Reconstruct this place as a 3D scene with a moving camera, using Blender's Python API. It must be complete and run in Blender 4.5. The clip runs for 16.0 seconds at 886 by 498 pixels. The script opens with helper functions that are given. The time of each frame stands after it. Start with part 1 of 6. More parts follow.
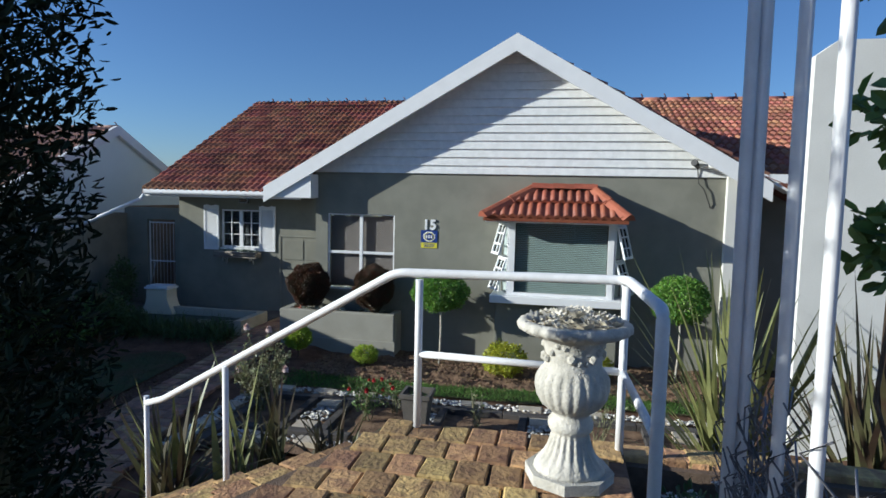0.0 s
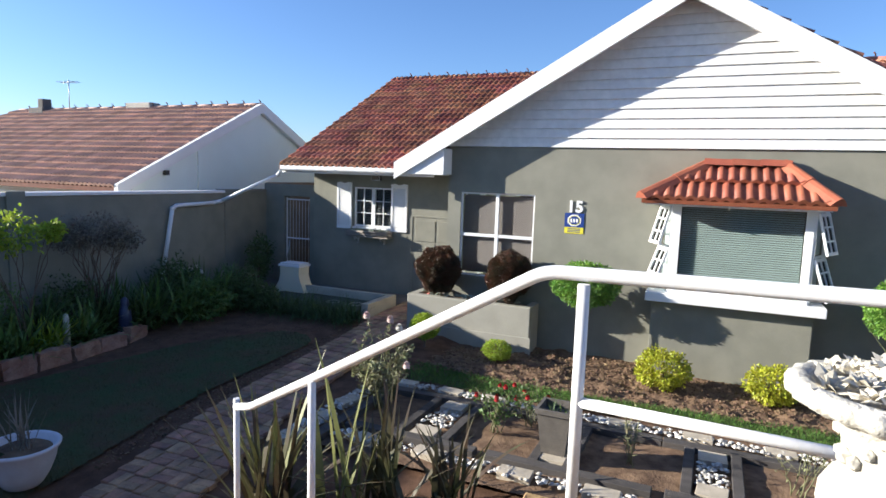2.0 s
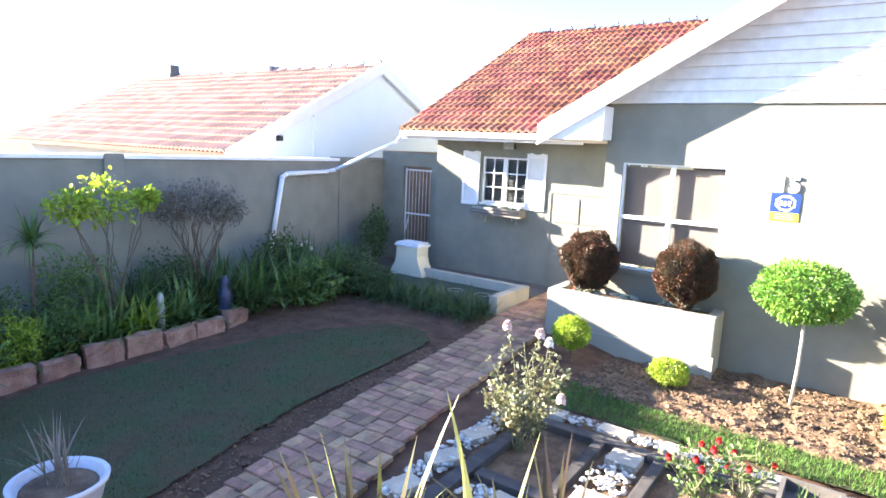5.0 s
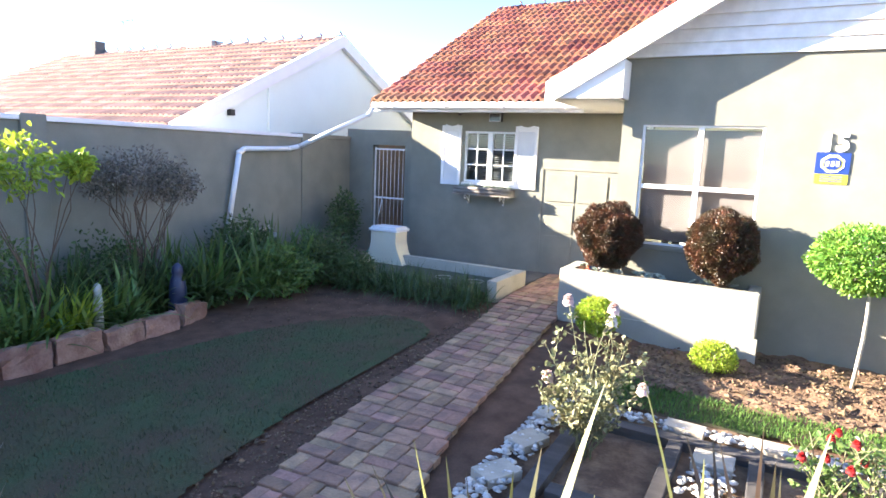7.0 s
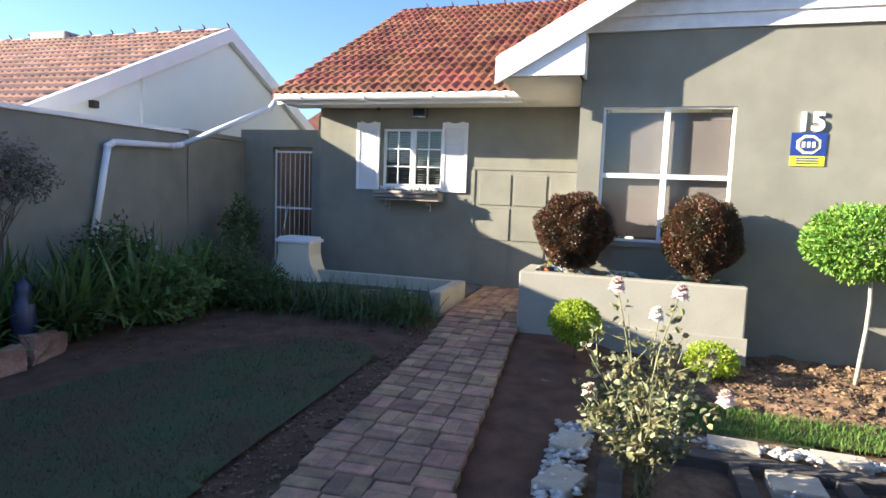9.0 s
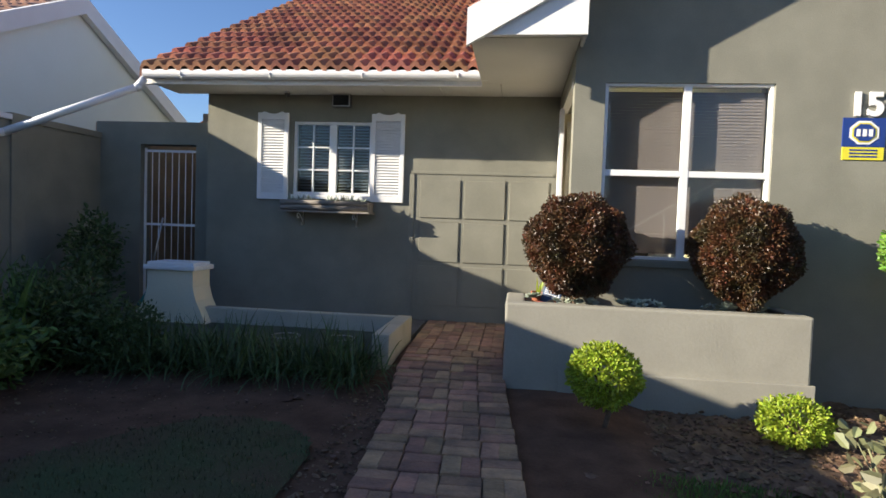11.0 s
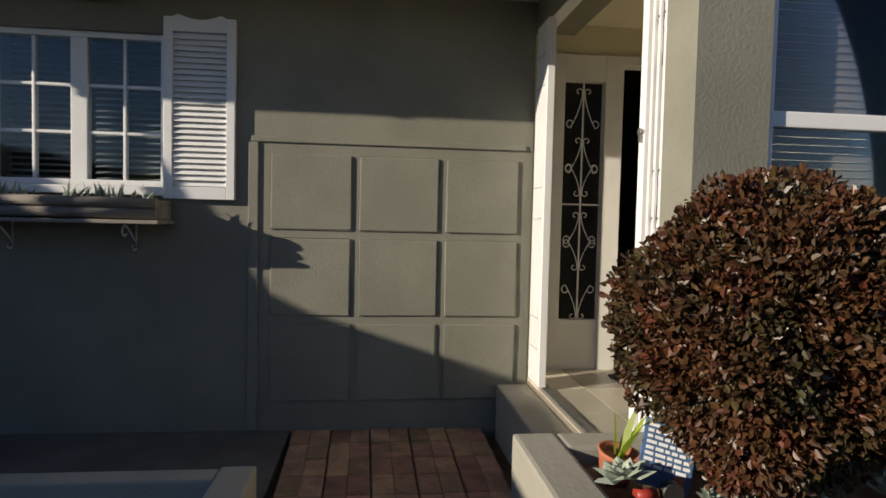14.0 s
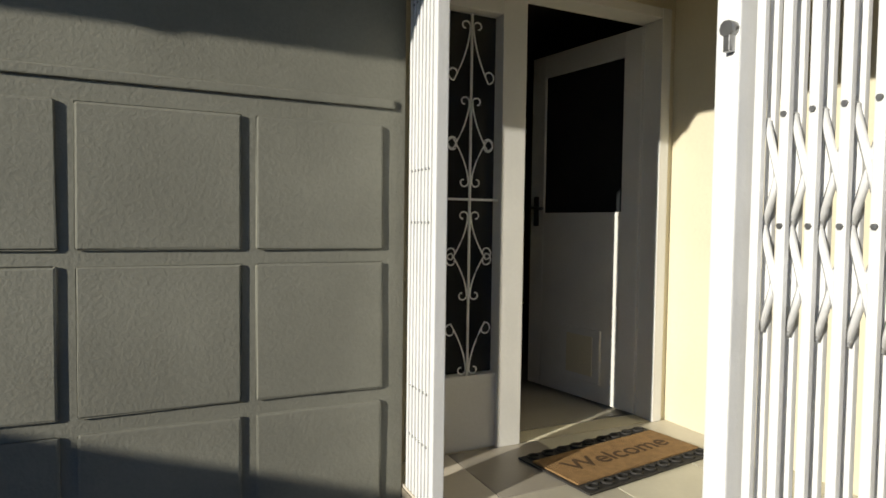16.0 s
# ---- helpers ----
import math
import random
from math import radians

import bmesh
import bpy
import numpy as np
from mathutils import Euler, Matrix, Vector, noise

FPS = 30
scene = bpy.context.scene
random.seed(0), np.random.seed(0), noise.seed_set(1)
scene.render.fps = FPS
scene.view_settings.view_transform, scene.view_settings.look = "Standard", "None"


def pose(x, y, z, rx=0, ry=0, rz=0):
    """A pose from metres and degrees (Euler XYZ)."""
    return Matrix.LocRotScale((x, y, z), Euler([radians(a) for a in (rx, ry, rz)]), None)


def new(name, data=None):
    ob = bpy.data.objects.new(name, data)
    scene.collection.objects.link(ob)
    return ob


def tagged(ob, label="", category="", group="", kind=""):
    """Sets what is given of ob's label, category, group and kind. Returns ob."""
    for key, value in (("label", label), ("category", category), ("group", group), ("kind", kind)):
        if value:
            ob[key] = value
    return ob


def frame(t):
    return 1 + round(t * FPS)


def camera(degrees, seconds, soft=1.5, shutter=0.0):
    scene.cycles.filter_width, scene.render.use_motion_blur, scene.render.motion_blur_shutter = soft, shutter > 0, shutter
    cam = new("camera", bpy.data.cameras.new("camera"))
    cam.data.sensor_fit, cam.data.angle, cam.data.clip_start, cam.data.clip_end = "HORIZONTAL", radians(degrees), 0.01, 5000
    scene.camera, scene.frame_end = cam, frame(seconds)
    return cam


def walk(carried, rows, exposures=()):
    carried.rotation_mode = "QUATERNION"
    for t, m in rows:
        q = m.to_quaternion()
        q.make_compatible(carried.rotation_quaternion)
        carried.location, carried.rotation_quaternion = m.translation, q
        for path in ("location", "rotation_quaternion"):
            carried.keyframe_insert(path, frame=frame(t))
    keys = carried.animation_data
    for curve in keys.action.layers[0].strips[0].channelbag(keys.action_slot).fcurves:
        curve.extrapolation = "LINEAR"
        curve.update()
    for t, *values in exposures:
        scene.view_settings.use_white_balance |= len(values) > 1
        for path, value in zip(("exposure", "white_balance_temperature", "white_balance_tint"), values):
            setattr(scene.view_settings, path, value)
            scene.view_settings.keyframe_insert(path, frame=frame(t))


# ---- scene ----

cam = camera(72.4, 16.0, soft=1.6)
# seconds, eye x y z, yaw, pitch, lean
ROWS = [
    (0, 0.389, -0.616, 2.689, 11.15, -4.94, 1.27),
    (0.5, 0.311, -0.304, 2.653, 13.94, -5.11, 1.39),
    (1, 0.226, -0.032, 2.626, 17.26, -5.53, 1.48),
    (1.5, 0.110, 0.244, 2.593, 20.44, -5.95, 1.69),
    (2, 0.019, 0.522, 2.585, 23.98, -6.84, 1.86),
    (2.5, -0.079, 0.774, 2.572, 28.21, -7.41, 2.06),
    (3, -0.224, 1.124, 2.549, 31.29, -8.27, 1.97),
    (3.5, -0.435, 1.286, 2.534, 33.34, -8.97, 2.40),
    (4, -0.649, 1.606, 2.552, 35.26, -9.57, 2.51),
    (6.5, -2.181, 2.423, 2.007, 31.18, -9.30, 2.53),
    (7, -2.450, 2.582, 1.888, 28.79, -8.96, 2.45),
    (7.5, -2.755, 2.729, 1.777, 25.39, -7.90, 2.38),
    (8, -3.034, 2.934, 1.635, 22.58, -7.17, 2.32),
    (8.5, -3.303, 3.142, 1.508, 20.01, -6.62, 2.30),
    (9, -3.588, 3.386, 1.364, 17.39, -5.43, 2.14),
    (9.5, -3.850, 3.725, 1.220, 15.58, -4.61, 2.23),
    (10, -4.139, 4.098, 1.140, 12.52, -3.52, 2.20),
    (12.5, -5.089, 6.873, 1.200, 1.38, -2.27, 1.68),
    (13, -5.159, 7.429, 1.216, -0.30, -2.44, 1.53),
    (13.5, -5.190, 7.964, 1.239, -2.68, -2.41, 1.44),
    (14, -5.178, 8.442, 1.258, -6.47, -2.57, 1.32),
    (14.5, -5.188, 8.877, 1.277, -11.03, -2.73, 1.23),
    (15, -5.182, 9.267, 1.279, -15.72, -2.55, 1.17),
    (15.5, -5.119, 9.645, 1.272, -20.20, -2.36, 1.03),
    (16, -5.033, 9.991, 1.286, -24.82, -2.38, 0.76),
]
EXPOSURES = [(0.0, 0.45, 5850, 3), (1.5, 0.83, 6050, 5), (2.5, 1.9, 6700, 11), (3.5, 2.72, 6850, 11), (4.2, 3.28, 6850, 11), (6.3, 3.4, 6950, 12), (7.0, 3.12, 7000, 12), (8.5, 2.34, 7050, 11), (10.0, 1.68, 7000, 8), (12.5, 0.66, 7250, 11), (13.5, 0.34, 7250, 11), (14.2, 0.16, 7150, 10), (15.0, 0.06, 6750, 7), (16.0, 0.10, 6550, 6)]
walk(cam, [(t, pose(x, y, z, 0, 0, yaw) @ pose(0, 0, 0, 90 + pitch) @ pose(0, 0, 0, 0, 0, lean)) for t, x, y, z, yaw, pitch, lean in ROWS], EXPOSURES)

# ---- light ----
SUN_WAY = Vector((2.8, 1.0, -0.91)).normalized()
world = bpy.data.worlds.new("sky")
scene.world = world
world.use_nodes = True
wn = world.node_tree
sky = wn.nodes.new("ShaderNodeTexSky")
sky.sky_type = "NISHITA"
sky.sun_disc = False
sky.sun_elevation = math.asin(-SUN_WAY.z)
sky.sun_rotation = math.atan2(-SUN_WAY.x, -SUN_WAY.y)
sky.altitude, sky.air_density, sky.dust_density, sky.ozone_density = 200, 1.0, 0.4, 4.0
wn.nodes["Background"].inputs[1].default_value = 0.072
deep = wn.nodes.new("ShaderNodeMix")
deep.data_type, deep.blend_type = "RGBA", "MULTIPLY"
deep.inputs[0].default_value, deep.inputs[7].default_value = 1.0, (0.94, 1.0, 1.21, 1)
wn.links.new(sky.outputs[0], deep.inputs[6])
wn.links.new(deep.outputs[2], wn.nodes["Background"].inputs[0])
sun_data = bpy.data.lights.new("sun", "SUN")
sun_data.energy, sun_data.angle, sun_data.color = 5.0, radians(0.5), (1.0, 0.93, 0.82)
sun = new("sun", sun_data)
sun.matrix_world = Matrix.Translation((-20, -8, 12)) @ SUN_WAY.to_track_quat("-Z", "Y").to_matrix().to_4x4()


# ---- materials ----
def material(name, base, rough=0.8, vary=0.25, scale=6.0, grain=60.0, bump=0.2, metal=0.0, second=None, rnd=None, stretch=(1, 1, 1), spec=0.5, thin=0.0, span=(0.62, 1.35)):
    """A surface with blotches, fine grain and relief at real sizes. rnd: 'object' or 'island' varies pieces."""
    m = bpy.data.materials.new(name)
    m.use_nodes = True
    nt = m.node_tree
    n, link = nt.nodes, nt.links.new
    p = n["Principled BSDF"]
    p.inputs["Roughness"].default_value = rough
    p.inputs["Metallic"].default_value = metal
    p.inputs["Specular IOR Level"].default_value = spec
    mp = n.new("ShaderNodeMapping")
    mp.inputs["Scale"].default_value = stretch
    geo = n.new("ShaderNodeNewGeometry")
    link(geo.outputs["Position"], mp.inputs["Vector"])
    a = n.new("ShaderNodeTexNoise")
    a.inputs["Scale"].default_value, a.inputs["Detail"].default_value = scale, 5
    b = n.new("ShaderNodeTexNoise")
    b.inputs["Scale"].default_value, b.inputs["Detail"].default_value = grain, 3
    link(mp.outputs[0], a.inputs["Vector"])
    link(mp.outputs[0], b.inputs["Vector"])
    mix = n.new("ShaderNodeMix")
    mix.data_type = "RGBA"
    low = second or tuple(c * (1 - vary) for c in base)
    mix.inputs[6].default_value, mix.inputs[7].default_value = (*low, 1), (*base, 1)
    ramp = n.new("ShaderNodeMapRange")
    ramp.inputs[1].default_value, ramp.inputs[2].default_value = 0.35, 0.65
    link(a.outputs["Fac"], ramp.inputs[0])
    link(ramp.outputs[0], mix.inputs[0])
    out = mix.outputs[2]
    g = n.new("ShaderNodeHueSaturation")
    mr = n.new("ShaderNodeMapRange")
    mr.inputs[3].default_value, mr.inputs[4].default_value = 1 - vary * 0.6, 1 + vary * 0.6
    link(b.outputs["Fac"], mr.inputs[0])
    link(mr.outputs[0], g.inputs["Value"])
    link(out, g.inputs["Color"])
    out = g.outputs[0]
    if rnd:
        h = n.new("ShaderNodeHueSaturation")
        if rnd == "object":
            src = n.new("ShaderNodeObjectInfo").outputs["Random"]
        else:
            src = geo.outputs["Random Per Island"]
        r1 = n.new("ShaderNodeMapRange")
        r1.inputs[3].default_value, r1.inputs[4].default_value = span
        link(src, r1.inputs[0])
        link(r1.outputs[0], h.inputs["Value"])
        mul = n.new("ShaderNodeMath")
        mul.operation = "MULTIPLY"
        mul.inputs[1].default_value = 7.13
        fr = n.new("ShaderNodeMath")
        fr.operation = "FRACT"
        link(src, mul.inputs[0])
        link(mul.outputs[0], fr.inputs[0])
        r2 = n.new("ShaderNodeMapRange")
        turn = 0.02 if span[0] < 0.7 else 0.005
        r2.inputs[3].default_value, r2.inputs[4].default_value = 0.5 - turn, 0.5 + turn
        link(fr.outputs[0], r2.inputs[0])
        link(r2.outputs[0], h.inputs["Hue"])
        link(out, h.inputs["Color"])
        out = h.outputs[0]
    link(out, p.inputs["Base Color"])
    if bump:
        bn = n.new("ShaderNodeBump")
        bn.inputs["Strength"].default_value = bump
        bn.inputs["Distance"].default_value = 0.01
        link(b.outputs["Fac"], bn.inputs["Height"])
        link(bn.outputs[0], p.inputs["Normal"])
    if thin:
        tr = n.new("ShaderNodeBsdfTranslucent")
        link(out, tr.inputs["Color"])
        ms = n.new("ShaderNodeMixShader")
        ms.inputs[0].default_value = thin
        link(p.outputs[0], ms.inputs[1])
        link(tr.outputs[0], ms.inputs[2])
        link(ms.outputs[0], n["Material Output"].inputs["Surface"])
    return m


def glass_material(name, tint=(0.9, 0.95, 0.95), rough=0.02):
    m = bpy.data.materials.new(name)
    m.use_nodes = True
    n, link = m.node_tree.nodes, m.node_tree.links.new
    gl = n.new("ShaderNodeBsdfGlossy")
    gl.inputs["Roughness"].default_value = rough
    tr = n.new("ShaderNodeBsdfTransparent")
    tr.inputs["Color"].default_value = (*tint, 1)
    fr = n.new("ShaderNodeFresnel")
    fr.inputs["IOR"].default_value = 1.5
    ms = n.new("ShaderNodeMixShader")
    link(fr.outputs[0], ms.inputs[0])
    link(tr.outputs[0], ms.inputs[1])
    link(gl.outputs[0], ms.inputs[2])
    link(ms.outputs[0], n["Material Output"].inputs["Surface"])
    return m


PLASTER = material("grey_plaster", (0.241, 0.237, 0.196), 0.88, 0.16, 2.6, 85, 0.2, spec=0.25)
PLASTER_CREAM = material("cream_plaster", (0.72, 0.66, 0.50), 0.8, 0.08, 1.5, 60, 0.2)
PLASTER_LIGHT = material("pale_plaster", (0.68, 0.67, 0.63), 0.85, 0.1, 1.5, 60, 0.2)
PLASTER_STONE = material("beige_plaster", (0.45, 0.42, 0.34), 0.85, 0.15, 3, 60, 0.4)
NB_WHITE = material("neighbour_white", (0.80, 0.86, 0.83), 0.8, 0.05, 1, 40, 0.15)
WHITE = material("white_paint", (0.80, 0.80, 0.80), 0.45, 0.05, 4, 70, 0.08)
WHITE_OLD = material("worn_white_paint", (0.78, 0.78, 0.77), 0.5, 0.12, 9, 120, 0.2)
RAIL_WHITE = material("rail_white_paint", (0.78, 0.78, 0.79), 0.4, 0.10, 14, 90, 0.05)
SOFFIT = material("soffit_board", (0.62, 0.60, 0.55), 0.8, 0.06, 2, 60, 0.1)
TILE = material("terracotta_roof_tile", (0.375, 0.160, 0.100), 0.8, 0.3, 1.6, 30, 0.35, second=(0.25, 0.095, 0.060), rnd="object", span=(0.68, 1.28))
TILE_ISLE = material("terracotta_roof_tiles", (0.375, 0.160, 0.100), 0.8, 0.3, 1.6, 30, 0.35, second=(0.25, 0.095, 0.060), rnd="island", span=(0.68, 1.28))
TILE_NEW = material("orange_roof_tile", (0.34, 0.098, 0.052), 0.6, 0.25, 4, 40, 0.25, second=(0.26, 0.072, 0.04), rnd="object", span=(0.82, 1.15))
TILE_NB = material("neighbour_roof_tile", (0.46, 0.275, 0.21), 0.8, 0.25, 1.5, 40, 0.3, rnd="island", span=(0.72, 1.22))
ROOF_DARK = material("roof_underlay", (0.16, 0.06, 0.04), 0.9, 0.3, 5, 40, 0.2)
BRICK = material("terracotta_paver", (0.44, 0.255, 0.155), 0.85, 0.4, 8, 45, 0.9, second=(0.26, 0.160, 0.108), rnd="object", span=(0.66, 1.22))
BRICK_ISLE = material("terracotta_pavers", (0.44, 0.255, 0.155), 0.85, 0.4, 8, 45, 0.9, second=(0.26, 0.160, 0.108), rnd="island", span=(0.66, 1.22))
BRICK_TAN = material("tan_paver", (0.55, 0.35, 0.15), 0.88, 0.45, 13, 42, 1.0, second=(0.27, 0.155, 0.08), rnd="object", span=(0.62, 1.22))
PLANTER_PAINT = material("pale_grey_plaster", (0.335, 0.322, 0.275), 0.85, 0.12, 2.5, 60, 0.14, spec=0.25)
CEMENT_DARK = material("dark_cement", (0.13, 0.125, 0.12), 0.9, 0.3, 3, 60, 0.4)
BRICK_TAN_ISLE = material("tan_pavers", (0.55, 0.35, 0.15), 0.88, 0.45, 13, 42, 1.0, second=(0.27, 0.155, 0.08), rnd="island", span=(0.62, 1.22))
JOINT = material("sandy_joint", (0.165, 0.112, 0.078), 0.95, 0.3, 20, 120, 0.4)
SOIL = material("brown_soil", (0.23, 0.150, 0.095), 0.95, 0.5, 7, 45, 1.0, second=(0.115, 0.072, 0.048), spec=0.15)
SOIL_CLOD = material("soil_clods", (0.22, 0.145, 0.092), 0.95, 0.4, 16, 60, 0.8, rnd="island", spec=0.15, span=(0.6, 1.3))
GROUND = material("dark_earth", (0.155, 0.088, 0.057), 0.95, 0.4, 5, 60, 0.6, spec=0.15)
LAWN_BASE = material("lawn_base", (0.070, 0.094, 0.042), 0.95, 0.4, 2.5, 90, 0.5, second=(0.105, 0.075, 0.045), spec=0.15)
GRASS = material("grass_blades", (0.13, 0.24, 0.055), 0.7, 0.3, 3, 40, 0.0, rnd="island", thin=0.3, spec=0.2)
GRASS_DARK = material("dark_grass_blades", (0.082, 0.126, 0.058), 0.7, 0.4, 1.1, 40, 0.0, second=(0.112, 0.100, 0.054), rnd="island", thin=0.25, spec=0.2, span=(0.7, 1.3))
LEAF_GREEN = material("bright_green_leaves", (0.21, 0.37, 0.06), 0.5, 0.35, 9, 40, 0.0, second=(0.11, 0.25, 0.04), rnd="island", thin=0.3)
LEAF_LIME = material("lime_leaves", (0.36, 0.47, 0.05), 0.5, 0.25, 6, 40, 0.0, rnd="island", thin=0.35)
LEAF_YELLOW = material("golden_leaves", (0.50, 0.52, 0.05), 0.5, 0.25, 6, 40, 0.0, rnd="island", thin=0.35)
LEAF_BROWN = material("bronze_leaves", (0.112, 0.040, 0.018), 0.42, 0.4, 9, 40, 0.0, second=(0.045, 0.038, 0.016), rnd="island", thin=0.15, span=(0.6, 1.3))
LEAF_DARK = material("dark_green_leaves", (0.082, 0.135, 0.042), 0.5, 0.35, 5, 40, 0.0, rnd="island", thin=0.2)
LEAF_MID = material("mid_green_leaves", (0.145, 0.235, 0.058), 0.5, 0.35, 5, 40, 0.0, second=(0.085, 0.15, 0.04), rnd="island", thin=0.25)
LEAF_GREY = material("greyish_leaves", (0.235, 0.205, 0.16), 0.7, 0.3, 5, 40, 0.0, rnd="island", thin=0.2)
LEAF_ROSE = material("rose_leaves", (0.24, 0.265, 0.13), 0.5, 0.4, 7, 40, 0.0, second=(0.15, 0.13, 0.07), rnd="island", thin=0.25)
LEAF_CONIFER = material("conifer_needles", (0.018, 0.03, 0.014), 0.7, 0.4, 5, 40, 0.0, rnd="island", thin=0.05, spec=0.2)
LEAF_FLAX = material("flax_blades", (0.085, 0.095, 0.04), 0.5, 0.4, 3, 30, 0.0, second=(0.075, 0.05, 0.03), rnd="island", thin=0.2)
LEAF_FLAX_PALE = material("pale_flax_blades", (0.20, 0.215, 0.078), 0.5, 0.4, 3, 30, 0.0, second=(0.12, 0.14, 0.05), rnd="island", thin=0.2)
SUCCULENT = material("succulent_leaves", (0.36, 0.42, 0.34), 0.55, 0.2, 12, 60, 0.05, rnd="island")
SUCCULENT_PALE = material("pale_succulent_leaves", (0.66, 0.62, 0.50), 0.6, 0.25, 12, 60, 0.05, rnd="island")
BARK = material("bark", (0.16, 0.11, 0.075), 0.9, 0.4, 20, 90, 0.6)
BARK_PALE = material("pale_bark", (0.50, 0.46, 0.38), 0.85, 0.3, 20, 90, 0.4)
STEM = material("rose_stem", (0.20, 0.20, 0.10), 0.7, 0.3, 12, 60, 0.2)
CONCRETE = material("cast_stone", (0.60, 0.57, 0.51), 0.9, 0.25, 9, 80, 0.6, second=(0.42, 0.40, 0.35))
PAVER = material("cream_paver_stone", (0.52, 0.45, 0.35), 0.9, 0.2, 8, 70, 0.5)
PEBBLE = material("white_pebbles", (0.66, 0.63, 0.58), 0.7, 0.2, 20, 60, 0.1, rnd="island", span=(0.45, 1.2))
SLEEPER = material("weathered_sleeper", (0.085, 0.075, 0.07), 0.9, 0.4, 3, 40, 0.7, stretch=(0.5, 3, 3))
STONE_RED = material("sandstone_block", (0.37, 0.22, 0.16), 0.9, 0.4, 7, 40, 1.0, second=(0.26, 0.13, 0.09), rnd="object", span=(0.8, 1.2))
COIR_DARK = material("dark_coir", (0.10, 0.055, 0.022), 0.95, 0.25, 30, 260, 0.9)
YARD = material("brown_yard_wall", (0.36, 0.27, 0.19), 0.9, 0.25, 2, 50, 0.3)
BLIND_BROWN = material("brown_blind", (0.225, 0.18, 0.172), 0.75, 0.12, 2, 120, 0.1)
BLIND_GREEN = material("grey_green_blind", (0.36, 0.42, 0.41), 0.6, 0.08, 3, 60, 0.05)
BLIND_DARK = material("grey_venetian_blind", (0.26, 0.265, 0.28), 0.6, 0.1, 3, 60, 0.05)
GLASS = glass_material("window_glass")
# dark colour stands in for the lack of light in the closed rooms
ROOM_SHADE = material("room_shade", (0.10, 0.085, 0.075), 0.9, 0.2, 3, 30, 0.1)
STEEL = material("dull_steel", (0.42, 0.42, 0.42), 0.4, 0.2, 20, 90, 0.1, metal=0.9)
BLACK = material("black_metal", (0.03, 0.03, 0.032), 0.5, 0.2, 10, 60, 0.1)
RUBBER = material("black_rubber", (0.03, 0.028, 0.026), 0.7, 0.2, 20, 90, 0.3)
COIR = material("coir_fibre", (0.34, 0.20, 0.08), 0.95, 0.25, 30, 260, 0.9)
FLOOR_TILE = material("beige_floor_tile", (0.58, 0.54, 0.44), 0.35, 0.08, 5, 50, 0.05, rnd="object")
GROUT = material("floor_grout", (0.30, 0.26, 0.20), 0.9, 0.2, 20, 90, 0.2)
CONCRETE_GREY = material("grey_cement", (0.36, 0.35, 0.32), 0.85, 0.2, 6, 60, 0.4)
PLANTER_WOOD = material("weathered_log", (0.33, 0.29, 0.25), 0.9, 0.35, 6, 70, 0.7, stretch=(0.3, 3, 3))
SIGN_BLUE = material("slate_blue_sign", (0.07, 0.14, 0.28), 0.5, 0.25, 20, 60, 0.05)
BLUE = material("blue_sign", (0.015, 0.045, 0.22), 0.4, 0.05, 5, 40, 0.0)
YELLOW = material("yellow_sign", (0.70, 0.62, 0.05), 0.4, 0.05, 5, 40, 0.0)
CLAY = material("clay_pot", (0.45, 0.15, 0.08), 0.8, 0.2, 10, 60, 0.2)
RED_GLAZE = material("red_glaze", (0.35, 0.04, 0.03), 0.4, 0.2, 10, 60, 0.1)
POT_WHITE = material("white_ceramic", (0.62, 0.63, 0.68), 0.4, 0.12, 6, 60, 0.1)
POT_GREY = material("grey_clay_pot", (0.13, 0.115, 0.10), 0.8, 0.25, 8, 60, 0.3)
PETAL_PINK = material("pink_petals", (0.86, 0.68, 0.63), 0.6, 0.2, 20, 60, 0.0, thin=0.3)
PETAL_WHITE = material("white_petals", (0.82, 0.78, 0.72), 0.6, 0.1, 20, 60, 0.0, thin=0.3)
PETAL_RED = material("red_petals", (0.55, 0.03, 0.03), 0.6, 0.2, 20, 60, 0.0, thin=0.3)
BLUE_CERAMIC = material("dark_blue_ceramic", (0.03, 0.04, 0.09), 0.35, 0.2, 8, 60, 0.05)
WATER = material("green_net", (0.03, 0.05, 0.035), 0.6, 0.3, 4, 200, 0.3)
TEAL = material("teal_plastic", (0.03, 0.25, 0.24), 0.5, 0.1, 8, 60, 0.0)
DOOR_WHITE = material("door_white", (0.72, 0.71, 0.68), 0.45, 0.06, 4, 60, 0.1)
DARK_GLASS = material("dark_window_pane", (0.02, 0.022, 0.024), 0.08, 0.1, 3, 30, 0.0)
MESH_GREY = material("galvanised_wire", (0.22, 0.22, 0.25), 0.5, 0.2, 20, 60, 0.0, metal=0.6)


# ---- building tools ----
def box(bm, x0, y0, z0, x1, y1, z1, bevel=0.0):
    vs = [bm.verts.new((x, y, z)) for z in (z0, z1) for y in (y0, y1) for x in (x0, x1)]
    fs = [bm.faces.new([vs[i] for i in f]) for f in ((0, 2, 3, 1), (4, 5, 7, 6), (0, 1, 5, 4), (2, 6, 7, 3), (0, 4, 6, 2), (1, 3, 7, 5))]
    if bevel:
        bmesh.ops.bevel(bm, geom=list({e for f in fs for e in f.edges}), offset=bevel, segments=2, affect="EDGES", profile=0.6)
    return bm


def boxed(x0, y0, z0, x1, y1, z1, bevel=0.0):
    return box(bmesh.new(), x0, y0, z0, x1, y1, z1, bevel)


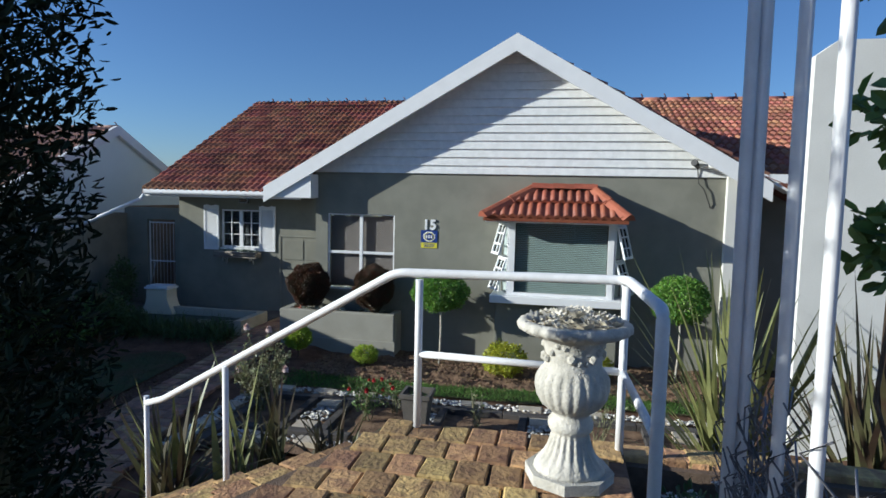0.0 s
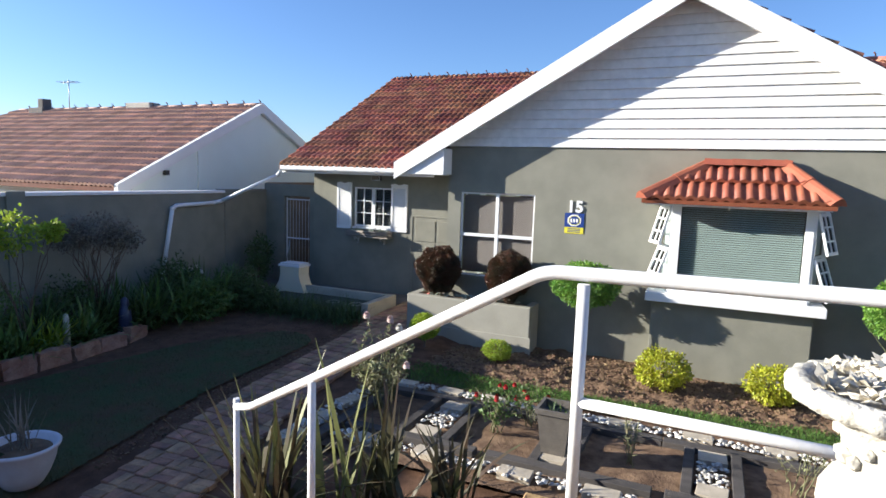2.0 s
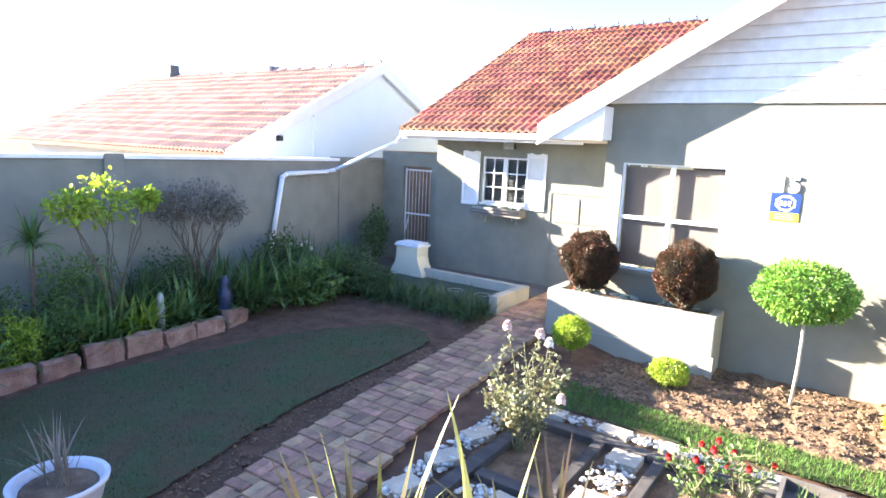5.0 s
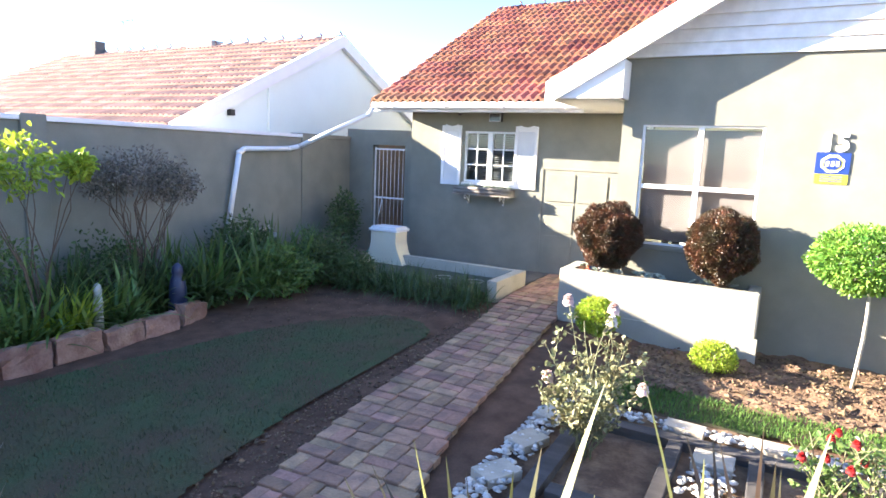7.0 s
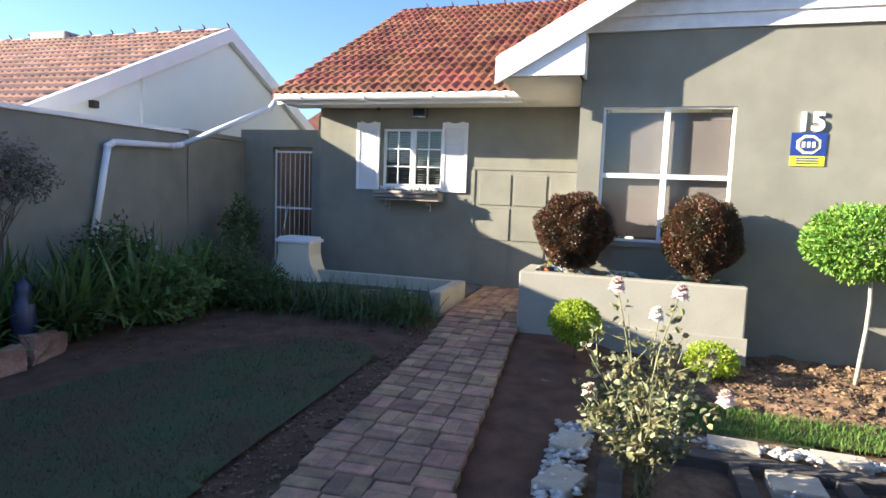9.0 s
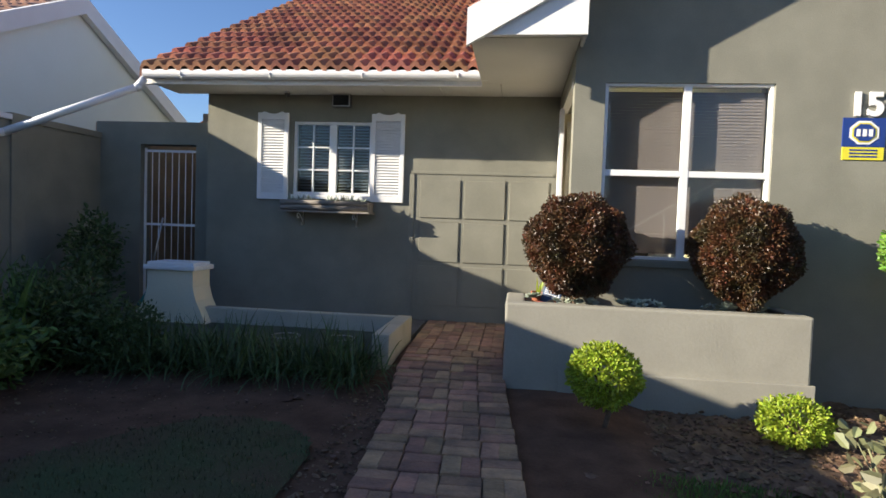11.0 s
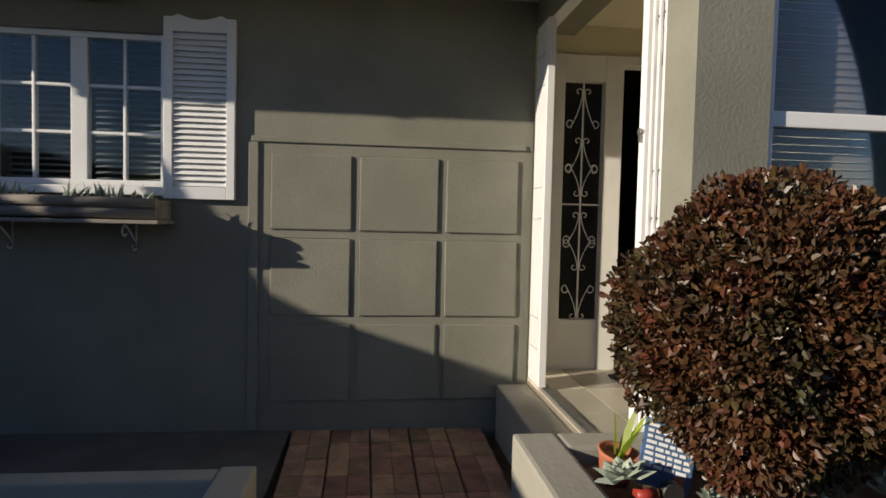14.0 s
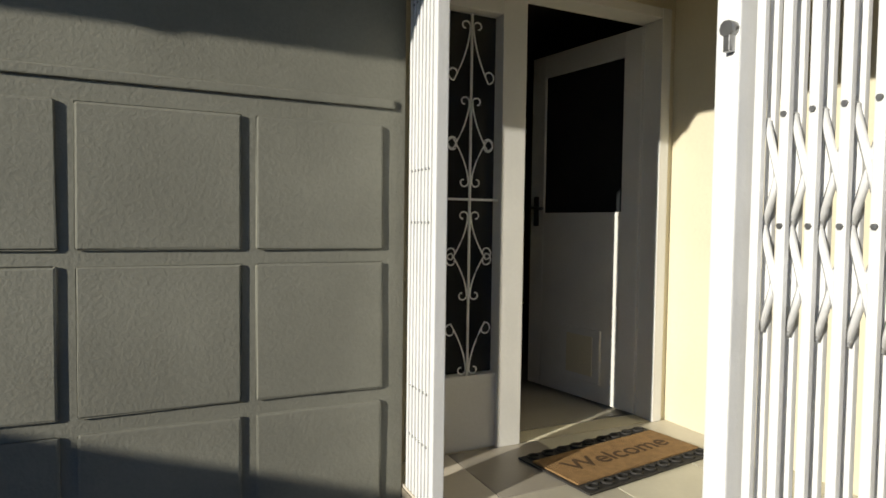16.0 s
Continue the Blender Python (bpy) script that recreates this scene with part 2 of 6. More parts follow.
def prism(bm, outline, axis, a, b):
    """A solid from an outline in the two other axes, in order, drawn out along axis from a to b."""
    def at(p, v):
        return {"x": (v, p[0], p[1]), "y": (p[0], v, p[1]), "z": (p[0], p[1], v)}[axis]
    lo, hi = [bm.verts.new(at(p, a)) for p in outline], [bm.verts.new(at(p, b)) for p in outline]
    bm.faces.new(lo), bm.faces.new(hi[::-1])
    for i in range(len(outline)):
        j = (i + 1) % len(outline)
        bm.faces.new((lo[j], lo[i], hi[i], hi[j]))
    bmesh.ops.recalc_face_normals(bm, faces=bm.faces[:])
    return bm


def tube(bm, points, radius, sides=8, taper=1.0, caps=True):
    """A round rod along points; taper: its end radius as a share of the first."""
    pts = [Vector(p) for p in points]
    rings = []
    for i, p in enumerate(pts):
        way = (pts[min(i + 1, len(pts) - 1)] - pts[max(i - 1, 0)]).normalized()
        side = way.cross(Vector((0, 0, 1)) if abs(way.z) < 0.9 else Vector((1, 0, 0))).normalized()
        up = side.cross(way)
        r = radius * (1 + (taper - 1) * i / max(1, len(pts) - 1))
        rings.append([bm.verts.new(p + r * (math.cos(a) * side + math.sin(a) * up)) for a in (2 * math.pi * k / sides for k in range(sides))])
    for r0, r1 in zip(rings, rings[1:]):
        for k in range(sides):
            f = bm.faces.new((r0[k], r0[(k + 1) % sides], r1[(k + 1) % sides], r1[k]))
            f.smooth = True
    if caps:
        bm.faces.new(rings[0][::-1]), bm.faces.new(rings[-1])
    return bm


def tubed(points, radius, sides=8, taper=1.0):
    return tube(bmesh.new(), points, radius, sides, taper)


def lathe(profile, sides=40, flute=None):
    """A turned body from (radius, height) rows; flute(height, angle) scales the radius."""
    bm = bmesh.new()
    rings = []
    for r, z in profile:
        rings.append([bm.verts.new((r * s * math.cos(a), r * s * math.sin(a), z)) for a, s in ((a, flute(z, a) if flute else 1.0) for a in (2 * math.pi * k / sides for k in range(sides)))])
    for r0, r1 in zip(rings, rings[1:]):
        for k in range(sides):
            f = bm.faces.new((r0[k], r0[(k + 1) % sides], r1[(k + 1) % sides], r1[k]))
            f.smooth = True
    bm.faces.new(rings[0][::-1]), bm.faces.new(rings[-1])
    return bm


def mesh_from(name, verts, faces, mat):
    me = bpy.data.meshes.new(name)
    me.from_pydata([tuple(v) for v in verts], [], faces)
    me.materials.append(mat)
    me.update()
    return me


def link_bm(name, bm, mat):
    me = bpy.data.meshes.new(name)
    bm.to_mesh(me)
    bm.free()
    me.materials.append(mat)
    return new(name, me)


def part(name, bm, mat, parent, label=""):
    """One mesh of its own under a thing or a part; its coordinates are the parent's own."""
    ob = link_bm(name, bm, mat) if isinstance(bm, bmesh.types.BMesh) else new(name, bm)
    ob.parent = parent
    return tagged(ob, label)


def thing(name, label, category, m=None, group="", kind=""):
    ob = new(name)
    ob.empty_display_size = 0.1
    ob.matrix_basis = m or Matrix()
    return tagged(ob, label, category, group, kind)


def structure(name, bm, mat, label, category="structure"):
    return tagged(link_bm(name, bm, mat), label, category, "", "structure")


def single(name, bm, mat, label, category, group="", kind=""):
    return tagged(link_bm(name, bm, mat), label, category, group, kind)


def leaf_mesh(name, mat, rng, places, size, shape=0.5, fold=0.25, droop=0.0, wild=0.9):
    """Folded leaves at (place, outward way) pairs, as one mesh of loose leaves."""
    verts, faces = [], []
    for p, out in places:
        way = (out + Vector([rng.gauss(0, wild) for _ in range(3)]) + Vector((0, 0, -droop))).normalized()
        side = way.cross(Vector([rng.gauss(0, 1) for _ in range(3)])).normalized()
        nrm = way.cross(side)
        l = size * rng.uniform(0.6, 1.25)
        w = l * shape
        i = len(verts)
        verts += [p, p + way * l * 0.35 + side * w * 0.42 + nrm * fold * w, p + way * l * 0.75 + side * w * 0.40 + nrm * fold * w, p + way * l, p + way * l * 0.75 - side * w * 0.40 + nrm * fold * w, p + way * l * 0.35 - side * w * 0.42 + nrm * fold * w]
        faces += [(i, i + 1, i + 2, i + 3), (i, i + 3, i + 4, i + 5)]
    return mesh_from(name, verts, faces, mat)


def blob_places(rng, centre, radii, n, shell=0.55, rough=0.16, seed=0.0, taper=0.0):
    """Places through the outer part of a bumpy, uneven crown, with the way outwards."""
    out = []
    c = Vector(centre)
    while len(out) < n:
        d = Vector([rng.gauss(0, 1) for _ in range(3)]).normalized()
        k = shell + (1 - shell) * rng.random() ** 0.6
        b = 1 + rough * noise.noise(d * 2.3 + Vector((seed, 0, 0))) * 2
        slim = 1 - taper * max(0.0, -d.z) ** 1.3
        out.append((c + Vector((d.x * radii[0] * slim, d.y * radii[1] * slim, d.z * radii[2])) * k * b, d))
    return out


def blade_mesh(name, mat, rng, roots, length, width, spread=0.5, segs=3, bend=0.6, lift=1.0):
    """Strap leaves that rise from roots and arch over."""
    verts, faces = [], []
    for root in roots:
        root = Vector(root)
        a = rng.uniform(0, 2 * math.pi)
        lean = rng.uniform(0.1, 1.0) * spread
        flat = Vector((math.cos(a), math.sin(a), 0))
        side = Vector((-math.sin(a), math.cos(a), 0)) * width * rng.uniform(0.6, 1.2)
        l = length * rng.uniform(0.55, 1.1)
        i = len(verts)
        p, ang = root.copy(), lean
        for k in range(segs + 1):
            t = k / segs
            w = (1 - t ** 2.5) * (0.6 + 0.4 * min(1, 3 * t)) + 0.03
            verts += [p - side * w * 0.5, p + side * w * 0.5]
            way = flat * math.sin(ang) + Vector((0, 0, math.cos(ang) * lift))
            p = p + way * (l / segs)
            ang += bend * rng.uniform(0.5, 1.2) * lean / segs * 2
        for k in range(segs):
            j = i + 2 * k
            faces.append((j, j + 1, j + 3, j + 2))
    return mesh_from(name, verts, faces, mat)


def arc(cx, cz, r, a0, a1, n=10):
    return [(cx + r * math.cos(radians(a0 + (a1 - a0) * k / n)), cz + r * math.sin(radians(a0 + (a1 - a0) * k / n))) for k in range(n + 1)]


def wall_with_holes(bm, x0, x1, z0, z1, y0, y1, holes):
    """A wall along x from y0 to y1 thick, with openings (x0, x1, z0, z1) through it."""
    xs = sorted({x0, x1, *[h[0] for h in holes], *[h[1] for h in holes]})
    for a, b in zip(xs, xs[1:]):
        cuts = sorted((h[2], h[3]) for h in holes if h[0] <= a and h[1] >= b)
        z = z0
        for c, d in cuts:
            if c > z:
                box(bm, a, y0, z, b, y1, c)
            z = d
        if z1 > z:
            box(bm, a, y0, z, b, y1, z1)
    bmesh.ops.remove_doubles(bm, verts=bm.verts[:], dist=0.0005)
    return bm


WALL, WING = 10.2, 12.09          # the gabled front and the wing behind it
SIDE = -4.22                      # the porch's open side
FLOOR = 0.30                      # porch floor
BED = -0.2
TERRACE = 1.42


def ground_z(y):
    return -0.3 * min(1.0, max(0.0, (10.5 - y) / 6.5))


# ---- ground ----
bm = bmesh.new()
cells = [(-400, -120, 8), (-120, -14, 6), (-14, 10, 48), (10, 120, 6), (120, 400, 8)]
def steps_of(rows):
    out = []
    for a, b, n in rows:
        out += [a + (b - a) * k / n for k in range(n)]
    return out + [rows[-1][1]]
gx, gy = steps_of(cells), steps_of([(-400, -100, 6), (-100, -6, 6), (-6, 14, 40), (14, 100, 5), (100, 500, 8)])
def earth_z(x, y):
    z = ground_z(y) - 0.06
    if x > -4.0 and x < 8:
        z = min(z, BED - 0.03)
    return z + 0.02 * noise.noise(Vector((x * 1.7, y * 1.7, 0))) if -14 < x < 10 and -6 < y < 14 else z
grid = [[bm.verts.new((x, y, earth_z(x, y))) for x in gx] for y in gy]
for j in range(len(gy) - 1):
    for i in range(len(gx) - 1):
        bm.faces.new((grid[j][i], grid[j][i + 1], grid[j + 1][i + 1], grid[j + 1][i]))
structure("ground", bm, GROUND, "dark bare garden earth that runs under everything", "ground")


def soft_patch(outline, z, lumps, cell=0.08, seed=0.0, slope=False):
    """A lumpy sheet inside a closed outline."""
    def inside(x, y):
        hit = False
        for (ax, ay), (bx, by) in zip(outline, outline[1:] + outline[:1]):
            if (ay > y) != (by > y) and x < (bx - ax) * (y - ay) / (by - ay) + ax:
                hit = not hit
        return hit
    b, keep = bmesh.new(), {}
    x0, x1 = min(p[0] for p in outline), max(p[0] for p in outline)
    y0, y1 = min(p[1] for p in outline), max(p[1] for p in outline)
    nx, ny = int((x1 - x0) / cell) + 1, int((y1 - y0) / cell) + 1
    def vert(i, j):
        if (i, j) not in keep:
            x, y = x0 + i * cell, y0 + j * cell
            h = noise.noise(Vector((x * 4, y * 4, seed))) + 0.6 * noise.noise(Vector((x * 11, y * 11, seed)))
            keep[i, j] = b.verts.new((x, y, (ground_z(y) if slope else 0) + z + lumps * h))
        return keep[i, j]
    for j in range(ny):
        for i in range(nx):
            if inside(x0 + (i + 0.5) * cell, y0 + (j + 0.5) * cell):
                f = b.faces.new((vert(i, j), vert(i + 1, j), vert(i + 1, j + 1), vert(i, j + 1)))
                f.smooth = True
    return b, inside


rng = random.Random(5)
lawn_line = [(-5.3, 3.6), (-5.5, 4.8), (-5.62, 5.4), (-5.70, 6.0), (-5.72, 6.9), (-5.73, 7.6), (-5.70, 8.15), (-5.78, 8.42), (-6.0, 8.60), (-6.3, 8.68), (-6.55, 8.62), (-6.85, 8.3), (-7.15, 7.92), (-7.42, 7.45), (-7.58, 7.0), (-7.7, 6.5), (-7.92, 5.9), (-8.05, 5.4), (-8.16, 5.0), (-8.2, 3.2), (-8.1, 1.0), (-6.0, 1.0)]
b, in_lawn = soft_patch(lawn_line, -0.030, 0.008, 0.035, 2.0, True)
structure("lawn", b, LAWN_BASE, "shaded lawn with a rounded end", "lawn")
roots = []
while len(roots) < 42000:
    x, y = rng.uniform(-8.2, -5.3), rng.uniform(2.0, 8.7)
    if in_lawn(x, y):
        roots.append((x, y, ground_z(y) - 0.04))
tagged(new("lawn_grass", blade_mesh("lawn_grass", GRASS_DARK, rng, roots, 0.045, 0.006, 1.0, 2)), "short shaded green lawn grass", "grass", "", "stuff")

strip = [(-3.62, 7.72), (2.6, 7.92), (2.6, 8.45), (1.0, 8.42), (-1.2, 8.3), (-2.6, 8.28), (-3.9, 8.5), (-4.05, 8.1)]
b, in_strip = soft_patch(strip, BED - 0.005, 0.008, 0.08, 4.0)
structure("grass_strip", b, LAWN_BASE, "narrow strip of lawn along the flower bed", "lawn")
roots = []
while len(roots) < 15000:
    x, y = rng.uniform(-4.1, 2.6), rng.uniform(7.7, 8.5)
    if in_strip(x, y):
        roots.append((x, y, BED - 0.012))
tagged(new("strip_grass", blade_mesh("strip_grass", GRASS, rng, roots, 0.07, 0.007, 0.9, 2)), "short bright green grass of the narrow strip", "grass", "", "stuff")

b, in_soil = soft_patch([(-4.6, 8.55), (-2.6, 8.2), (2.8, 8.35), (2.9, 10.35), (-2.5, 10.3), (-4.6, 9.8)], BED + 0.0, 0.050, 0.04, 6.0)
structure("flower_bed", b, SOIL, "freshly dug brown soil in front of the house wall", "soil")
def crumbs(spots, low, high):
    """Small irregular lumps, each a dented eight-sided pebble of earth."""
    verts, faces = [], []
    for c in spots:
        r = rng.uniform(low, high) * (1 + 1.6 * rng.random() ** 6)
        i = len(verts)
        for q in range(5):
            a = 1.257 * q + rng.uniform(-0.4, 0.4)
            verts.append(c + Vector((math.cos(a), math.sin(a), rng.uniform(-0.25, 0.35))) * r * rng.uniform(0.6, 1.3))
        verts += [c + Vector((rng.uniform(-0.5, 0.5), rng.uniform(-0.5, 0.5), rng.uniform(0.35, 0.8))) * r, c + Vector((0, 0, -0.6)) * r]
        for q in range(5):
            faces += [(i + q, i + (q + 1) % 5, i + 5), (i + (q + 1) % 5, i + q, i + 6)]
    return verts, faces


spots = []
for k in range(6500):
    x, y = rng.uniform(-4.4, 2.8), rng.uniform(8.3, 10.1)
    spots.append(Vector((x, y, BED + 0.006 + 0.050 * (noise.noise(Vector((x * 4, y * 4, 6.0))) + 0.6 * noise.noise(Vector((x * 11, y * 11, 6.0)))))))
verts, faces = crumbs(spots, 0.008, 0.020)
tagged(new("soil_clods", mesh_from("soil_clods", verts, faces, SOIL_CLOD)), "loose clods of brown soil", "soil", "", "stuff")
spots = []
for k in range(5000):
    y = rng.uniform(4.2, 9.4)
    x = rng.uniform(-5.72, -5.2) if k % 2 else rng.uniform(-8.2, -5.6)
    if in_lawn(x, y) or (k % 2 == 0 and y < 7.2 + (x + 8.2) * 0.75):
        continue
    spots.append(Vector((x, y, ground_z(y) - 0.058 + rng.uniform(0, 0.025))))
verts, faces = crumbs(spots, 0.005, 0.012)
tagged(new("bark_mulch", mesh_from("bark_mulch", verts, faces, SOIL_CLOD)), "loose brown mulch and earth between lawn and path", "mulch", "", "stuff")


# ---- house shell ----
PW = (-3.975, -2.665, 0.90, 2.33)          # porch window opening
BAYW = (-0.62, 1.30, 1.02, 2.42)
bm = bmesh.new()
wall_with_holes(bm, SIDE, 3.02, -0.45, 3.1, WALL, WALL + 0.20, [PW, BAYW])
wall_front = structure("wall_front", bm, PLASTER, "grey-painted rough plaster front wall under the gable", "wall")
bm = boxed(3.02, WALL - 0.10, -0.45, 3.52, WALL + 0.6, 3.12, 0.01)
structure("wall_pier", bm, PLASTER_LIGHT, "pale plastered pier at the end of the gabled front", "wall")
bm = bmesh.new()
wall_with_holes(bm, 3.52, 9.0, -0.45, 3.05, 10.75, 11.0, [(5.0, 5.9, 0.6, 2.3)])
structure("wall_east", bm, PLASTER, "grey-painted plaster wall of the far wing", "wall")
WINW = (-7.34, -6.38, 1.42, 2.29)
bm = bmesh.new()
wall_with_holes(bm, -8.42, SIDE - 0.003, -0.3, 2.72, WING, WING + 0.26, [WINW])
structure("wall_wing", bm, PLASTER, "grey-painted rough plaster wall of the set-back wing", "wall")
bm = prism(bmesh.new(), [(WING + 0.26, -0.3), (21.0, -0.3), (21.0, 2.7), (16.5, 5.05), (WING + 0.26, 2.7)], "x", -8.42, -8.17)
structure("wall_wing_end", bm, PLASTER, "plaster end wall of the wing", "wall")

# porch: side beam, ceiling, inner walls, door wall
bm = bmesh.new()
box(bm, SIDE, WALL + 0.20, 2.42, SIDE + 0.24, WING + 0.02, 3.1)
structure("wall_beam", bm, PLASTER, "plastered beam above the porch opening", "wall")
bm = boxed(SIDE + 0.24, WALL + 0.20, 2.55, -2.5, 12.45, 2.63)
structure("ceiling_porch", bm, PLASTER_CREAM, "plain cream porch ceiling", "ceiling")
bm = boxed(-2.70, WALL + 0.20, 0.0, -2.5, 12.42, 2.55)
structure("wall_porch", bm, PLASTER_CREAM, "cream-painted inner wall of the porch", "wall")
bm = bmesh.new()
wall_with_holes(bm, SIDE + 0.003, -2.5, 0.0, 2.55, 12.30, 12.42, [(-4.12, -2.76, FLOOR, 2.36)])
structure("wall_door", bm, PLASTER_CREAM, "cream-painted wall around the front door", "wall")
# plain rooms that close the place behind the openings
bm = bmesh.new()
box(bm, -4.2, 12.45, 0.26, -0.8, 16.5, 0.296)
structure("floor_hall", bm, FLOOR_TILE, "plain tiled hall floor", "floor")
# walls and ceiling look unlit through their dark colour
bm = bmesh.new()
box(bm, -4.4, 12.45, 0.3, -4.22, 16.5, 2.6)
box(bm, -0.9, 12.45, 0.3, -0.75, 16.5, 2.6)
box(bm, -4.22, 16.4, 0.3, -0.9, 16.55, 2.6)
structure("wall_hall", bm, ROOM_SHADE, "shade-coloured hall walls behind the front door", "wall")
structure("ceiling_hall", boxed(-4.4, 12.45, 2.6, -0.75, 16.55, 2.68), ROOM_SHADE, "shade-coloured hall ceiling", "ceiling")
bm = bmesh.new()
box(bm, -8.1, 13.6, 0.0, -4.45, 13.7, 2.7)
structure("wall_room", bm, ROOM_SHADE, "shade-coloured back wall of the room behind the shuttered window", "wall")
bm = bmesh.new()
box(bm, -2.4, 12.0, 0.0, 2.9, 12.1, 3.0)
structure("wall_back_room", bm, ROOM_SHADE, "shade-coloured back wall of the room behind the bay window", "wall")

# ---- roofs ----
def tile_mesh(name, mat, w=0.30, l=0.36, h=0.055):
    """One double-roman tile: laid along +y from its front edge at the origin, rolls across x."""
    prof = [(0.0, 0.0), (0.025, h * 0.7), (0.055, h), (0.085, h * 0.75), (0.11, 0.002), (0.15, 0.0), (0.175, h * 0.7), (0.205, h), (0.235, h * 0.75), (0.26, 0.002), (0.302, 0.0)]
    verts = []
    for y, z in ((0.0, -0.022), (0.0, 0.036), (l, -0.012)):
        verts += [(x * w / 0.3, y, hh + z) for x, hh in prof]
    n = len(prof)
    faces = [(r * n + i, r * n + i + 1, (r + 1) * n + i + 1, (r + 1) * n + i) for r in range(2) for i in range(n - 1)]
    me = mesh_from(name, verts, faces, mat)
    for p in me.polygons:
        p.use_smooth = p.index >= n - 1
    return me


def slope_matrix(x, y, z, slope):
    return Matrix.Translation((x, y, z)) @ Matrix.Rotation(math.atan(slope), 4, "X")


def lay_tiles(parent, mesh, x0, x1, y0, z0, slope, rows, keep, singles, rest_mat, dx=0.30, dy=0.325):
    """Rows of tiles up a slope; the first ones as pieces, the rest joined."""
    made, verts, faces = 0, [], []
    jit = random.Random(11)
    co, pol = [v.co.copy() for v in mesh.vertices], [tuple(p.vertices) for p in mesh.polygons]
    ang = math.atan(slope)
    for r in range(rows):
        y, z = y0 + r * dy * math.cos(ang), z0 + r * dy * math.sin(ang)
        x, c = x0, 0
        while x < x1 - 0.05:
            if keep(x + dx / 2, y, z):
                m = slope_matrix(x + jit.uniform(-0.004, 0.004), y, z + jit.uniform(0, 0.005), slope) @ Matrix.Rotation(jit.uniform(-0.006, 0.006), 4, "Z")
                if made < singles:
                    ob = new("tile", mesh)
                    ob.parent, ob.matrix_basis = parent, m
                    made += 1
                else:
                    i = len(verts)
                    verts += [m @ v for v in co]
                    faces += [tuple(k + i for k in p) for p in pol]
            x += dx
    if verts:
        ob = new("far_tiles", mesh_from("far_tiles", verts, faces, rest_mat))
        ob.parent = parent
        tagged(ob, "more terracotta tiles further up the roof", "", "", "stuff")


APEX_X, APEX_Z = -0.47, 5.40
EAVE_Y, EAVE_Z, PITCH = 11.40, 2.72, 0.515
TILE_ROOF = tile_mesh("tile", TILE)
bm = prism(bmesh.new(), [(EAVE_Y, EAVE_Z - 0.03), (16.5, EAVE_Z + 5.1 * PITCH - 0.03), (21.6, EAVE_Z - 0.03), (21.6, EAVE_Z - 0.10), (16.5, EAVE_Z + 5.1 * PITCH - 0.10), (EAVE_Y, EAVE_Z - 0.10)], "x", -8.82, 3.0)
roof_main = structure("roof_main", bm, ROOF_DARK, "pitched terracotta-tiled roof of the wing", "roof")
bm = prism(bmesh.new(), [(10.6, 3.12), (16.5, 5.35), (21.0, 3.3), (21.0, 3.2), (16.5, 5.25), (10.6, 3.02)], "x", 0.8, 6.62)
roof_east = structure("roof_east", bm, ROOF_DARK, "pitched terracotta-tiled roof of the far wing", "roof")
# front gable roof: two slopes of a thin slab
GS = (APEX_Z - 2.80) / 4.62
bm = bmesh.new()
prism(bm, [(-5.08, 2.80), (APEX_X, APEX_Z), (4.15, 2.80), (4.15, 2.72), (APEX_X, APEX_Z - 0.09), (-5.08, 2.72)], "y", 9.86, 17.0)
roof_gable = structure("roof_gable", bm, ROOF_DARK, "terracotta-tiled gable roof over the front room", "roof")
verts, faces = [], []
for side in (-1, 1):
    for r in range(15):
        for k in range(22):
            d = 0.325 * r
            m = Matrix.Translation((APEX_X + side * (5.25 - d) * 0.872, 9.84 + 0.30 * k, APEX_Z - (5.25 - d) * 0.872 * GS - 0.035)) @ Matrix.Rotation(side * math.atan(GS) * -1, 4, "Y").inverted() @ Matrix.Rotation(radians(90 if side > 0 else -90), 4, "Z")
            i = len(verts)
            if APEX_X + side * (5.25 - d) * 0.872 > 4.0:
                continue
            m = m @ Matrix.Translation((0 if side > 0 else -0.3, 0, 0))
            verts += [m @ v.co for v in TILE_ROOF.vertices]
            faces += [tuple(q + i for q in p.vertices) for p in TILE_ROOF.polygons]
ob = new("gable_tiles", mesh_from("gable_tiles", verts, faces, TILE_ISLE))
ob.parent = roof_gable
tagged(ob, "terracotta tiles of the front gable roof", "", "", "stuff")

# barge boards of the front gable
def barge(x0, z0, x1, z1, y0, y1, depth, name="bargeboard"):
    b = bmesh.new()
    prism(b, [(x0, z0), (x1, z1), (x1, z1 - depth), (x0, z0 - depth)], "y", y0, y1)
    return b
structure("trim_barge_west", barge(-5.09, 2.80, APEX_X, APEX_Z + 0.045, 9.80, 9.845, 0.285), WHITE, "white-painted barge board of the gable", "trim")
structure("trim_barge_east", barge(APEX_X, APEX_Z + 0.045, 3.62, 3.02, 9.80, 9.845, 0.30), WHITE, "white-painted barge board of the gable", "trim")
bm = prism(bmesh.new(), [(-5.09, 2.80), (-5.09, 2.61), (-4.17, 2.61), (-4.17, 3.08)], "y", 9.848, 9.90)
structure("trim_box_end", bm, WHITE, "white boxed-in foot of the gable eave", "trim")
structure("trim_box_return", boxed(-4.195, 9.902, 2.617, -4.17, WALL - 0.002, 3.05), WHITE, "white side of the boxed-in gable foot", "trim")
bm = boxed(3.30, 9.85, 3.02, 6.7, 10.62, 3.16)
structure("trim_fascia_east", bm, WHITE, "white fascia of the far wing", "trim")
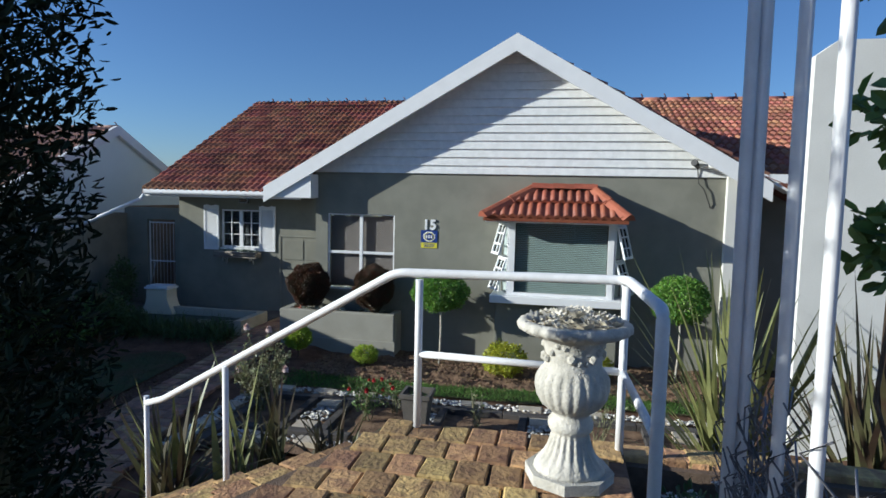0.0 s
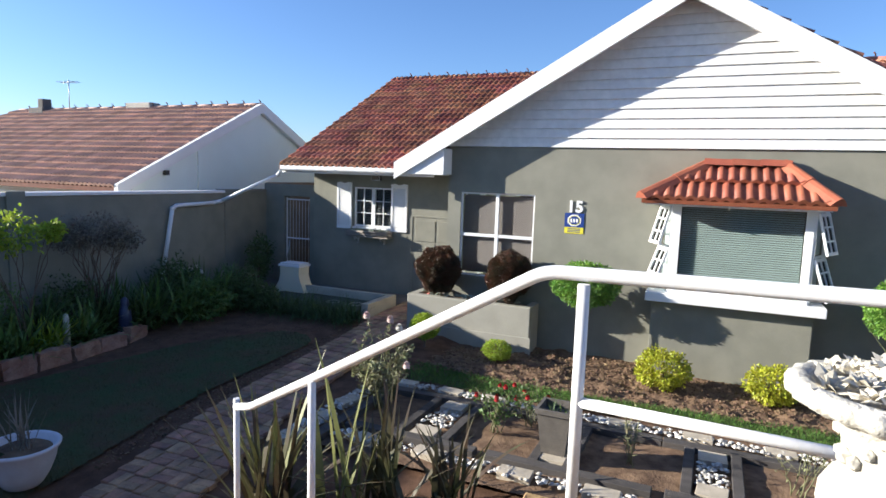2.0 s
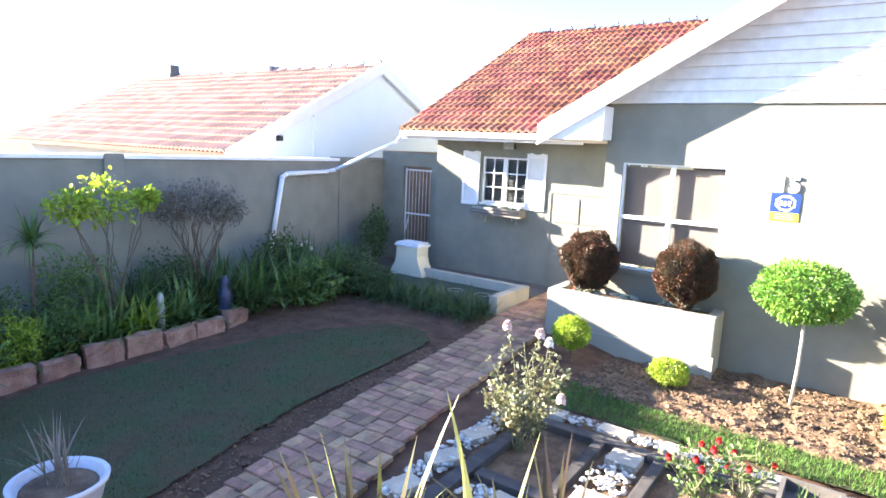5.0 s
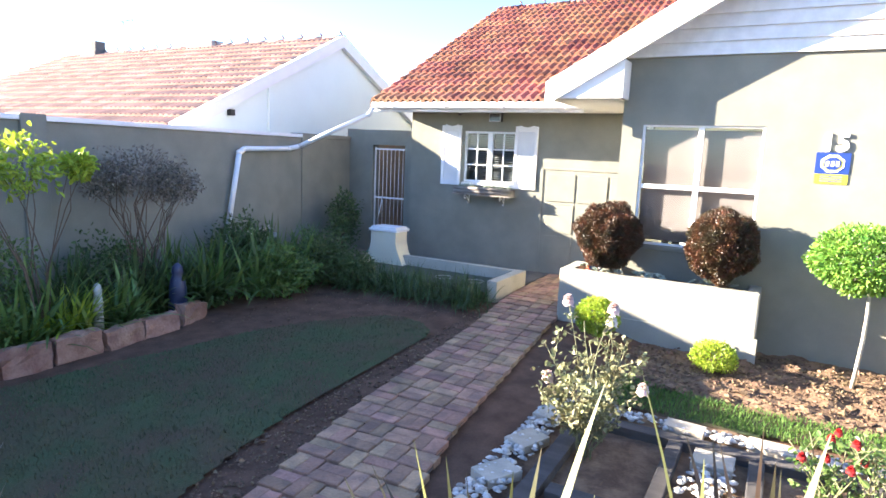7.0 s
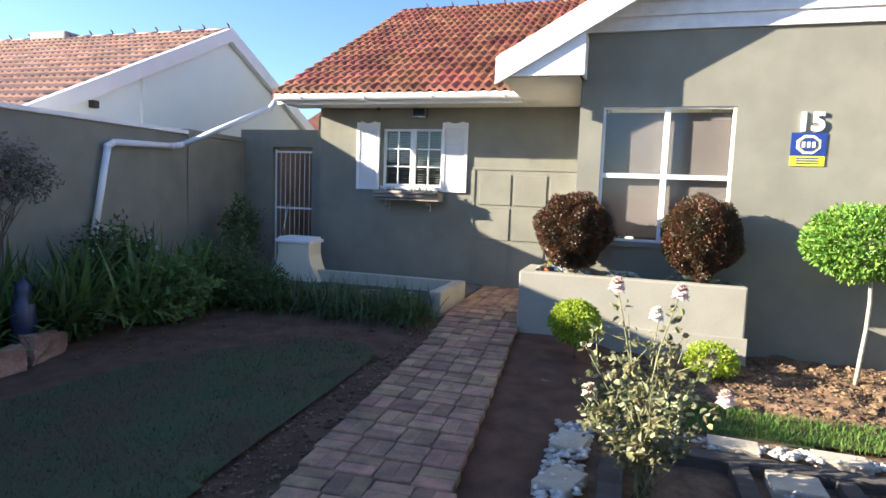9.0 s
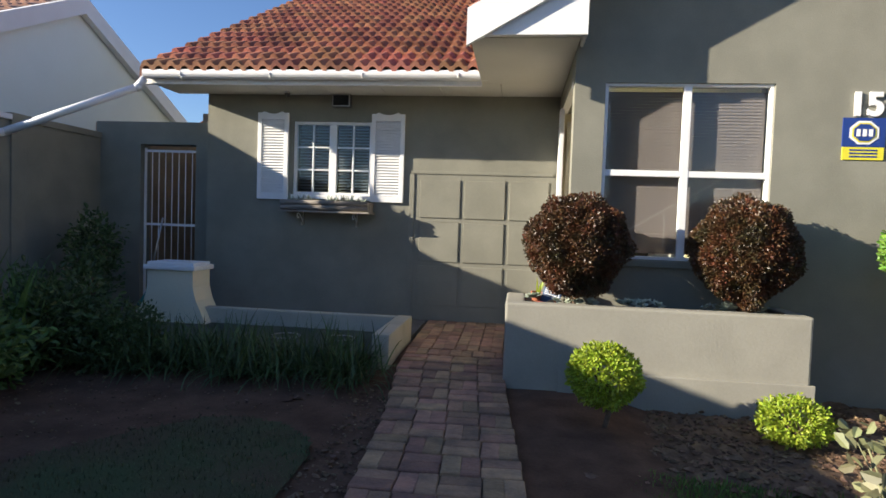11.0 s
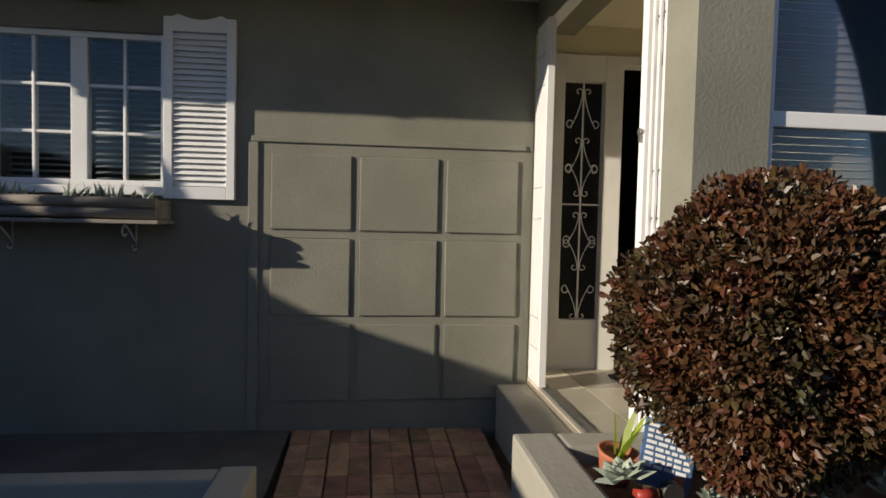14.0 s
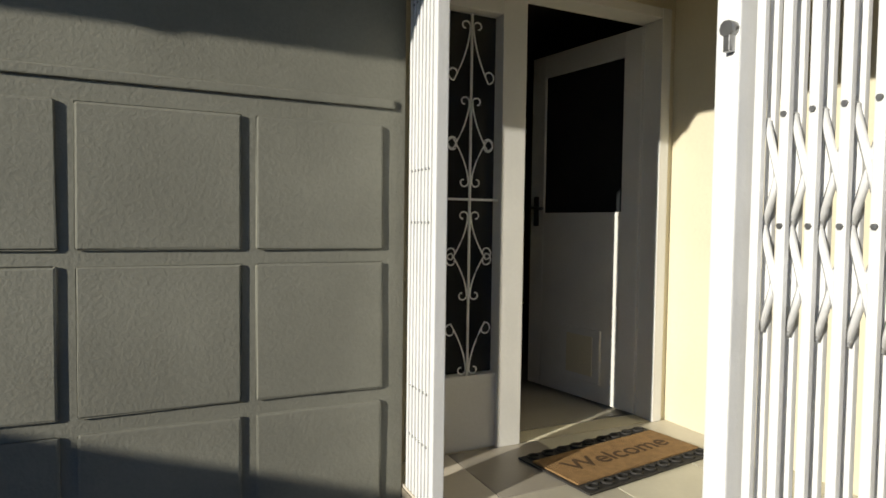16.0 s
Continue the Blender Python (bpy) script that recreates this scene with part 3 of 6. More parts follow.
# soffits
bm = prism(bmesh.new(), [(-4.9, 2.86), (APEX_X, APEX_Z - 0.11), (3.9, 2.90), (3.9, 2.86), (APEX_X, APEX_Z - 0.15), (-4.9, 2.82)], "y", 9.85, WALL)
structure("ceiling_gable_soffit", bm, WHITE, "white soffit under the gable overhang", "ceiling")
soffit = structure("ceiling_eave_soffit", boxed(-5.07, 9.905, 2.60, SIDE, EAVE_Y + 0.044, 2.615), SOFFIT, "pale fibre-board soffit under the eaves with thin joints", "ceiling")
for a, c in ((-8.80, -7.52), (-7.514, -6.86), (-6.854, -6.20), (-6.194, -5.54), (-5.534, -4.88), (-4.874, SIDE)):
    part("soffit_board", boxed(a, EAVE_Y + 0.05, 2.60, c, WING, 2.615), SOFFIT, soffit)
structure("trim_fascia_wing", boxed(-8.82, EAVE_Y - 0.02, 2.56, -5.07, EAVE_Y + 0.03, 2.72), WHITE, "white fascia of the wing", "trim")

# siding of the gable
bm = prism(bmesh.new(), [(SIDE, 3.1), (3.3, 3.1), (3.3, 3.22), (APEX_X, APEX_Z - 0.12), (SIDE, 3.22)], "y", WALL + 0.03, WALL + 0.2)
siding = structure("wall_gable_siding", bm, WHITE, "white horizontal lapped boards across the gable", "wall")
STEP = 0.147
for k in range(15):
    z = 3.105 + k * STEP
    half0, half1 = (APEX_Z - 0.13 - z) / GS, (APEX_Z - 0.13 - z - STEP) / GS
    if half0 < 0.1:
        break
    half1 = max(0.02, half1)
    a0, a1, c0, c1 = max(SIDE, APEX_X - half0), max(SIDE, APEX_X - half1), min(3.2, APEX_X + half0), min(3.2, APEX_X + half1)
    b = bmesh.new()
    v = [b.verts.new(p) for p in ((a0, WALL - 0.035, z), (c0, WALL - 0.035, z), (c1, WALL - 0.008, z + STEP), (a1, WALL - 0.008, z + STEP), (a0, WALL + 0.028, z), (c0, WALL + 0.028, z), (c1, WALL + 0.028, z + STEP), (a1, WALL + 0.028, z + STEP))]
    for f in ((0, 1, 2, 3), (0, 4, 5, 1), (3, 2, 6, 7), (0, 3, 7, 4), (1, 5, 6, 2)):
        b.faces.new([v[i] for i in f])
    part("board", b, WHITE_OLD, siding)

# ---- gutter and pipe ----
gut = thing("gutter", "white half-round metal eaves gutter along the wing with brackets", "gutter", Matrix.Translation((0, EAVE_Y - 0.08, 2.66)))
b = bmesh.new()
outer = arc(0, 0, 0.062, 180, 360, 8)
inner = arc(0, 0.004, 0.054, 360, 180, 8)
prism(b, [(p[0], p[1]) for p in outer + inner], "x", -8.74, -5.0)
part("trough", b, WHITE, gut)
for x in (-8.3, -7.3, -6.3, -5.3):
    b = bmesh.new()
    tube(b, [(x, 0.066 * math.cos(radians(a)), 0.066 * math.sin(radians(a))) for a in range(180, 361, 20)], 0.006, 5)
    part("bracket", b, WHITE, gut)
pipe = thing("downpipe", "white rainwater pipe slanting from the eaves down the boundary wall", "pipe")
run = [(-8.75, EAVE_Y - 0.08, 2.60), (-8.80, 11.28, 2.50), (-9.80, 10.62, 1.90), (-9.86, 10.45, 1.86), (-9.86, 9.46, 1.83), (-9.86, 9.36, 1.77), (-9.86, 9.12, 0.6), (-9.86, 9.09, -0.2)]
for p, q in zip(run, run[1:]):
    part("length", tubed([p, q], 0.042, 10), WHITE, pipe)
for p in (run[1], run[3], run[5]):
    b = bmesh.new()
    bmesh.ops.create_icosphere(b, subdivisions=2, radius=0.05, matrix=Matrix.Translation(p))
    part("elbow", b, WHITE, pipe)

# ---- windows ----
def bars(parent, name, mat, boxes):
    for bx in boxes:
        part(name, boxed(*bx, bevel=0.004), mat, parent)


win = thing("window_1", "white-framed four-pane fixed window with brown blinds behind the glass", "window", kind="structure")
x0, x1, z0, z1 = PW
Y0, Y1 = WALL + 0.02, WALL + 0.075
xm, zm = -3.32, 1.605
bars(win, "window_frame", WHITE, [(x0, Y0, z0, x0 + 0.028, Y1, z1), (x1 - 0.028, Y0, z0, x1, Y1, z1), (x0 + 0.028, Y0, z1 - 0.022, x1 - 0.028, Y1, z1), (x0 + 0.028, Y0, z0, x1 - 0.028, Y1, z0 + 0.026),
                                  (xm - 0.03, Y0 + 0.003, z0 + 0.026, xm + 0.03, Y1 - 0.003, z1 - 0.022), (x0 + 0.028, Y0 + 0.006, zm - 0.025, xm - 0.03, Y1 - 0.006, zm + 0.025), (xm + 0.03, Y0 + 0.006, zm - 0.025, x1 - 0.028, Y1 - 0.006, zm + 0.025)])
for a, c in ((x0 + 0.028, xm - 0.03), (xm + 0.03, x1 - 0.028)):
    for d, e in ((z0 + 0.026, zm - 0.025), (zm + 0.025, z1 - 0.022)):
        ob = part("pane", boxed(a, WALL + 0.045, d, c, WALL + 0.049, e), GLASS, win)
        ob.visible_shadow = False
for a, c in ((x0 + 0.03, xm - 0.01), (xm + 0.01, x1 - 0.03)):
    b = bmesh.new()
    n = 52
    for k in range(n):
        z = z0 + 0.05 + (z1 - z0 - 0.1) * k / n
        v = [b.verts.new(p) for p in ((a, WALL + 0.105, z), (c, WALL + 0.105, z), (c, WALL + 0.112, z + (z1 - z0) / n * 0.94), (a, WALL + 0.112, z + (z1 - z0) / n * 0.94))]
        b.faces.new(v)
    part("blind", b, BLIND_BROWN, win, "closed brown slatted blind")
part("window_sill", boxed(x0 - 0.02, WALL - 0.03, z0 - 0.06, x1 + 0.02, WALL + 0.02, z0 - 0.004, 0.008), PLASTER, win)

# shuttered window of the wing
win = thing("window_2", "white cottage-pane window with dark blinds inside", "window", kind="structure")
x0, x1, z0, z1 = WINW
Y0, Y1 = WING + 0.03, WING + 0.09
xm = (x0 + x1) / 2
bars(win, "window_frame", WHITE, [(x0, Y0, z0, x0 + 0.035, Y1, z1), (x1 - 0.035, Y0, z0, x1, Y1, z1), (x0 + 0.035, Y0, z1 - 0.035, x1 - 0.035, Y1, z1), (x0 + 0.035, Y0, z0, x1 - 0.035, Y1, z0 + 0.035), (xm - 0.045, Y0 + 0.003, z0 + 0.035, xm + 0.045, Y1, z1 - 0.035)])
zr = [z0 + 0.035 + (z1 - z0 - 0.07) * k / 3 for k in range(4)]
for a, c in ((x0 + 0.035, xm - 0.045), (xm + 0.045, x1 - 0.035)):
    m_ = (a + c) / 2
    bars(win, "glazing_bar", WHITE, [(m_ - 0.009, Y0 + 0.01, z0 + 0.035, m_ + 0.009, Y1 - 0.01, z1 - 0.035)])
    for k in (1, 2):
        bars(win, "glazing_bar", WHITE, [(a, Y0 + 0.013, zr[k] - 0.009, c, Y1 - 0.013, zr[k] + 0.009)])
    ob = part("pane", boxed(a, WING + 0.055, z0 + 0.035, c, WING + 0.058, z1 - 0.035), GLASS, win)
    ob.visible_shadow = False
    b = bmesh.new()
    for k in range(22):
        z = z0 + 0.04 + (z1 - z0 - 0.08) * k / 22
        v = [b.verts.new(p) for p in ((a, WING + 0.13, z), (c, WING + 0.13, z), (c, WING + 0.158, z + 0.016), (a, WING + 0.158, z + 0.016))]
        b.faces.new(v)
    part("blind", b, BLIND_DARK, win, "dark open venetian blind")
part("window_sill", boxed(x0 - 0.01, WING - 0.05, z0 - 0.05, x1 + 0.01, WING + 0.03, z0 - 0.003, 0.006), WHITE, win)


def shutter(x0, x1, z0, z1):
    t = thing("window_shutter", "white louvred wooden shutter with a curved top fixed beside the window", "shutter", Matrix.Translation((x0, WING - 0.003, z0)), "shutters of the wing window")
    w, h = x1 - x0, z1 - z0
    part("stile", boxed(0, -0.035, 0, 0.05, 0, h - 0.02, 0.004), WHITE, t)
    part("stile", boxed(w - 0.05, -0.035, 0, w, 0, h - 0.02, 0.004), WHITE, t)
    part("bottom_rail", boxed(0.05, -0.034, 0, w - 0.05, -0.002, 0.07, 0.003), WHITE, t)
    top = [(0.05, h - 0.10), (w - 0.05, h - 0.10), (w - 0.05, h - 0.02), (w - 0.08, h - 0.005)] + [(0.08 + (w - 0.16) * (1 - k / 8), h - 0.005 - 0.028 * math.sin(math.pi * k / 8)) for k in range(1, 8)] + [(0.08, h - 0.005), (0.05, h - 0.02)]
    part("top_rail", prism(bmesh.new(), top, "y", -0.034, -0.002), WHITE, t)
    n = 26
    slat = None
    for k in range(n):
        z = 0.075 + (h - 0.18) * k / n
        if slat is None:
            b = bmesh.new()
            vs = [b.verts.new(p) for p in ((0.05, -0.032, 0), (w - 0.05, -0.032, 0), (w - 0.05, -0.008, 0.030), (0.05, -0.008, 0.030), (0.05, -0.027, -0.003), (w - 0.05, -0.027, -0.003), (w - 0.05, -0.003, 0.027), (0.05, -0.003, 0.027))]
            for f in ((0, 1, 2, 3), (7, 6, 5, 4), (0, 4, 5, 1), (3, 2, 6, 7)):
                b.faces.new([vs[i] for i in f])
            ob = part("slat", b, WHITE, t)
            slat = ob.data
        else:
            ob = new("slat", slat)
            ob.parent = t
        ob.location = (0, 0, z)
    part("backing", boxed(0.05, -0.0015, 0.07, w - 0.05, 0.0, h - 0.1), WHITE, t)


shutter(-7.77, -7.39, 1.355, 2.40)
shutter(-6.38, -5.985, 1.355, 2.40)

# ---- bay window ----
bay = thing("window_3", "box bay window with white frames, grey-green blind and open side casements", "window", kind="structure")
BX0, BX1, BY = -0.46, 1.20, 9.74
part("bay_base", boxed(-0.72, 9.78, -0.4, 1.34, WALL, 0.90, 0.01), PLASTER, bay, "grey plastered base under the bay")
part("window_sill", boxed(-0.80, 9.60, 0.90, 1.46, WALL, 1.03, 0.012), WHITE, bay, "thick white sill")
bars(bay, "window_frame", WHITE, [(BX0 - 0.04, BY, 1.03, BX0 + 0.06, BY + 0.05, 2.32), (BX1 - 0.06, BY, 1.03, BX1 + 0.04, BY + 0.05, 2.32), (BX0 + 0.06, BY, 2.27, BX1 - 0.06, BY + 0.05, 2.32), (BX0 + 0.06, BY, 1.03, BX1 - 0.06, BY + 0.05, 1.08)])
ob = part("pane", boxed(BX0 + 0.06, BY + 0.022, 1.08, BX1 - 0.06, BY + 0.027, 2.27), GLASS, bay)
ob.visible_shadow = False
b = bmesh.new()
for k in range(38):
    z = 1.085 + 1.18 * k / 38
    v = [b.verts.new(p) for p in ((BX0 + 0.07, BY + 0.075, z), (BX1 - 0.07, BY + 0.075, z), (BX1 - 0.07, BY + 0.094, z + 0.022), (BX0 + 0.07, BY + 0.094, z + 0.022))]
    b.faces.new(v)
part("blind", b, BLIND_GREEN, bay, "closed grey-green venetian blind")


def awning(parent, m0, tilt, w, z0, z1):
    """A top-hung white sash with glazing bars, its foot pushed outwards from the splayed side of the bay."""
    h = z1 - z0
    m = m0 @ Matrix.Translation((0, 0, z1)) @ Matrix.Rotation(tilt, 4, "Y")
    b = bmesh.new()
    for a, c, d, e in ((0, 0.04, -h, 0), (w - 0.04, w, -h, 0), (0.04, w - 0.04, -h, -h + 0.045), (0.04, w - 0.04, -0.045, 0)):
        box(b, -0.016, a, d, 0.016, c, e)
    for k in (1, 2):
        box(b, -0.012, 0.04, -h * k / 3 - 0.013, 0.012, w - 0.04, -h * k / 3 + 0.013)
    box(b, -0.010, w / 2 - 0.012, -h + 0.045, 0.010, w / 2 + 0.012, -0.045)
    b.transform(m)
    sash = part("casement", b, WHITE, parent)
    g = boxed(-0.002, 0.04, -h + 0.045, 0.002, w - 0.04, -0.045)
    g.transform(m)
    ob = part("pane", g, GLASS, sash)
    ob.visible_shadow = False


for x, y, side in ((BX0 - 0.045, BY + 0.02, -1), (BX1 + 0.045, BY + 0.02, 1)):
    run, deep = 0.19, WALL - 0.03 - y
    m0 = Matrix.Translation((x, y, 0)) @ Matrix.Rotation(math.atan2(-side * run, deep), 4, "Z")
    long = math.hypot(run, deep)
    for z0, z1, foot in ((1.69, 2.26, 0.15), (1.06, 1.65, 0.20)):
        awning(bay, m0 @ Matrix.Translation((side * 0.022, 0.03, 0)), -side * math.atan2(foot, z1 - z0), long - 0.06, z0, z1)
    for name, (a, c, d, e), mat in (("side_post", (0.0, 0.035, 1.03, 2.30), WHITE), ("side_post", (long - 0.035, long, 1.03, 2.30), WHITE), ("side_bar", (0.036, long - 0.036, 1.655, 1.685), WHITE), ("side_bar", (0.036, long - 0.036, 2.27, 2.30), WHITE), ("side_blind", (0.036, long - 0.036, 1.04, 1.65), BLIND_GREEN), ("side_blind", (0.036, long - 0.036, 1.69, 2.265), BLIND_GREEN)):
        deep_in = -side * 0.05 if name == "side_blind" else 0.0
        b = boxed(deep_in - (0.004 if deep_in else 0.02), a, d, deep_in + (0.004 if deep_in else 0.02), c, e)
        b.transform(m0)
        part(name, b, mat, bay)

# bay roof
E0, E1, R0, R1 = (-0.92, 9.40, 2.36), (1.42, 9.40, 2.36), (-0.10, WALL - 0.01, 2.86), (0.86, WALL - 0.01, 2.86)
b = bmesh.new()
vs = [b.verts.new(p) for p in (E0, E1, R1, R0, (-0.92, WALL, 2.36), (1.42, WALL, 2.36), (-0.92, 9.42, 2.31), (1.42, 9.42, 2.31), (1.42, WALL, 2.31), (-0.92, WALL, 2.31))]
for f in ((0, 1, 2, 3), (0, 3, 4), (1, 5, 2), (6, 9, 8, 7), (0, 6, 7, 1), (0, 4, 9, 6), (1, 7, 8, 5)):
    b.faces.new([vs[i] for i in f])
bay_roof = part("bay_roof", b, TILE_NEW, bay, "small hipped roof of orange clay tiles")
part("bay_soffit", boxed(-0.88, 9.44, 2.295, 1.38, WALL - 0.002, 2.308), WHITE, bay)
TILE_BAY = tile_mesh("tile", TILE_NEW, 0.30, 0.46, 0.035)
slope = 0.5 / 0.79
ang = math.atan(slope)
for r in range(2):
    d = 0.01 + r * 0.43
    y, z = 9.385 + d * math.cos(ang), 2.372 + d * math.sin(ang)
    t = (y - 9.4) / 0.79
    a, c = -0.92 + 0.82 * t, 1.42 - 0.56 * t
    n = round((c - a) / 0.29)
    for k in range(n):
        x = a + (c - a) * k / n
        b = bmesh.new()
        b.from_mesh(TILE_BAY)
        b.transform(slope_matrix(x, y, z + 0.012 * r, slope) @ Matrix.Diagonal(((c - a) / n / 0.30, 1, 1, 1)))
        for p, q, side in ((E0, R0, -1), (E1, R1, 1)):
            away = (Vector(q) - Vector(p)).cross(Vector((0, 0, 1))) * -side
            away = away if away.x * side > 0 else -away
            bmesh.ops.bisect_plane(b, geom=b.verts[:] + b.edges[:] + b.faces[:], plane_co=p, plane_no=away.normalized(), clear_outer=True)
        if b.faces:
            part("tile", b, TILE_NEW, bay_roof)
        else:
            b.free()


def hip_cap(p, q, wide, high, laps):
    """A broad angular capping laid along a hip in lapped lengths."""
    p, q = Vector(p), Vector(q)
    way = (q - p).normalized()
    side = way.cross(Vector((0, 0, 1))).normalized()
    up = side.cross(way)
    for k in range(laps):
        u, v = p.lerp(q, k / laps), p.lerp(q, min(1.03, (k + 1.08) / laps))
        b = bmesh.new()
        rings = []
        for o, lift, grow in ((u, 0.012, 1.0), (v, 0.0, 0.93)):
            rings.append([b.verts.new(o + side * sx * wide * grow + up * (sz * high + lift + 0.035)) for sx, sz in ((-1, -0.45), (-0.55, 0.55), (-0.18, 1.0), (0.18, 1.0), (0.55, 0.55), (1, -0.45))])
        for i in range(5):
            b.faces.new((rings[0][i], rings[0][i + 1], rings[1][i + 1], rings[1][i]))
        b.faces.new(rings[0][::-1]), b.faces.new(rings[1]), b.faces.new((rings[0][0], rings[1][0], rings[1][5], rings[0][5]))
        bmesh.ops.recalc_face_normals(b, faces=b.faces[:])
        part("hip_tile", b, TILE_NEW, bay_roof)


hip_cap(E0, R0, 0.125, 0.07, 2)
hip_cap(E1, R1, 0.125, 0.07, 2)
hip_cap(Vector(R0) + Vector((-0.06, -0.05, 0.0)), Vector(R1) + Vector((0.06, -0.05, 0.0)), 0.10, 0.06, 3)

# ---- house number, sign, lamps ----
def text_mesh(body, size, depth, mat, bold=0.0):
    cu = bpy.data.curves.new("writing", "FONT")
    cu.body, cu.size, cu.extrude, cu.offset = body, size, depth, bold
    cu.align_x = "CENTER"
    ob = bpy.data.objects.new("writing", cu)
    scene.collection.objects.link(ob)
    bpy.context.view_layer.update()
    me = bpy.data.meshes.new_from_object(ob.evaluated_get(bpy.context.evaluated_depsgraph_get()))
    bpy.data.objects.remove(ob)
    me.materials.clear()
    me.materials.append(mat)
    return me


num = thing("house_number", "raised white house number 15 on the plaster wall", "house number", Matrix.Translation((-2.0, WALL, 2.09)) @ Matrix.Rotation(radians(90), 4, "X"))
for digit, x in (("1", -0.065), ("5", 0.065)):
    ob = part("digit", text_mesh(digit, 0.25, 0.012, WHITE, 0.008), None, num)
    ob.location = (x, 0, 0.012)
sg = thing("wall_sign", "blue and yellow security company plate with an octagon emblem", "sign", Matrix.Translation((-2.005, WALL - 0.006, 1.745)))
part("blue_plate", boxed(-0.155, -0.004, 0.10, 0.155, 0.006, 0.325), BLUE, sg)
part("yellow_plate", boxed(-0.15, -0.004, 0.0, 0.15, 0.006, 0.098), YELLOW, sg)
def octagon(r, y0, y1):
    return prism(bmesh.new(), [(r * math.cos(radians(22.5 + 45 * k)), 0.21 + r * 0.85 * math.sin(radians(22.5 + 45 * k))) for k in range(8)], "y", y0, y1)
part("octagon", octagon(0.115, -0.007, -0.0045), WHITE, sg)
part("octagon_inner", octagon(0.095, -0.0095, -0.0075), YELLOW, sg)
part("octagon_field", octagon(0.083, -0.0125, -0.010), BLUE, sg)
for x in (-0.045, 0.0, 0.045):
    part("emblem_mark", boxed(x - 0.014, -0.016, 0.18, x + 0.014, -0.013, 0.235), WHITE, sg)
for z in (0.075, 0.05, 0.025):
    part("text_bar", boxed(-0.10, -0.0065, z - 0.006, 0.10, -0.0045, z + 0.006), BLUE, sg)

lamp = thing("floodlight", "small square black floodlight below the soffit", "lamp", Matrix.Translation((-6.735, WING - 0.003, 2.52)))
part("housing", boxed(-0.115, -0.10, -0.075, 0.115, -0.035, 0.075, 0.012), BLACK, lamp)
for rx0, rz0, rx1, rz1 in ((-0.105, -0.072, 0.105, -0.060), (-0.105, 0.060, 0.105, 0.072), (-0.105, -0.060, -0.094, 0.060), (0.094, -0.060, 0.105, 0.060)):
    part("rim", boxed(rx0, -0.108, rz0, rx1, -0.1005, rz1), STEEL, lamp)
part("glass", boxed(-0.092, -0.105, -0.058, 0.092, -0.102, 0.058), DARK_GLASS, lamp)
part("bracket", boxed(-0.02, -0.035, -0.02, 0.02, 0.0, 0.02), BLACK, lamp)
cam_ = thing("security_camera", "small dark dome camera under the soffit", "camera", Matrix.Translation((-7.36, WING - 0.17, 2.60)))
b = bmesh.new()
bmesh.ops.create_icosphere(b, subdivisions=2, radius=0.032, matrix=Matrix.Translation((0, 0, -0.03)))
part("dome", b, BLACK, cam_)
part("mount", tubed([(0, 0, 0), (0, 0, -0.02)], 0.03, 10), WHITE, cam_)
lamp = thing("spotlight", "small white twin spotlight on the siding with a hanging cable", "lamp", Matrix.Translation((2.55, WALL - 0.04, 3.30)))
part("base", boxed(-0.05, -0.03, -0.04, 0.05, 0, 0.04, 0.008), WHITE, lamp)
part("head", tubed([(-0.02, -0.03, 0), (-0.09, -0.16, 0.04)], 0.045, 10, 1.2), BLACK, lamp)
part("head", tubed([(0.02, -0.03, 0), (0.30, -0.14, -0.04)], 0.035, 10, 1.2), WHITE, lamp)
part("cable", tubed([(0, 0, -0.04), (0.03, -0.01, -0.3), (0.12, -0.01, -0.4), (0.2, 0.0, -0.6), (0.24, 0.03, -0.7)], 0.009, 5), BLACK, lamp)

# ---- grid of raised ribs on the wing wall ----
ribs = thing("trim_panel_grid", "three by three raised plaster panels on the wing wall", "trim", kind="structure")
GX, GZ = [-5.81, -5.295, -4.775, -4.285], [1.663, 1.172, 0.662, 0.15]
YB = WING - 0.012
part("cap", boxed(-5.90, YB, 1.700, -4.265, WING - 0.001, 1.735, 0.006), PLASTER, ribs)
part("stile", boxed(-5.915, YB, 0.0, -5.855, WING - 0.001, 1.698, 0.006), PLASTER, ribs)
jw = random.Random(29)
for a, c in zip(GX, GX[1:]):
    for d, e in zip(GZ, GZ[1:]):
        b = boxed(a + 0.023, YB, e + 0.022, c - 0.023, WING - 0.001, d - 0.028, 0.008)
        for v in b.verts:
            v.co += Vector((jw.uniform(-0.003, 0.003), jw.uniform(-0.001, 0.001), jw.uniform(-0.003, 0.003)))
        part("panel", b, PLASTER, ribs)

# ---- porch ----
part_floor = structure("floor_porch", boxed(SIDE + 0.0, WALL + 0.20, -0.3, -2.70, 12.30, FLOOR - 0.012), GROUT, "porch floor of large beige tiles", "floor")
step_ob = structure("floor_step", boxed(-4.42, 10.405, -0.3, SIDE - 0.002, 12.06, FLOOR - 0.03, 0.015), PLASTER_STONE, "plastered step along the porch opening", "step")
for x0, x1 in ((SIDE + 0.004, -3.934), (-3.93, -3.484), (-3.48, -3.034), (-3.03, -2.703)):
    for j in range(5):
        y = 12.295 - 0.45 * (j + 1)
        if y > WALL:
            part("tile", boxed(x0, max(y, WALL + 0.205), FLOOR - 0.012, x1, y + 0.446, FLOOR, 0.003), FLOOR_TILE, part_floor)
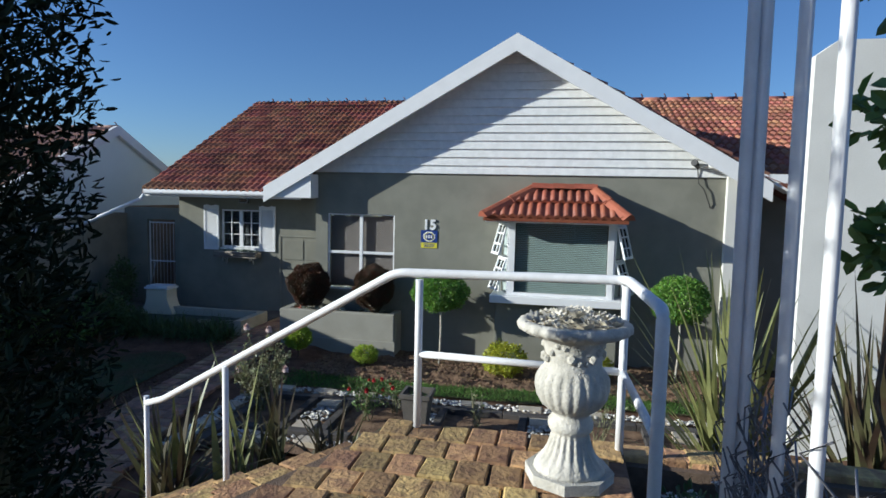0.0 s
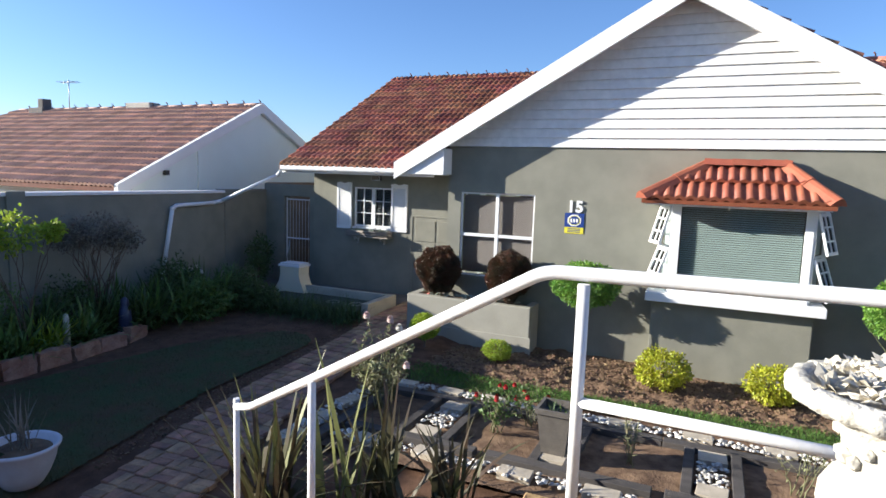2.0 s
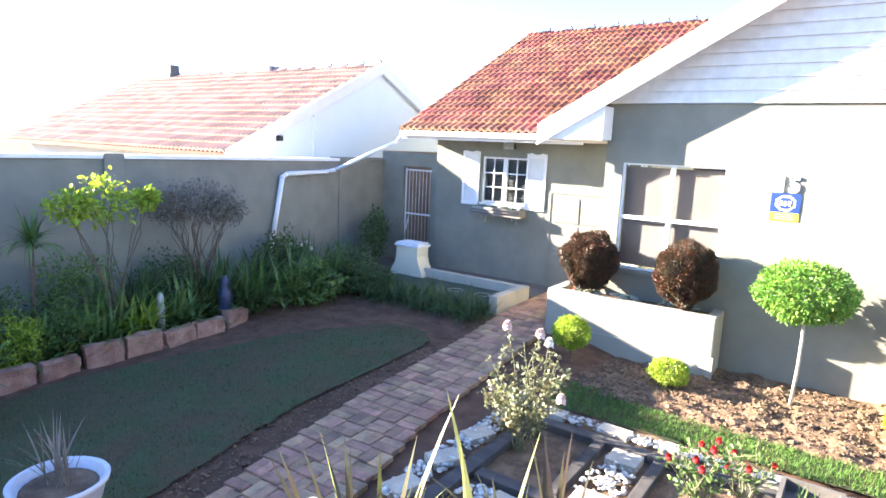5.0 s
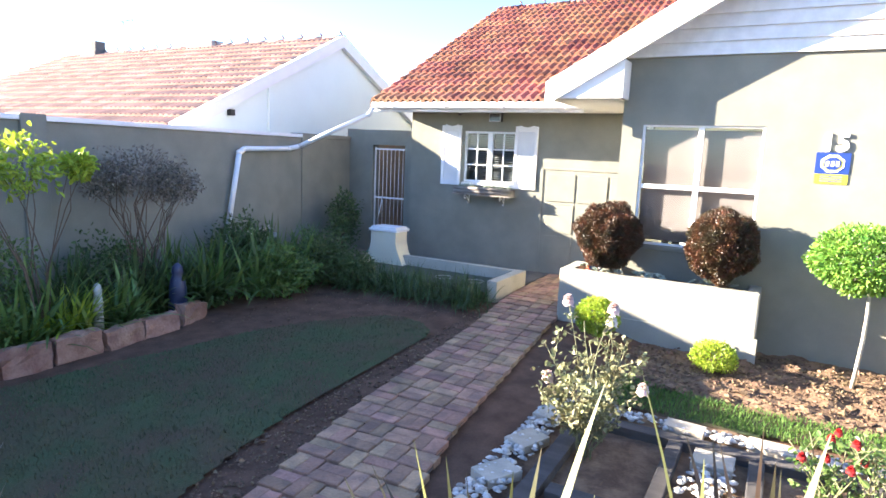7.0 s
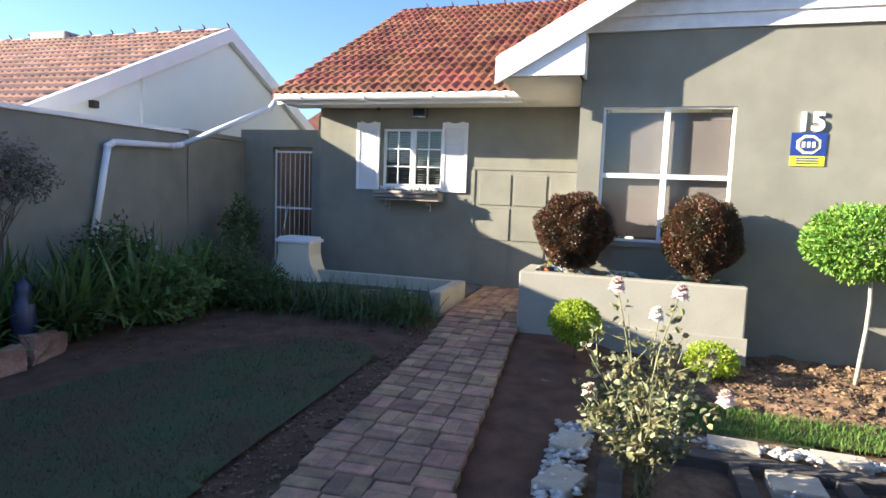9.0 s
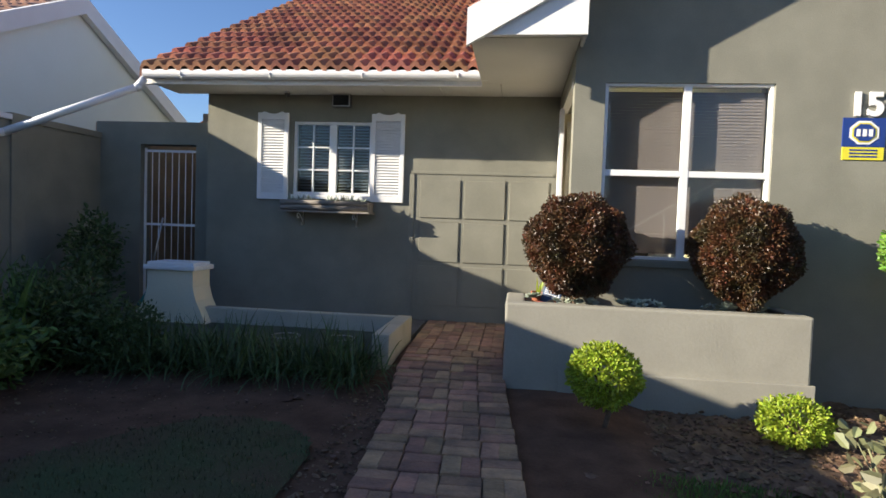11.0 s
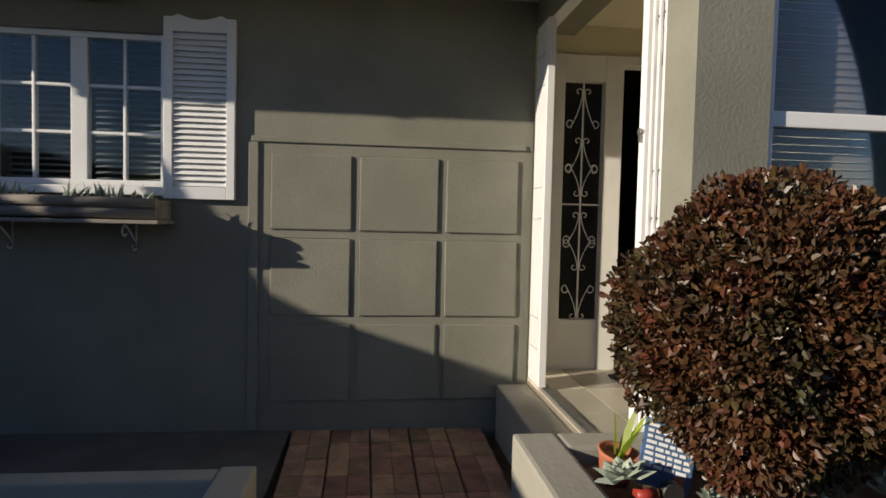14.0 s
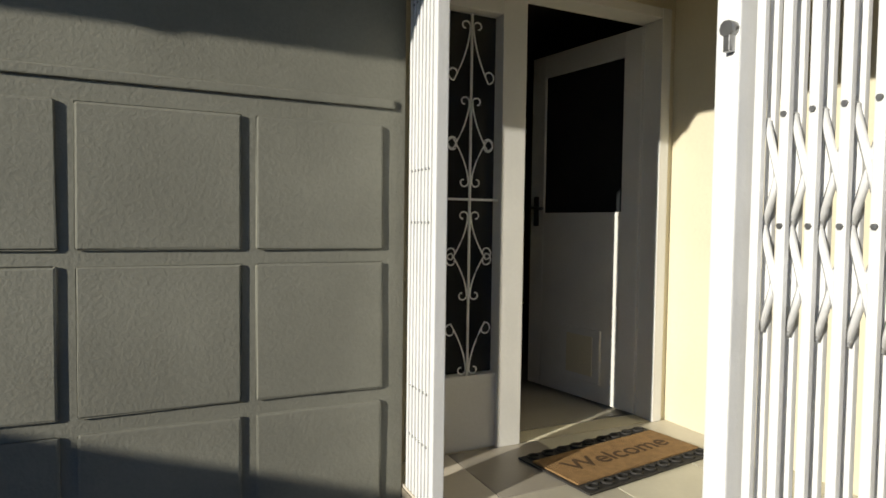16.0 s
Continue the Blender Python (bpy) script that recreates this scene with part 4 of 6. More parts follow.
part("gate_track", boxed(SIDE + 0.02, WALL + 0.21, FLOOR, SIDE + 0.07, 12.04, FLOOR + 0.012), STEEL, part_floor, "steel gate track")

door = thing("door_1", "white half-glazed front door standing open inwards", "door", Matrix.Translation((-2.80, 12.40, FLOOR)) @ Matrix.Rotation(radians(100), 4, "Z"), kind="structure")
W_, H_ = 0.80, 2.0
part("stile", boxed(0, -0.02, 0.01, 0.11, 0.02, H_, 0.004), DOOR_WHITE, door)
part("stile", boxed(W_ - 0.11, -0.02, 0.01, W_, 0.02, H_, 0.004), DOOR_WHITE, door)
part("top_rail", boxed(0.11, -0.019, H_ - 0.13, W_ - 0.11, 0.019, H_, 0.003), DOOR_WHITE, door)
part("lower_panel", boxed(0.11, -0.019, 0.01, W_ - 0.11, 0.019, 1.06, 0.003), DOOR_WHITE, door)
part("pane", boxed(0.11, -0.004, 1.06, W_ - 0.11, 0.004, H_ - 0.13), DARK_GLASS, door)
flap = part("cat_flap", boxed(0.22, 0.019, 0.11, 0.51, 0.034, 0.41, 0.006), DOOR_WHITE, door, "square white cat flap")
part("flap_pane", boxed(0.27, 0.035, 0.15, 0.46, 0.039, 0.37), PLASTER_CREAM, flap, "beige flap")
handle = part("door_handle", boxed(W_ - 0.075, 0.02, 0.98, W_ - 0.035, 0.03, 1.16, 0.004), BLACK, door, "black lever handle")
part("lever", tubed([(W_ - 0.055, 0.03, 1.09), (W_ - 0.055, 0.07, 1.09), (W_ - 0.16, 0.075, 1.085)], 0.009, 8), BLACK, handle)

frame_ = thing("door_frame", "cream-white front door frame with a glazed sidelight behind a wrought grille", "door frame", kind="structure")
FY0, FY1 = 12.28, 12.42
bars(frame_, "jamb", DOOR_WHITE, [(-4.12, FY0, FLOOR, -3.97, FY1, 2.36), (-3.70, FY0, FLOOR, -3.58, FY1, 2.36), (-2.80, FY0, FLOOR, -2.742, FY1, 2.36), (-3.97, FY0 + 0.003, 2.19, -3.70, FY1, 2.36), (-3.58, FY0 + 0.003, 2.31, -2.80, FY1, 2.36)])
part("sidelight_panel", boxed(-3.97, FY0 + 0.02, FLOOR, -3.70, FY1 - 0.02, 0.63, 0.006), DOOR_WHITE, frame_)
part("sidelight_pane", boxed(-3.97, FY0 + 0.07, 0.63, -3.70, FY0 + 0.078, 2.19), DARK_GLASS, frame_)
grille = part("grille", tubed([(-3.838, FY0 + 0.03, 0.62), (-3.838, FY0 + 0.03, 2.18)], 0.006, 6), WHITE, frame_, "white wrought-iron scroll grille")
b = bmesh.new()
yg = FY0 + 0.03
def scroll(cx, z_mid, z_side):
    """Two mirrored C-scrolls: small curls on the middle bar, larger ones out at the sides."""
    d = 1 if z_side > z_mid else -1
    for side in (-1, 1):
        inner = []
        for k in range(11, 0, -1):
            a, r = 1.5 * math.pi * k / 11, 0.022 * (1 - 0.5 * k / 11)
            inner.append((cx + side * (0.030 - r * math.cos(a)), yg, z_mid - d * r * math.sin(a)))
        stem = [(cx + side * (0.008 + 0.075 * (q / 8) ** 1.7), yg, z_mid + (z_side - z_mid) * q / 8) for q in range(9)]
        outer = []
        for k in range(1, 12):
            a, r = 1.5 * math.pi * k / 11, 0.030 * (1 - 0.5 * k / 11)
            outer.append((cx + side * (0.083 + r * math.sin(a)), yg, z_side - d * (0.030 - r * math.cos(a))))
        tube(b, inner + stem + outer, 0.0036, 5)
for z_mid, z_side in ((2.225, 1.97), (1.88, 1.66), (1.51, 1.71), (1.353, 1.15), (0.983, 1.18), (0.632, 0.853)):
    scroll(-3.838, 0.637 + 0.9235 * (z_mid - 0.613), 0.637 + 0.9235 * (z_side - 0.613))
tube(b, [(-3.97, yg, 1.392), (-3.70, yg, 1.392)], 0.006, 6)
part("scroll", b, WHITE, grille)

mat_ = thing("doormat", "brown coir Welcome doormat with a black scrolled rubber border", "doormat", Matrix.Translation((-3.275, 11.98, FLOOR + 0.002)) @ Matrix.Rotation(radians(8), 4, "Z") @ Matrix.Diagonal((1, 0.86, 1, 1)))
part("rubber_base", boxed(-0.385, -0.235, 0, 0.385, 0.235, 0.008, 0.003), RUBBER, mat_)
part("coir", boxed(-0.37, -0.15, 0.008, 0.37, 0.15, 0.016, 0.003), COIR, mat_)
me = text_mesh("Welcome", 0.15, 0.001, COIR_DARK, 0.001)
ob = part("writing", me, None, mat_)
ob.location = (0, -0.045, 0.0175)
for s in (-1, 1):
    for k in range(9):
        cx = -0.33 + 0.0825 * k
        b = bmesh.new()
        tube(b, [(cx + 0.028 * math.cos(a), s * 0.193 + 0.026 * math.sin(a), 0.013) for a in (2 * math.pi * q / 10 for q in range(9))], 0.006, 5)
        part("border_scroll", b, RUBBER, mat_)


def concertina(name, label, at_x, y0, y1, n, lattice):
    """A sliding trellis gate: uprights in pairs with crossed flat bars between."""
    t = thing(name, label, "gate", Matrix.Translation((at_x, 0, FLOOR + 0.02)))
    h = 2.10
    for k in range(n):
        y = y0 + (y1 - y0) * k / (n - 1)
        for dx in (-0.016, 0.016):
            part("upright", boxed(dx - 0.006, y - 0.008, 0, dx + 0.006, y + 0.008, h, 0.002), WHITE, t)
    for k in range(n - 1):
        a, c = y0 + (y1 - y0) * k / (n - 1), y0 + (y1 - y0) * (k + 1) / (n - 1)
        for z in lattice:
            b = bmesh.new()
            for za, zb in ((z - 0.09, z + 0.09), (z + 0.09, z - 0.09)):
                tube(b, [(0.0 if za < zb else 0.004, a, za), (0.0 if za < zb else 0.004, c, zb)], 0.0075, 4)
            part("lattice_bar", b, WHITE, t)
            part("rivet", tubed([(-0.026, a, z + 0.09), (0.026, a, z + 0.09)], 0.005, 6), STEEL, t)
    return t


g1 = concertina("trellis_gate", "white steel trellis security gate pushed half together", SIDE + 0.115, 10.46, 10.70, 6, (0.12, 0.30, 0.88, 1.06, 1.64, 1.82))
part("lock_stile", boxed(-0.028, 10.735, 0, 0.028, 10.785, 2.1, 0.004), WHITE, g1)
lock = part("lock", tubed([(-0.028, 10.75, 1.31), (-0.045, 10.75, 1.31)], 0.014, 10), STEEL, g1, "brass-coloured lock cylinder")
part("lock_body", boxed(-0.043, 10.743, 1.27, -0.0285, 10.757, 1.31, 0.002), STEEL, lock)
g2 = concertina("trellis_gate", "white steel trellis security gate folded flat against the wall", SIDE + 0.012, 11.84, 12.02, 7, (0.12, 0.30, 0.88, 1.06, 1.64, 1.82))
part("lock_stile", boxed(-0.022, 11.79, 0, 0.022, 11.82, 2.1, 0.004), WHITE, g2)
part_top = structure("trim_gate_rail", boxed(SIDE + 0.01, WALL + 0.21, 2.41, SIDE + 0.08, WING - 0.002, 2.418), WHITE, "white top rail of the trellis gates", "trim")

# ---- boundary wall, gate wall, neighbour ----
bw = structure("wall_boundary", boxed(-10.17, -9.0, -0.6, -9.95, 12.25, 2.06), PLASTER, "grey-painted plaster boundary wall", "wall")
part("pilaster", boxed(-10.20, 6.28, -0.6, -9.90, 6.56, 2.14, 0.008), PLASTER, bw)
part("pilaster", boxed(-10.20, 10.86, -0.6, -9.925, 11.05, 2.14, 0.008), PLASTER, bw)
for a, c in ((-9.0, 6.278), (6.562, 10.858)):
    part("coping", boxed(-10.21, a, 2.062, -9.91, c, 2.12, 0.01), WHITE, bw, "white coping")
part("coping", boxed(-10.2, 11.052, 2.062, -9.93, 12.25, 2.14, 0.01), PLASTER, bw)
bm = bmesh.new()
wall_with_holes(bm, -10.0, -8.424, -0.3, 2.28, 12.25, 12.45, [(-9.40, -8.66, -0.3, 2.0)])
structure("wall_gate", bm, PLASTER, "grey plaster wall with a gateway to the back yard", "wall")
gate = thing("door_2", "white steel bar gate in the gateway", "gate", Matrix.Translation((-9.39, 12.33, -0.02)), kind="structure")
for x in (0.0, 0.72):
    part("gate_post", boxed(x - 0.0, -0.015, 0, x + 0.02, 0.015, 1.98), WHITE, gate)
for z in (0.06, 1.0, 1.93):
    part("rail", boxed(0.02, -0.01, z, 0.72, 0.01, z + 0.03), WHITE, gate)
for k in range(7):
    x = 0.10 + 0.09 * k
    part("bar", tubed([(x, 0, 0.09), (x, 0, 1.93)], 0.006, 6), WHITE, gate)
structure("wall_yard_side", boxed(-10.17, 12.452, -0.3, -9.97, 15.198, 2.3), YARD, "brown side wall of the yard passage", "wall")
structure("wall_yard", boxed(-10.2, 15.2, -0.3, -8.43, 15.4, 2.9), YARD, "brown wall at the end of the yard passage", "wall")

nb = thing("neighbour_house", "white-plastered neighbouring house with a low terracotta-tiled gable roof", "house", Matrix.Translation((-0.4, 0.37, 0.16)))
part("wall", prism(bmesh.new(), [(9.35, -0.5), (17.2, -0.5), (17.2, 2.2), (13.35, 4.06), (9.35, 2.13)], "x", -20.8, -11.03), NB_WHITE, nb)
part("roof", prism(bmesh.new(), [(8.9, 1.98), (13.35, 4.17), (17.8, 1.98), (17.8, 1.88), (13.35, 4.05), (8.9, 1.88)], "x", -21.4, -11.02), ROOF_DARK, nb, "low-pitched tiled roof")
for a, c, s in ((8.9, 13.35, 1), (13.35, 17.8, -1)):
    za, zc = (1.98, 4.17) if s > 0 else (4.17, 1.98)
    part("bargeboard", prism(bmesh.new(), [(a, za + 0.06), (c, zc + 0.06), (c, zc - 0.20), (a, za - 0.20)], "x", -11.01, -10.90), WHITE, nb)
verts, faces = [], []
TILE_LOW = tile_mesh("tile", TILE_NB, h=0.03)
sl = 2.19 / 4.45
for r in range(15):
    d = 0.33 * r
    for k in range(35):
        m = slope_matrix(-21.4 + 0.297 * k, 8.88 + d * math.cos(math.atan(sl)), 2.0 + d * math.sin(math.atan(sl)), sl)
        i = len(verts)
        verts += [m @ v.co for v in TILE_LOW.vertices]
        faces += [tuple(q + i for q in p.vertices) for p in TILE_LOW.polygons]
ob = part("roof_tiles", mesh_from("roof_tiles", verts, faces, TILE_NB), None, nb, "weathered pinkish terracotta tiles")
tagged(ob, "", "", "", "stuff")
for k in range(18):
    x = -21.3 + 0.575 * k
    part("ridge_tile", tubed([(x, 13.35, 4.16), (x + 0.59, 13.35, 4.17)], 0.07, 8), TILE_NB, nb)
    part("ridge_clip", tubed([(x + 0.56, 13.35, 4.22), (x + 0.56, 13.32, 4.27), (x + 0.53, 13.30, 4.31)], 0.016, 6), ROOF_DARK, nb)
part("chimney", boxed(-20.3, 13.0, 3.9, -19.6, 13.6, 4.22, 0.02), CEMENT_DARK, nb)
part("chimney_pot", boxed(-20.05, 13.15, 4.22, -19.8, 13.45, 4.52, 0.02), CEMENT_DARK, nb)
part("roof_vent", boxed(-16.0, 13.2, 4.15, -15.0, 13.6, 4.32, 0.03), CONCRETE_GREY, nb)
part("wall_vent_pipe", boxed(-11.03, 11.15, 1.6, -10.98, 11.27, 2.95), NB_WHITE, nb)
part("wall_lamp", boxed(-11.03, 10.15, 2.25, -10.93, 10.25, 2.36), BLACK, nb)
ant = thing("tv_antenna", "thin metal television antenna on the neighbour's roof", "antenna", Matrix.Translation((-19.0, 13.6, 4.25)))
part("mast", tubed([(0, 0, 0), (0, 0, 1.0)], 0.015, 6), STEEL, ant)
part("boom", tubed([(-0.35, 0, 0.92), (0.45, 0, 0.92)], 0.01, 5), STEEL, ant)
for k in range(4):
    part("element", tubed([(-0.3 + 0.2 * k, -0.2, 0.92), (-0.3 + 0.2 * k, 0.2, 0.92)], 0.006, 4), STEEL, ant)

fh = thing("far_house", "distant house with a dark tiled gable roof", "house")
part("wall", boxed(-16.0, 24.0, -0.5, -11.2, 29.0, 3.2), NB_WHITE, fh)
part("roof", prism(bmesh.new(), [(-16.6, 3.1), (-13.5, 4.9), (-10.6, 3.1)], "y", 23.6, 29.4), ROOF_DARK, fh, "dark tiled roof")

# side wall of the property towards the east
bm = prism(bmesh.new(), [(3.06, -0.5), (9.0, -0.5), (9.0, 4.5), (3.29, 4.5), (3.06, 4.33)], "y", 6.9, 7.15)
structure("wall_side", bm, PLASTER_LIGHT, "tall pale plastered side wall beside the garden", "wall")

# ---- terrace, stairs, rails ----
DOWN, ALONG, TOP = Vector((-0.89, 0.455, 0)), Vector((0.455, 0.89, 0)), Vector((-0.70, 2.10, 0))
RISE, GO = 0.17, 0.36


def piece_bricks(parent, mesh, singles, rest_mat, placed, far_name):
    """Bricks on shared meshes: the first ones as pieces, the rest joined."""
    verts, faces = [], []
    co, pol = [v.co.copy() for v in mesh.vertices], [tuple(p.vertices) for p in mesh.polygons]
    for k, m in enumerate(placed):
        if k < singles:
            ob = new("brick", mesh)
            ob.parent, ob.matrix_basis = parent, m
        else:
            i = len(verts)
            verts += [m @ v for v in co]
            faces += [tuple(q + i for q in p) for p in pol]
    if verts:
        ob = new(far_name, mesh_from(far_name, verts, faces, rest_mat))
        ob.parent = parent
        tagged(ob, "more bricks of the same paving", "", "", "stuff")


def brick_mesh(name, mat, l, w, h, r=0.008):
    b = boxed(-l / 2, -w / 2, -h, l / 2, w / 2, 0)
    top = [e for e in b.edges if all(v.co.z > -0.001 for v in e.verts)]
    bmesh.ops.bevel(b, geom=top, offset=r, segments=1, affect="EDGES")
    me = bpy.data.meshes.new(name)
    b.to_mesh(me)
    b.free()
    me.materials.append(mat)
    return me


bm = prism(bmesh.new(), [(-0.50, 2.62), (0.74, 2.62), (0.74, -6.0), (-5.0, -6.0), (-2.4, -1.3), (-1.17, 1.17)], "z", -0.6, TERRACE - 0.03)
terrace = structure("floor_terrace", bm, JOINT, "raised terrace paved with worn tan bricks", "terrace")
TAN = brick_mesh("brick", BRICK_TAN, 0.156, 0.212, 0.06, 0.009)
jit = random.Random(21)
placed = []
for r in range(36):
    y = 2.515 - 0.216 * r
    for k in range(20):
        x = 0.655 - 0.160 * k - (0.08 if r % 2 else 0)
        if x - 0.075 > -0.50 - 0.5 * (2.62 - y):
            placed.append(Matrix.Translation((x, y, TERRACE + jit.uniform(-0.008, 0.005))) @ pose(0, 0, 0, jit.uniform(-1.2, 1.2), jit.uniform(-1.2, 1.2), jit.uniform(-2.0, 2.0)) @ Matrix.Diagonal((jit.uniform(0.94, 1.02), jit.uniform(0.94, 1.01), 1, 1)))
piece_bricks(terrace, TAN, 290, BRICK_TAN_ISLE, placed, "far_bricks")
stair = structure("stairs", boxed(-0.02, -0.02, -0.6, 0, 0, -0.55), JOINT, "brick garden stairs from the terrace down to the path", "stairs")
turn = Matrix(((DOWN.x, ALONG.x, 0, TOP.x), (DOWN.y, ALONG.y, 0, TOP.y), (0, 0, 1, 0), (0, 0, 0, 1)))
placed = []
for k in range(9):
    z = TERRACE - RISE * (k + 1)
    b = boxed(GO * k + 0.01, -1.1, -0.6, GO * (k + 1), 0.42, z - 0.03)
    b.transform(turn)
    part("tread_bed", b, JOINT, stair)
    for j in range(7):
        for i in range(3):
            spot = (GO * k + 0.06 + 0.118 * i, -0.99 + 0.222 * j, z + jit.uniform(-0.005, 0.005))
            placed.append(turn @ Matrix.Translation(spot) @ pose(0, 0, 0, jit.uniform(-1, 1), jit.uniform(-1, 1), 90 + jit.uniform(-2, 2)))
placed = [m for m in placed if (turn.inverted() @ m).translation.y < 0.36]
STEP_BRICK = brick_mesh("brick", BRICK_TAN, 0.212, 0.11, 0.06)
piece_bricks(stair, STEP_BRICK, 200, BRICK_TAN_ISLE, placed, "far_bricks")

rail = thing("handrail", "chipped white steel tube handrail round the terrace and stairs", "handrail")
def smooth_line(points, r=0.06, n=4):
    """Corners of a bent tube rounded off."""
    pts = [Vector(p) for p in points]
    out = [pts[0]]
    for a, p, c in zip(pts, pts[1:], pts[2:]):
        u, v = p + (a - p).normalized() * r, p + (c - p).normalized() * r
        for k in range(n + 1):
            t = k / n
            out.append(u * (1 - t) ** 2 + p * 2 * t * (1 - t) + v * t ** 2)
    return out + [pts[-1]]
part("top_rail", tubed(smooth_line([(0.755, 1.64, 1.0), (0.755, 1.64, 2.30), (0.725, 2.53, 2.29), (-0.50, 2.58, 2.268), (-1.78, 2.99, 1.54), (-2.56, 3.40, 1.10), (-2.84, 3.58, 0.985)], 0.06), 0.025, 12), RAIL_WHITE, rail)
for x, y, z0, z1 in ((-0.36, 2.55, TERRACE, 2.24), (0.715, 2.52, TERRACE - 0.1, 2.26), (-1.78, 2.98, 0.3, 1.53), (-2.845, 3.585, -0.2, 1.04)):
    part("post", tubed([(x, y, z0), (x, y, z1)], 0.021, 10), RAIL_WHITE, rail)
part("mid_rail", tubed([(-0.36, 2.55, 1.83), (0.715, 2.52, 1.82)], 0.019, 10), RAIL_WHITE, rail)
part("mid_rail", tubed([(0.715, 2.52, 1.82), (0.735, 2.1, 1.82), (0.755, 1.64, 1.82)], 0.019, 10), RAIL_WHITE, rail)

# brick ledge beyond the rail
ledge = structure("ledge", boxed(0.76, 2.52, 0.6, 2.3, 2.78, 1.33), JOINT, "low brick-topped ledge beside the terrace", "ledge")
for k in range(14):
    ob = new("brick", TAN)
    ob.parent, ob.matrix_basis = ledge, Matrix.Translation((0.84 + 0.112 * k, 2.65, 1.37 + jit.uniform(-0.008, 0.008))) @ pose(0, 0, 0, jit.uniform(-2, 2), jit.uniform(-2, 2), 90 + jit.uniform(-3, 3))
structure("bank", prism(bmesh.new(), [(0.76, -6.0), (0.76, 2.50), (2.6, 2.50), (2.6, -6.0)], "z", -0.5, 1.12), SOIL, "raised soil bank beside the terrace", "soil")

# ---- urn ----
def flute(z, a):
    if 0.05 < z < 0.20:
        return 1 + 0.045 * math.cos(20 * a) * min(1, (z - 0.05) * 12)
    if 0.29 < z < 0.475:
        return 1 + 0.045 * abs(math.cos(11 * a)) - 0.02
    if z > 0.615 and z < 0.685:
        return 1 + 0.022 * math.cos(24 * a)
    return 1.0
urn = thing("garden_urn", "weathered cast-stone garden urn with fluted bowl and wide rim", "urn", Matrix.Translation((0.458, 2.13, TERRACE)) @ Matrix.Rotation(0.3, 4, "Z") @ Matrix.Diagonal((0.98, 0.98, 1.07, 1)))
part("plinth", prism(bmesh.new(), [(0.205 * math.cos(radians(22.5 + 45 * k)), 0.205 * math.sin(radians(22.5 + 45 * k))) for k in range(8)], "z", 0.0, 0.045), CONCRETE, urn)
prof = [(0.165, 0.045), (0.16, 0.06), (0.15, 0.075), (0.125, 0.10), (0.105, 0.13), (0.092, 0.165), (0.086, 0.19), (0.083, 0.205), (0.098, 0.215), (0.105, 0.235), (0.103, 0.255), (0.085, 0.275), (0.082, 0.285), (0.10, 0.30), (0.135, 0.325), (0.158, 0.36), (0.168, 0.40), (0.165, 0.44), (0.148, 0.47), (0.138, 0.48), (0.132, 0.49), (0.130, 0.54), (0.136, 0.58), (0.145, 0.605), (0.175, 0.618), (0.22, 0.630), (0.255, 0.648), (0.258, 0.663), (0.25, 0.678), (0.225, 0.685), (0.20, 0.675), (0.19, 0.65), (0.02, 0.645)]
part("body", lathe(prof, 132, flute), CONCRETE, urn)
garland = bmesh.new()
jr = random.Random(9)
for k in range(26):
    a = 2 * math.pi * k / 26
    z = 0.555 - 0.03 * math.cos(4 * a)
    bmesh.ops.create_icosphere(garland, subdivisions=1, radius=jr.uniform(0.012, 0.024), matrix=Matrix.Translation((0.136 * math.cos(a), 0.136 * math.sin(a), z + jr.uniform(-0.012, 0.012))))
tagged(part("garland", garland, CONCRETE, urn), "moulded flower garland in relief", "", "", "stuff")


def rosette(mat, rng, r, n=16, wide=0.34, rise=1.0, low=0.25):
    """A succulent rosette of plump pointed leaves."""
    verts, faces = [Vector((0, 0, 0.005))], []
    for k in range(n):
        a = k * 2.4 + rng.uniform(-0.2, 0.2)
        t = k / n
        l, lift = r * (1 - 0.55 * t), low + rise * t
        out = Vector((math.cos(a) * math.cos(lift), math.sin(a) * math.cos(lift), math.sin(lift)))
        side = Vector((-math.sin(a), math.cos(a), 0)) * l * wide
        up = out.cross(side).normalized() * l * 0.12
        i = len(verts)
        verts += [out * l * 0.6 + side, out * l, out * l * 0.6 - side, out * l * 0.6 + up]
        faces += [(0, i, i + 3), (i, i + 1, i + 3), (i + 1, i + 2, i + 3), (i + 2, 0, i + 3), (0, i + 2, i + 1, i)]
    return verts, faces


jr = random.Random(14)
for k in range(30):
    a, d = k * 2.4, 0.20 * math.sqrt((k + 0.5) / 30)
    v, f = rosette(SUCCULENT_PALE, jr, jr.uniform(0.05, 0.075), 14)
    ob = new("succulent", mesh_from("succulent", v, f, SUCCULENT_PALE))
    ob.matrix_basis = Matrix.Translation((0.458 + d * math.cos(a), 2.13 + d * math.sin(a), TERRACE + 0.712 + 0.035 * (1 - (d / 0.2) ** 2))) @ pose(0, 0, 0, jr.uniform(-25, 25), jr.uniform(-25, 25), jr.uniform(0, 360))
    tagged(ob, "pale cream succulent rosette in the stone urn", "succulent", "succulents in the urn")

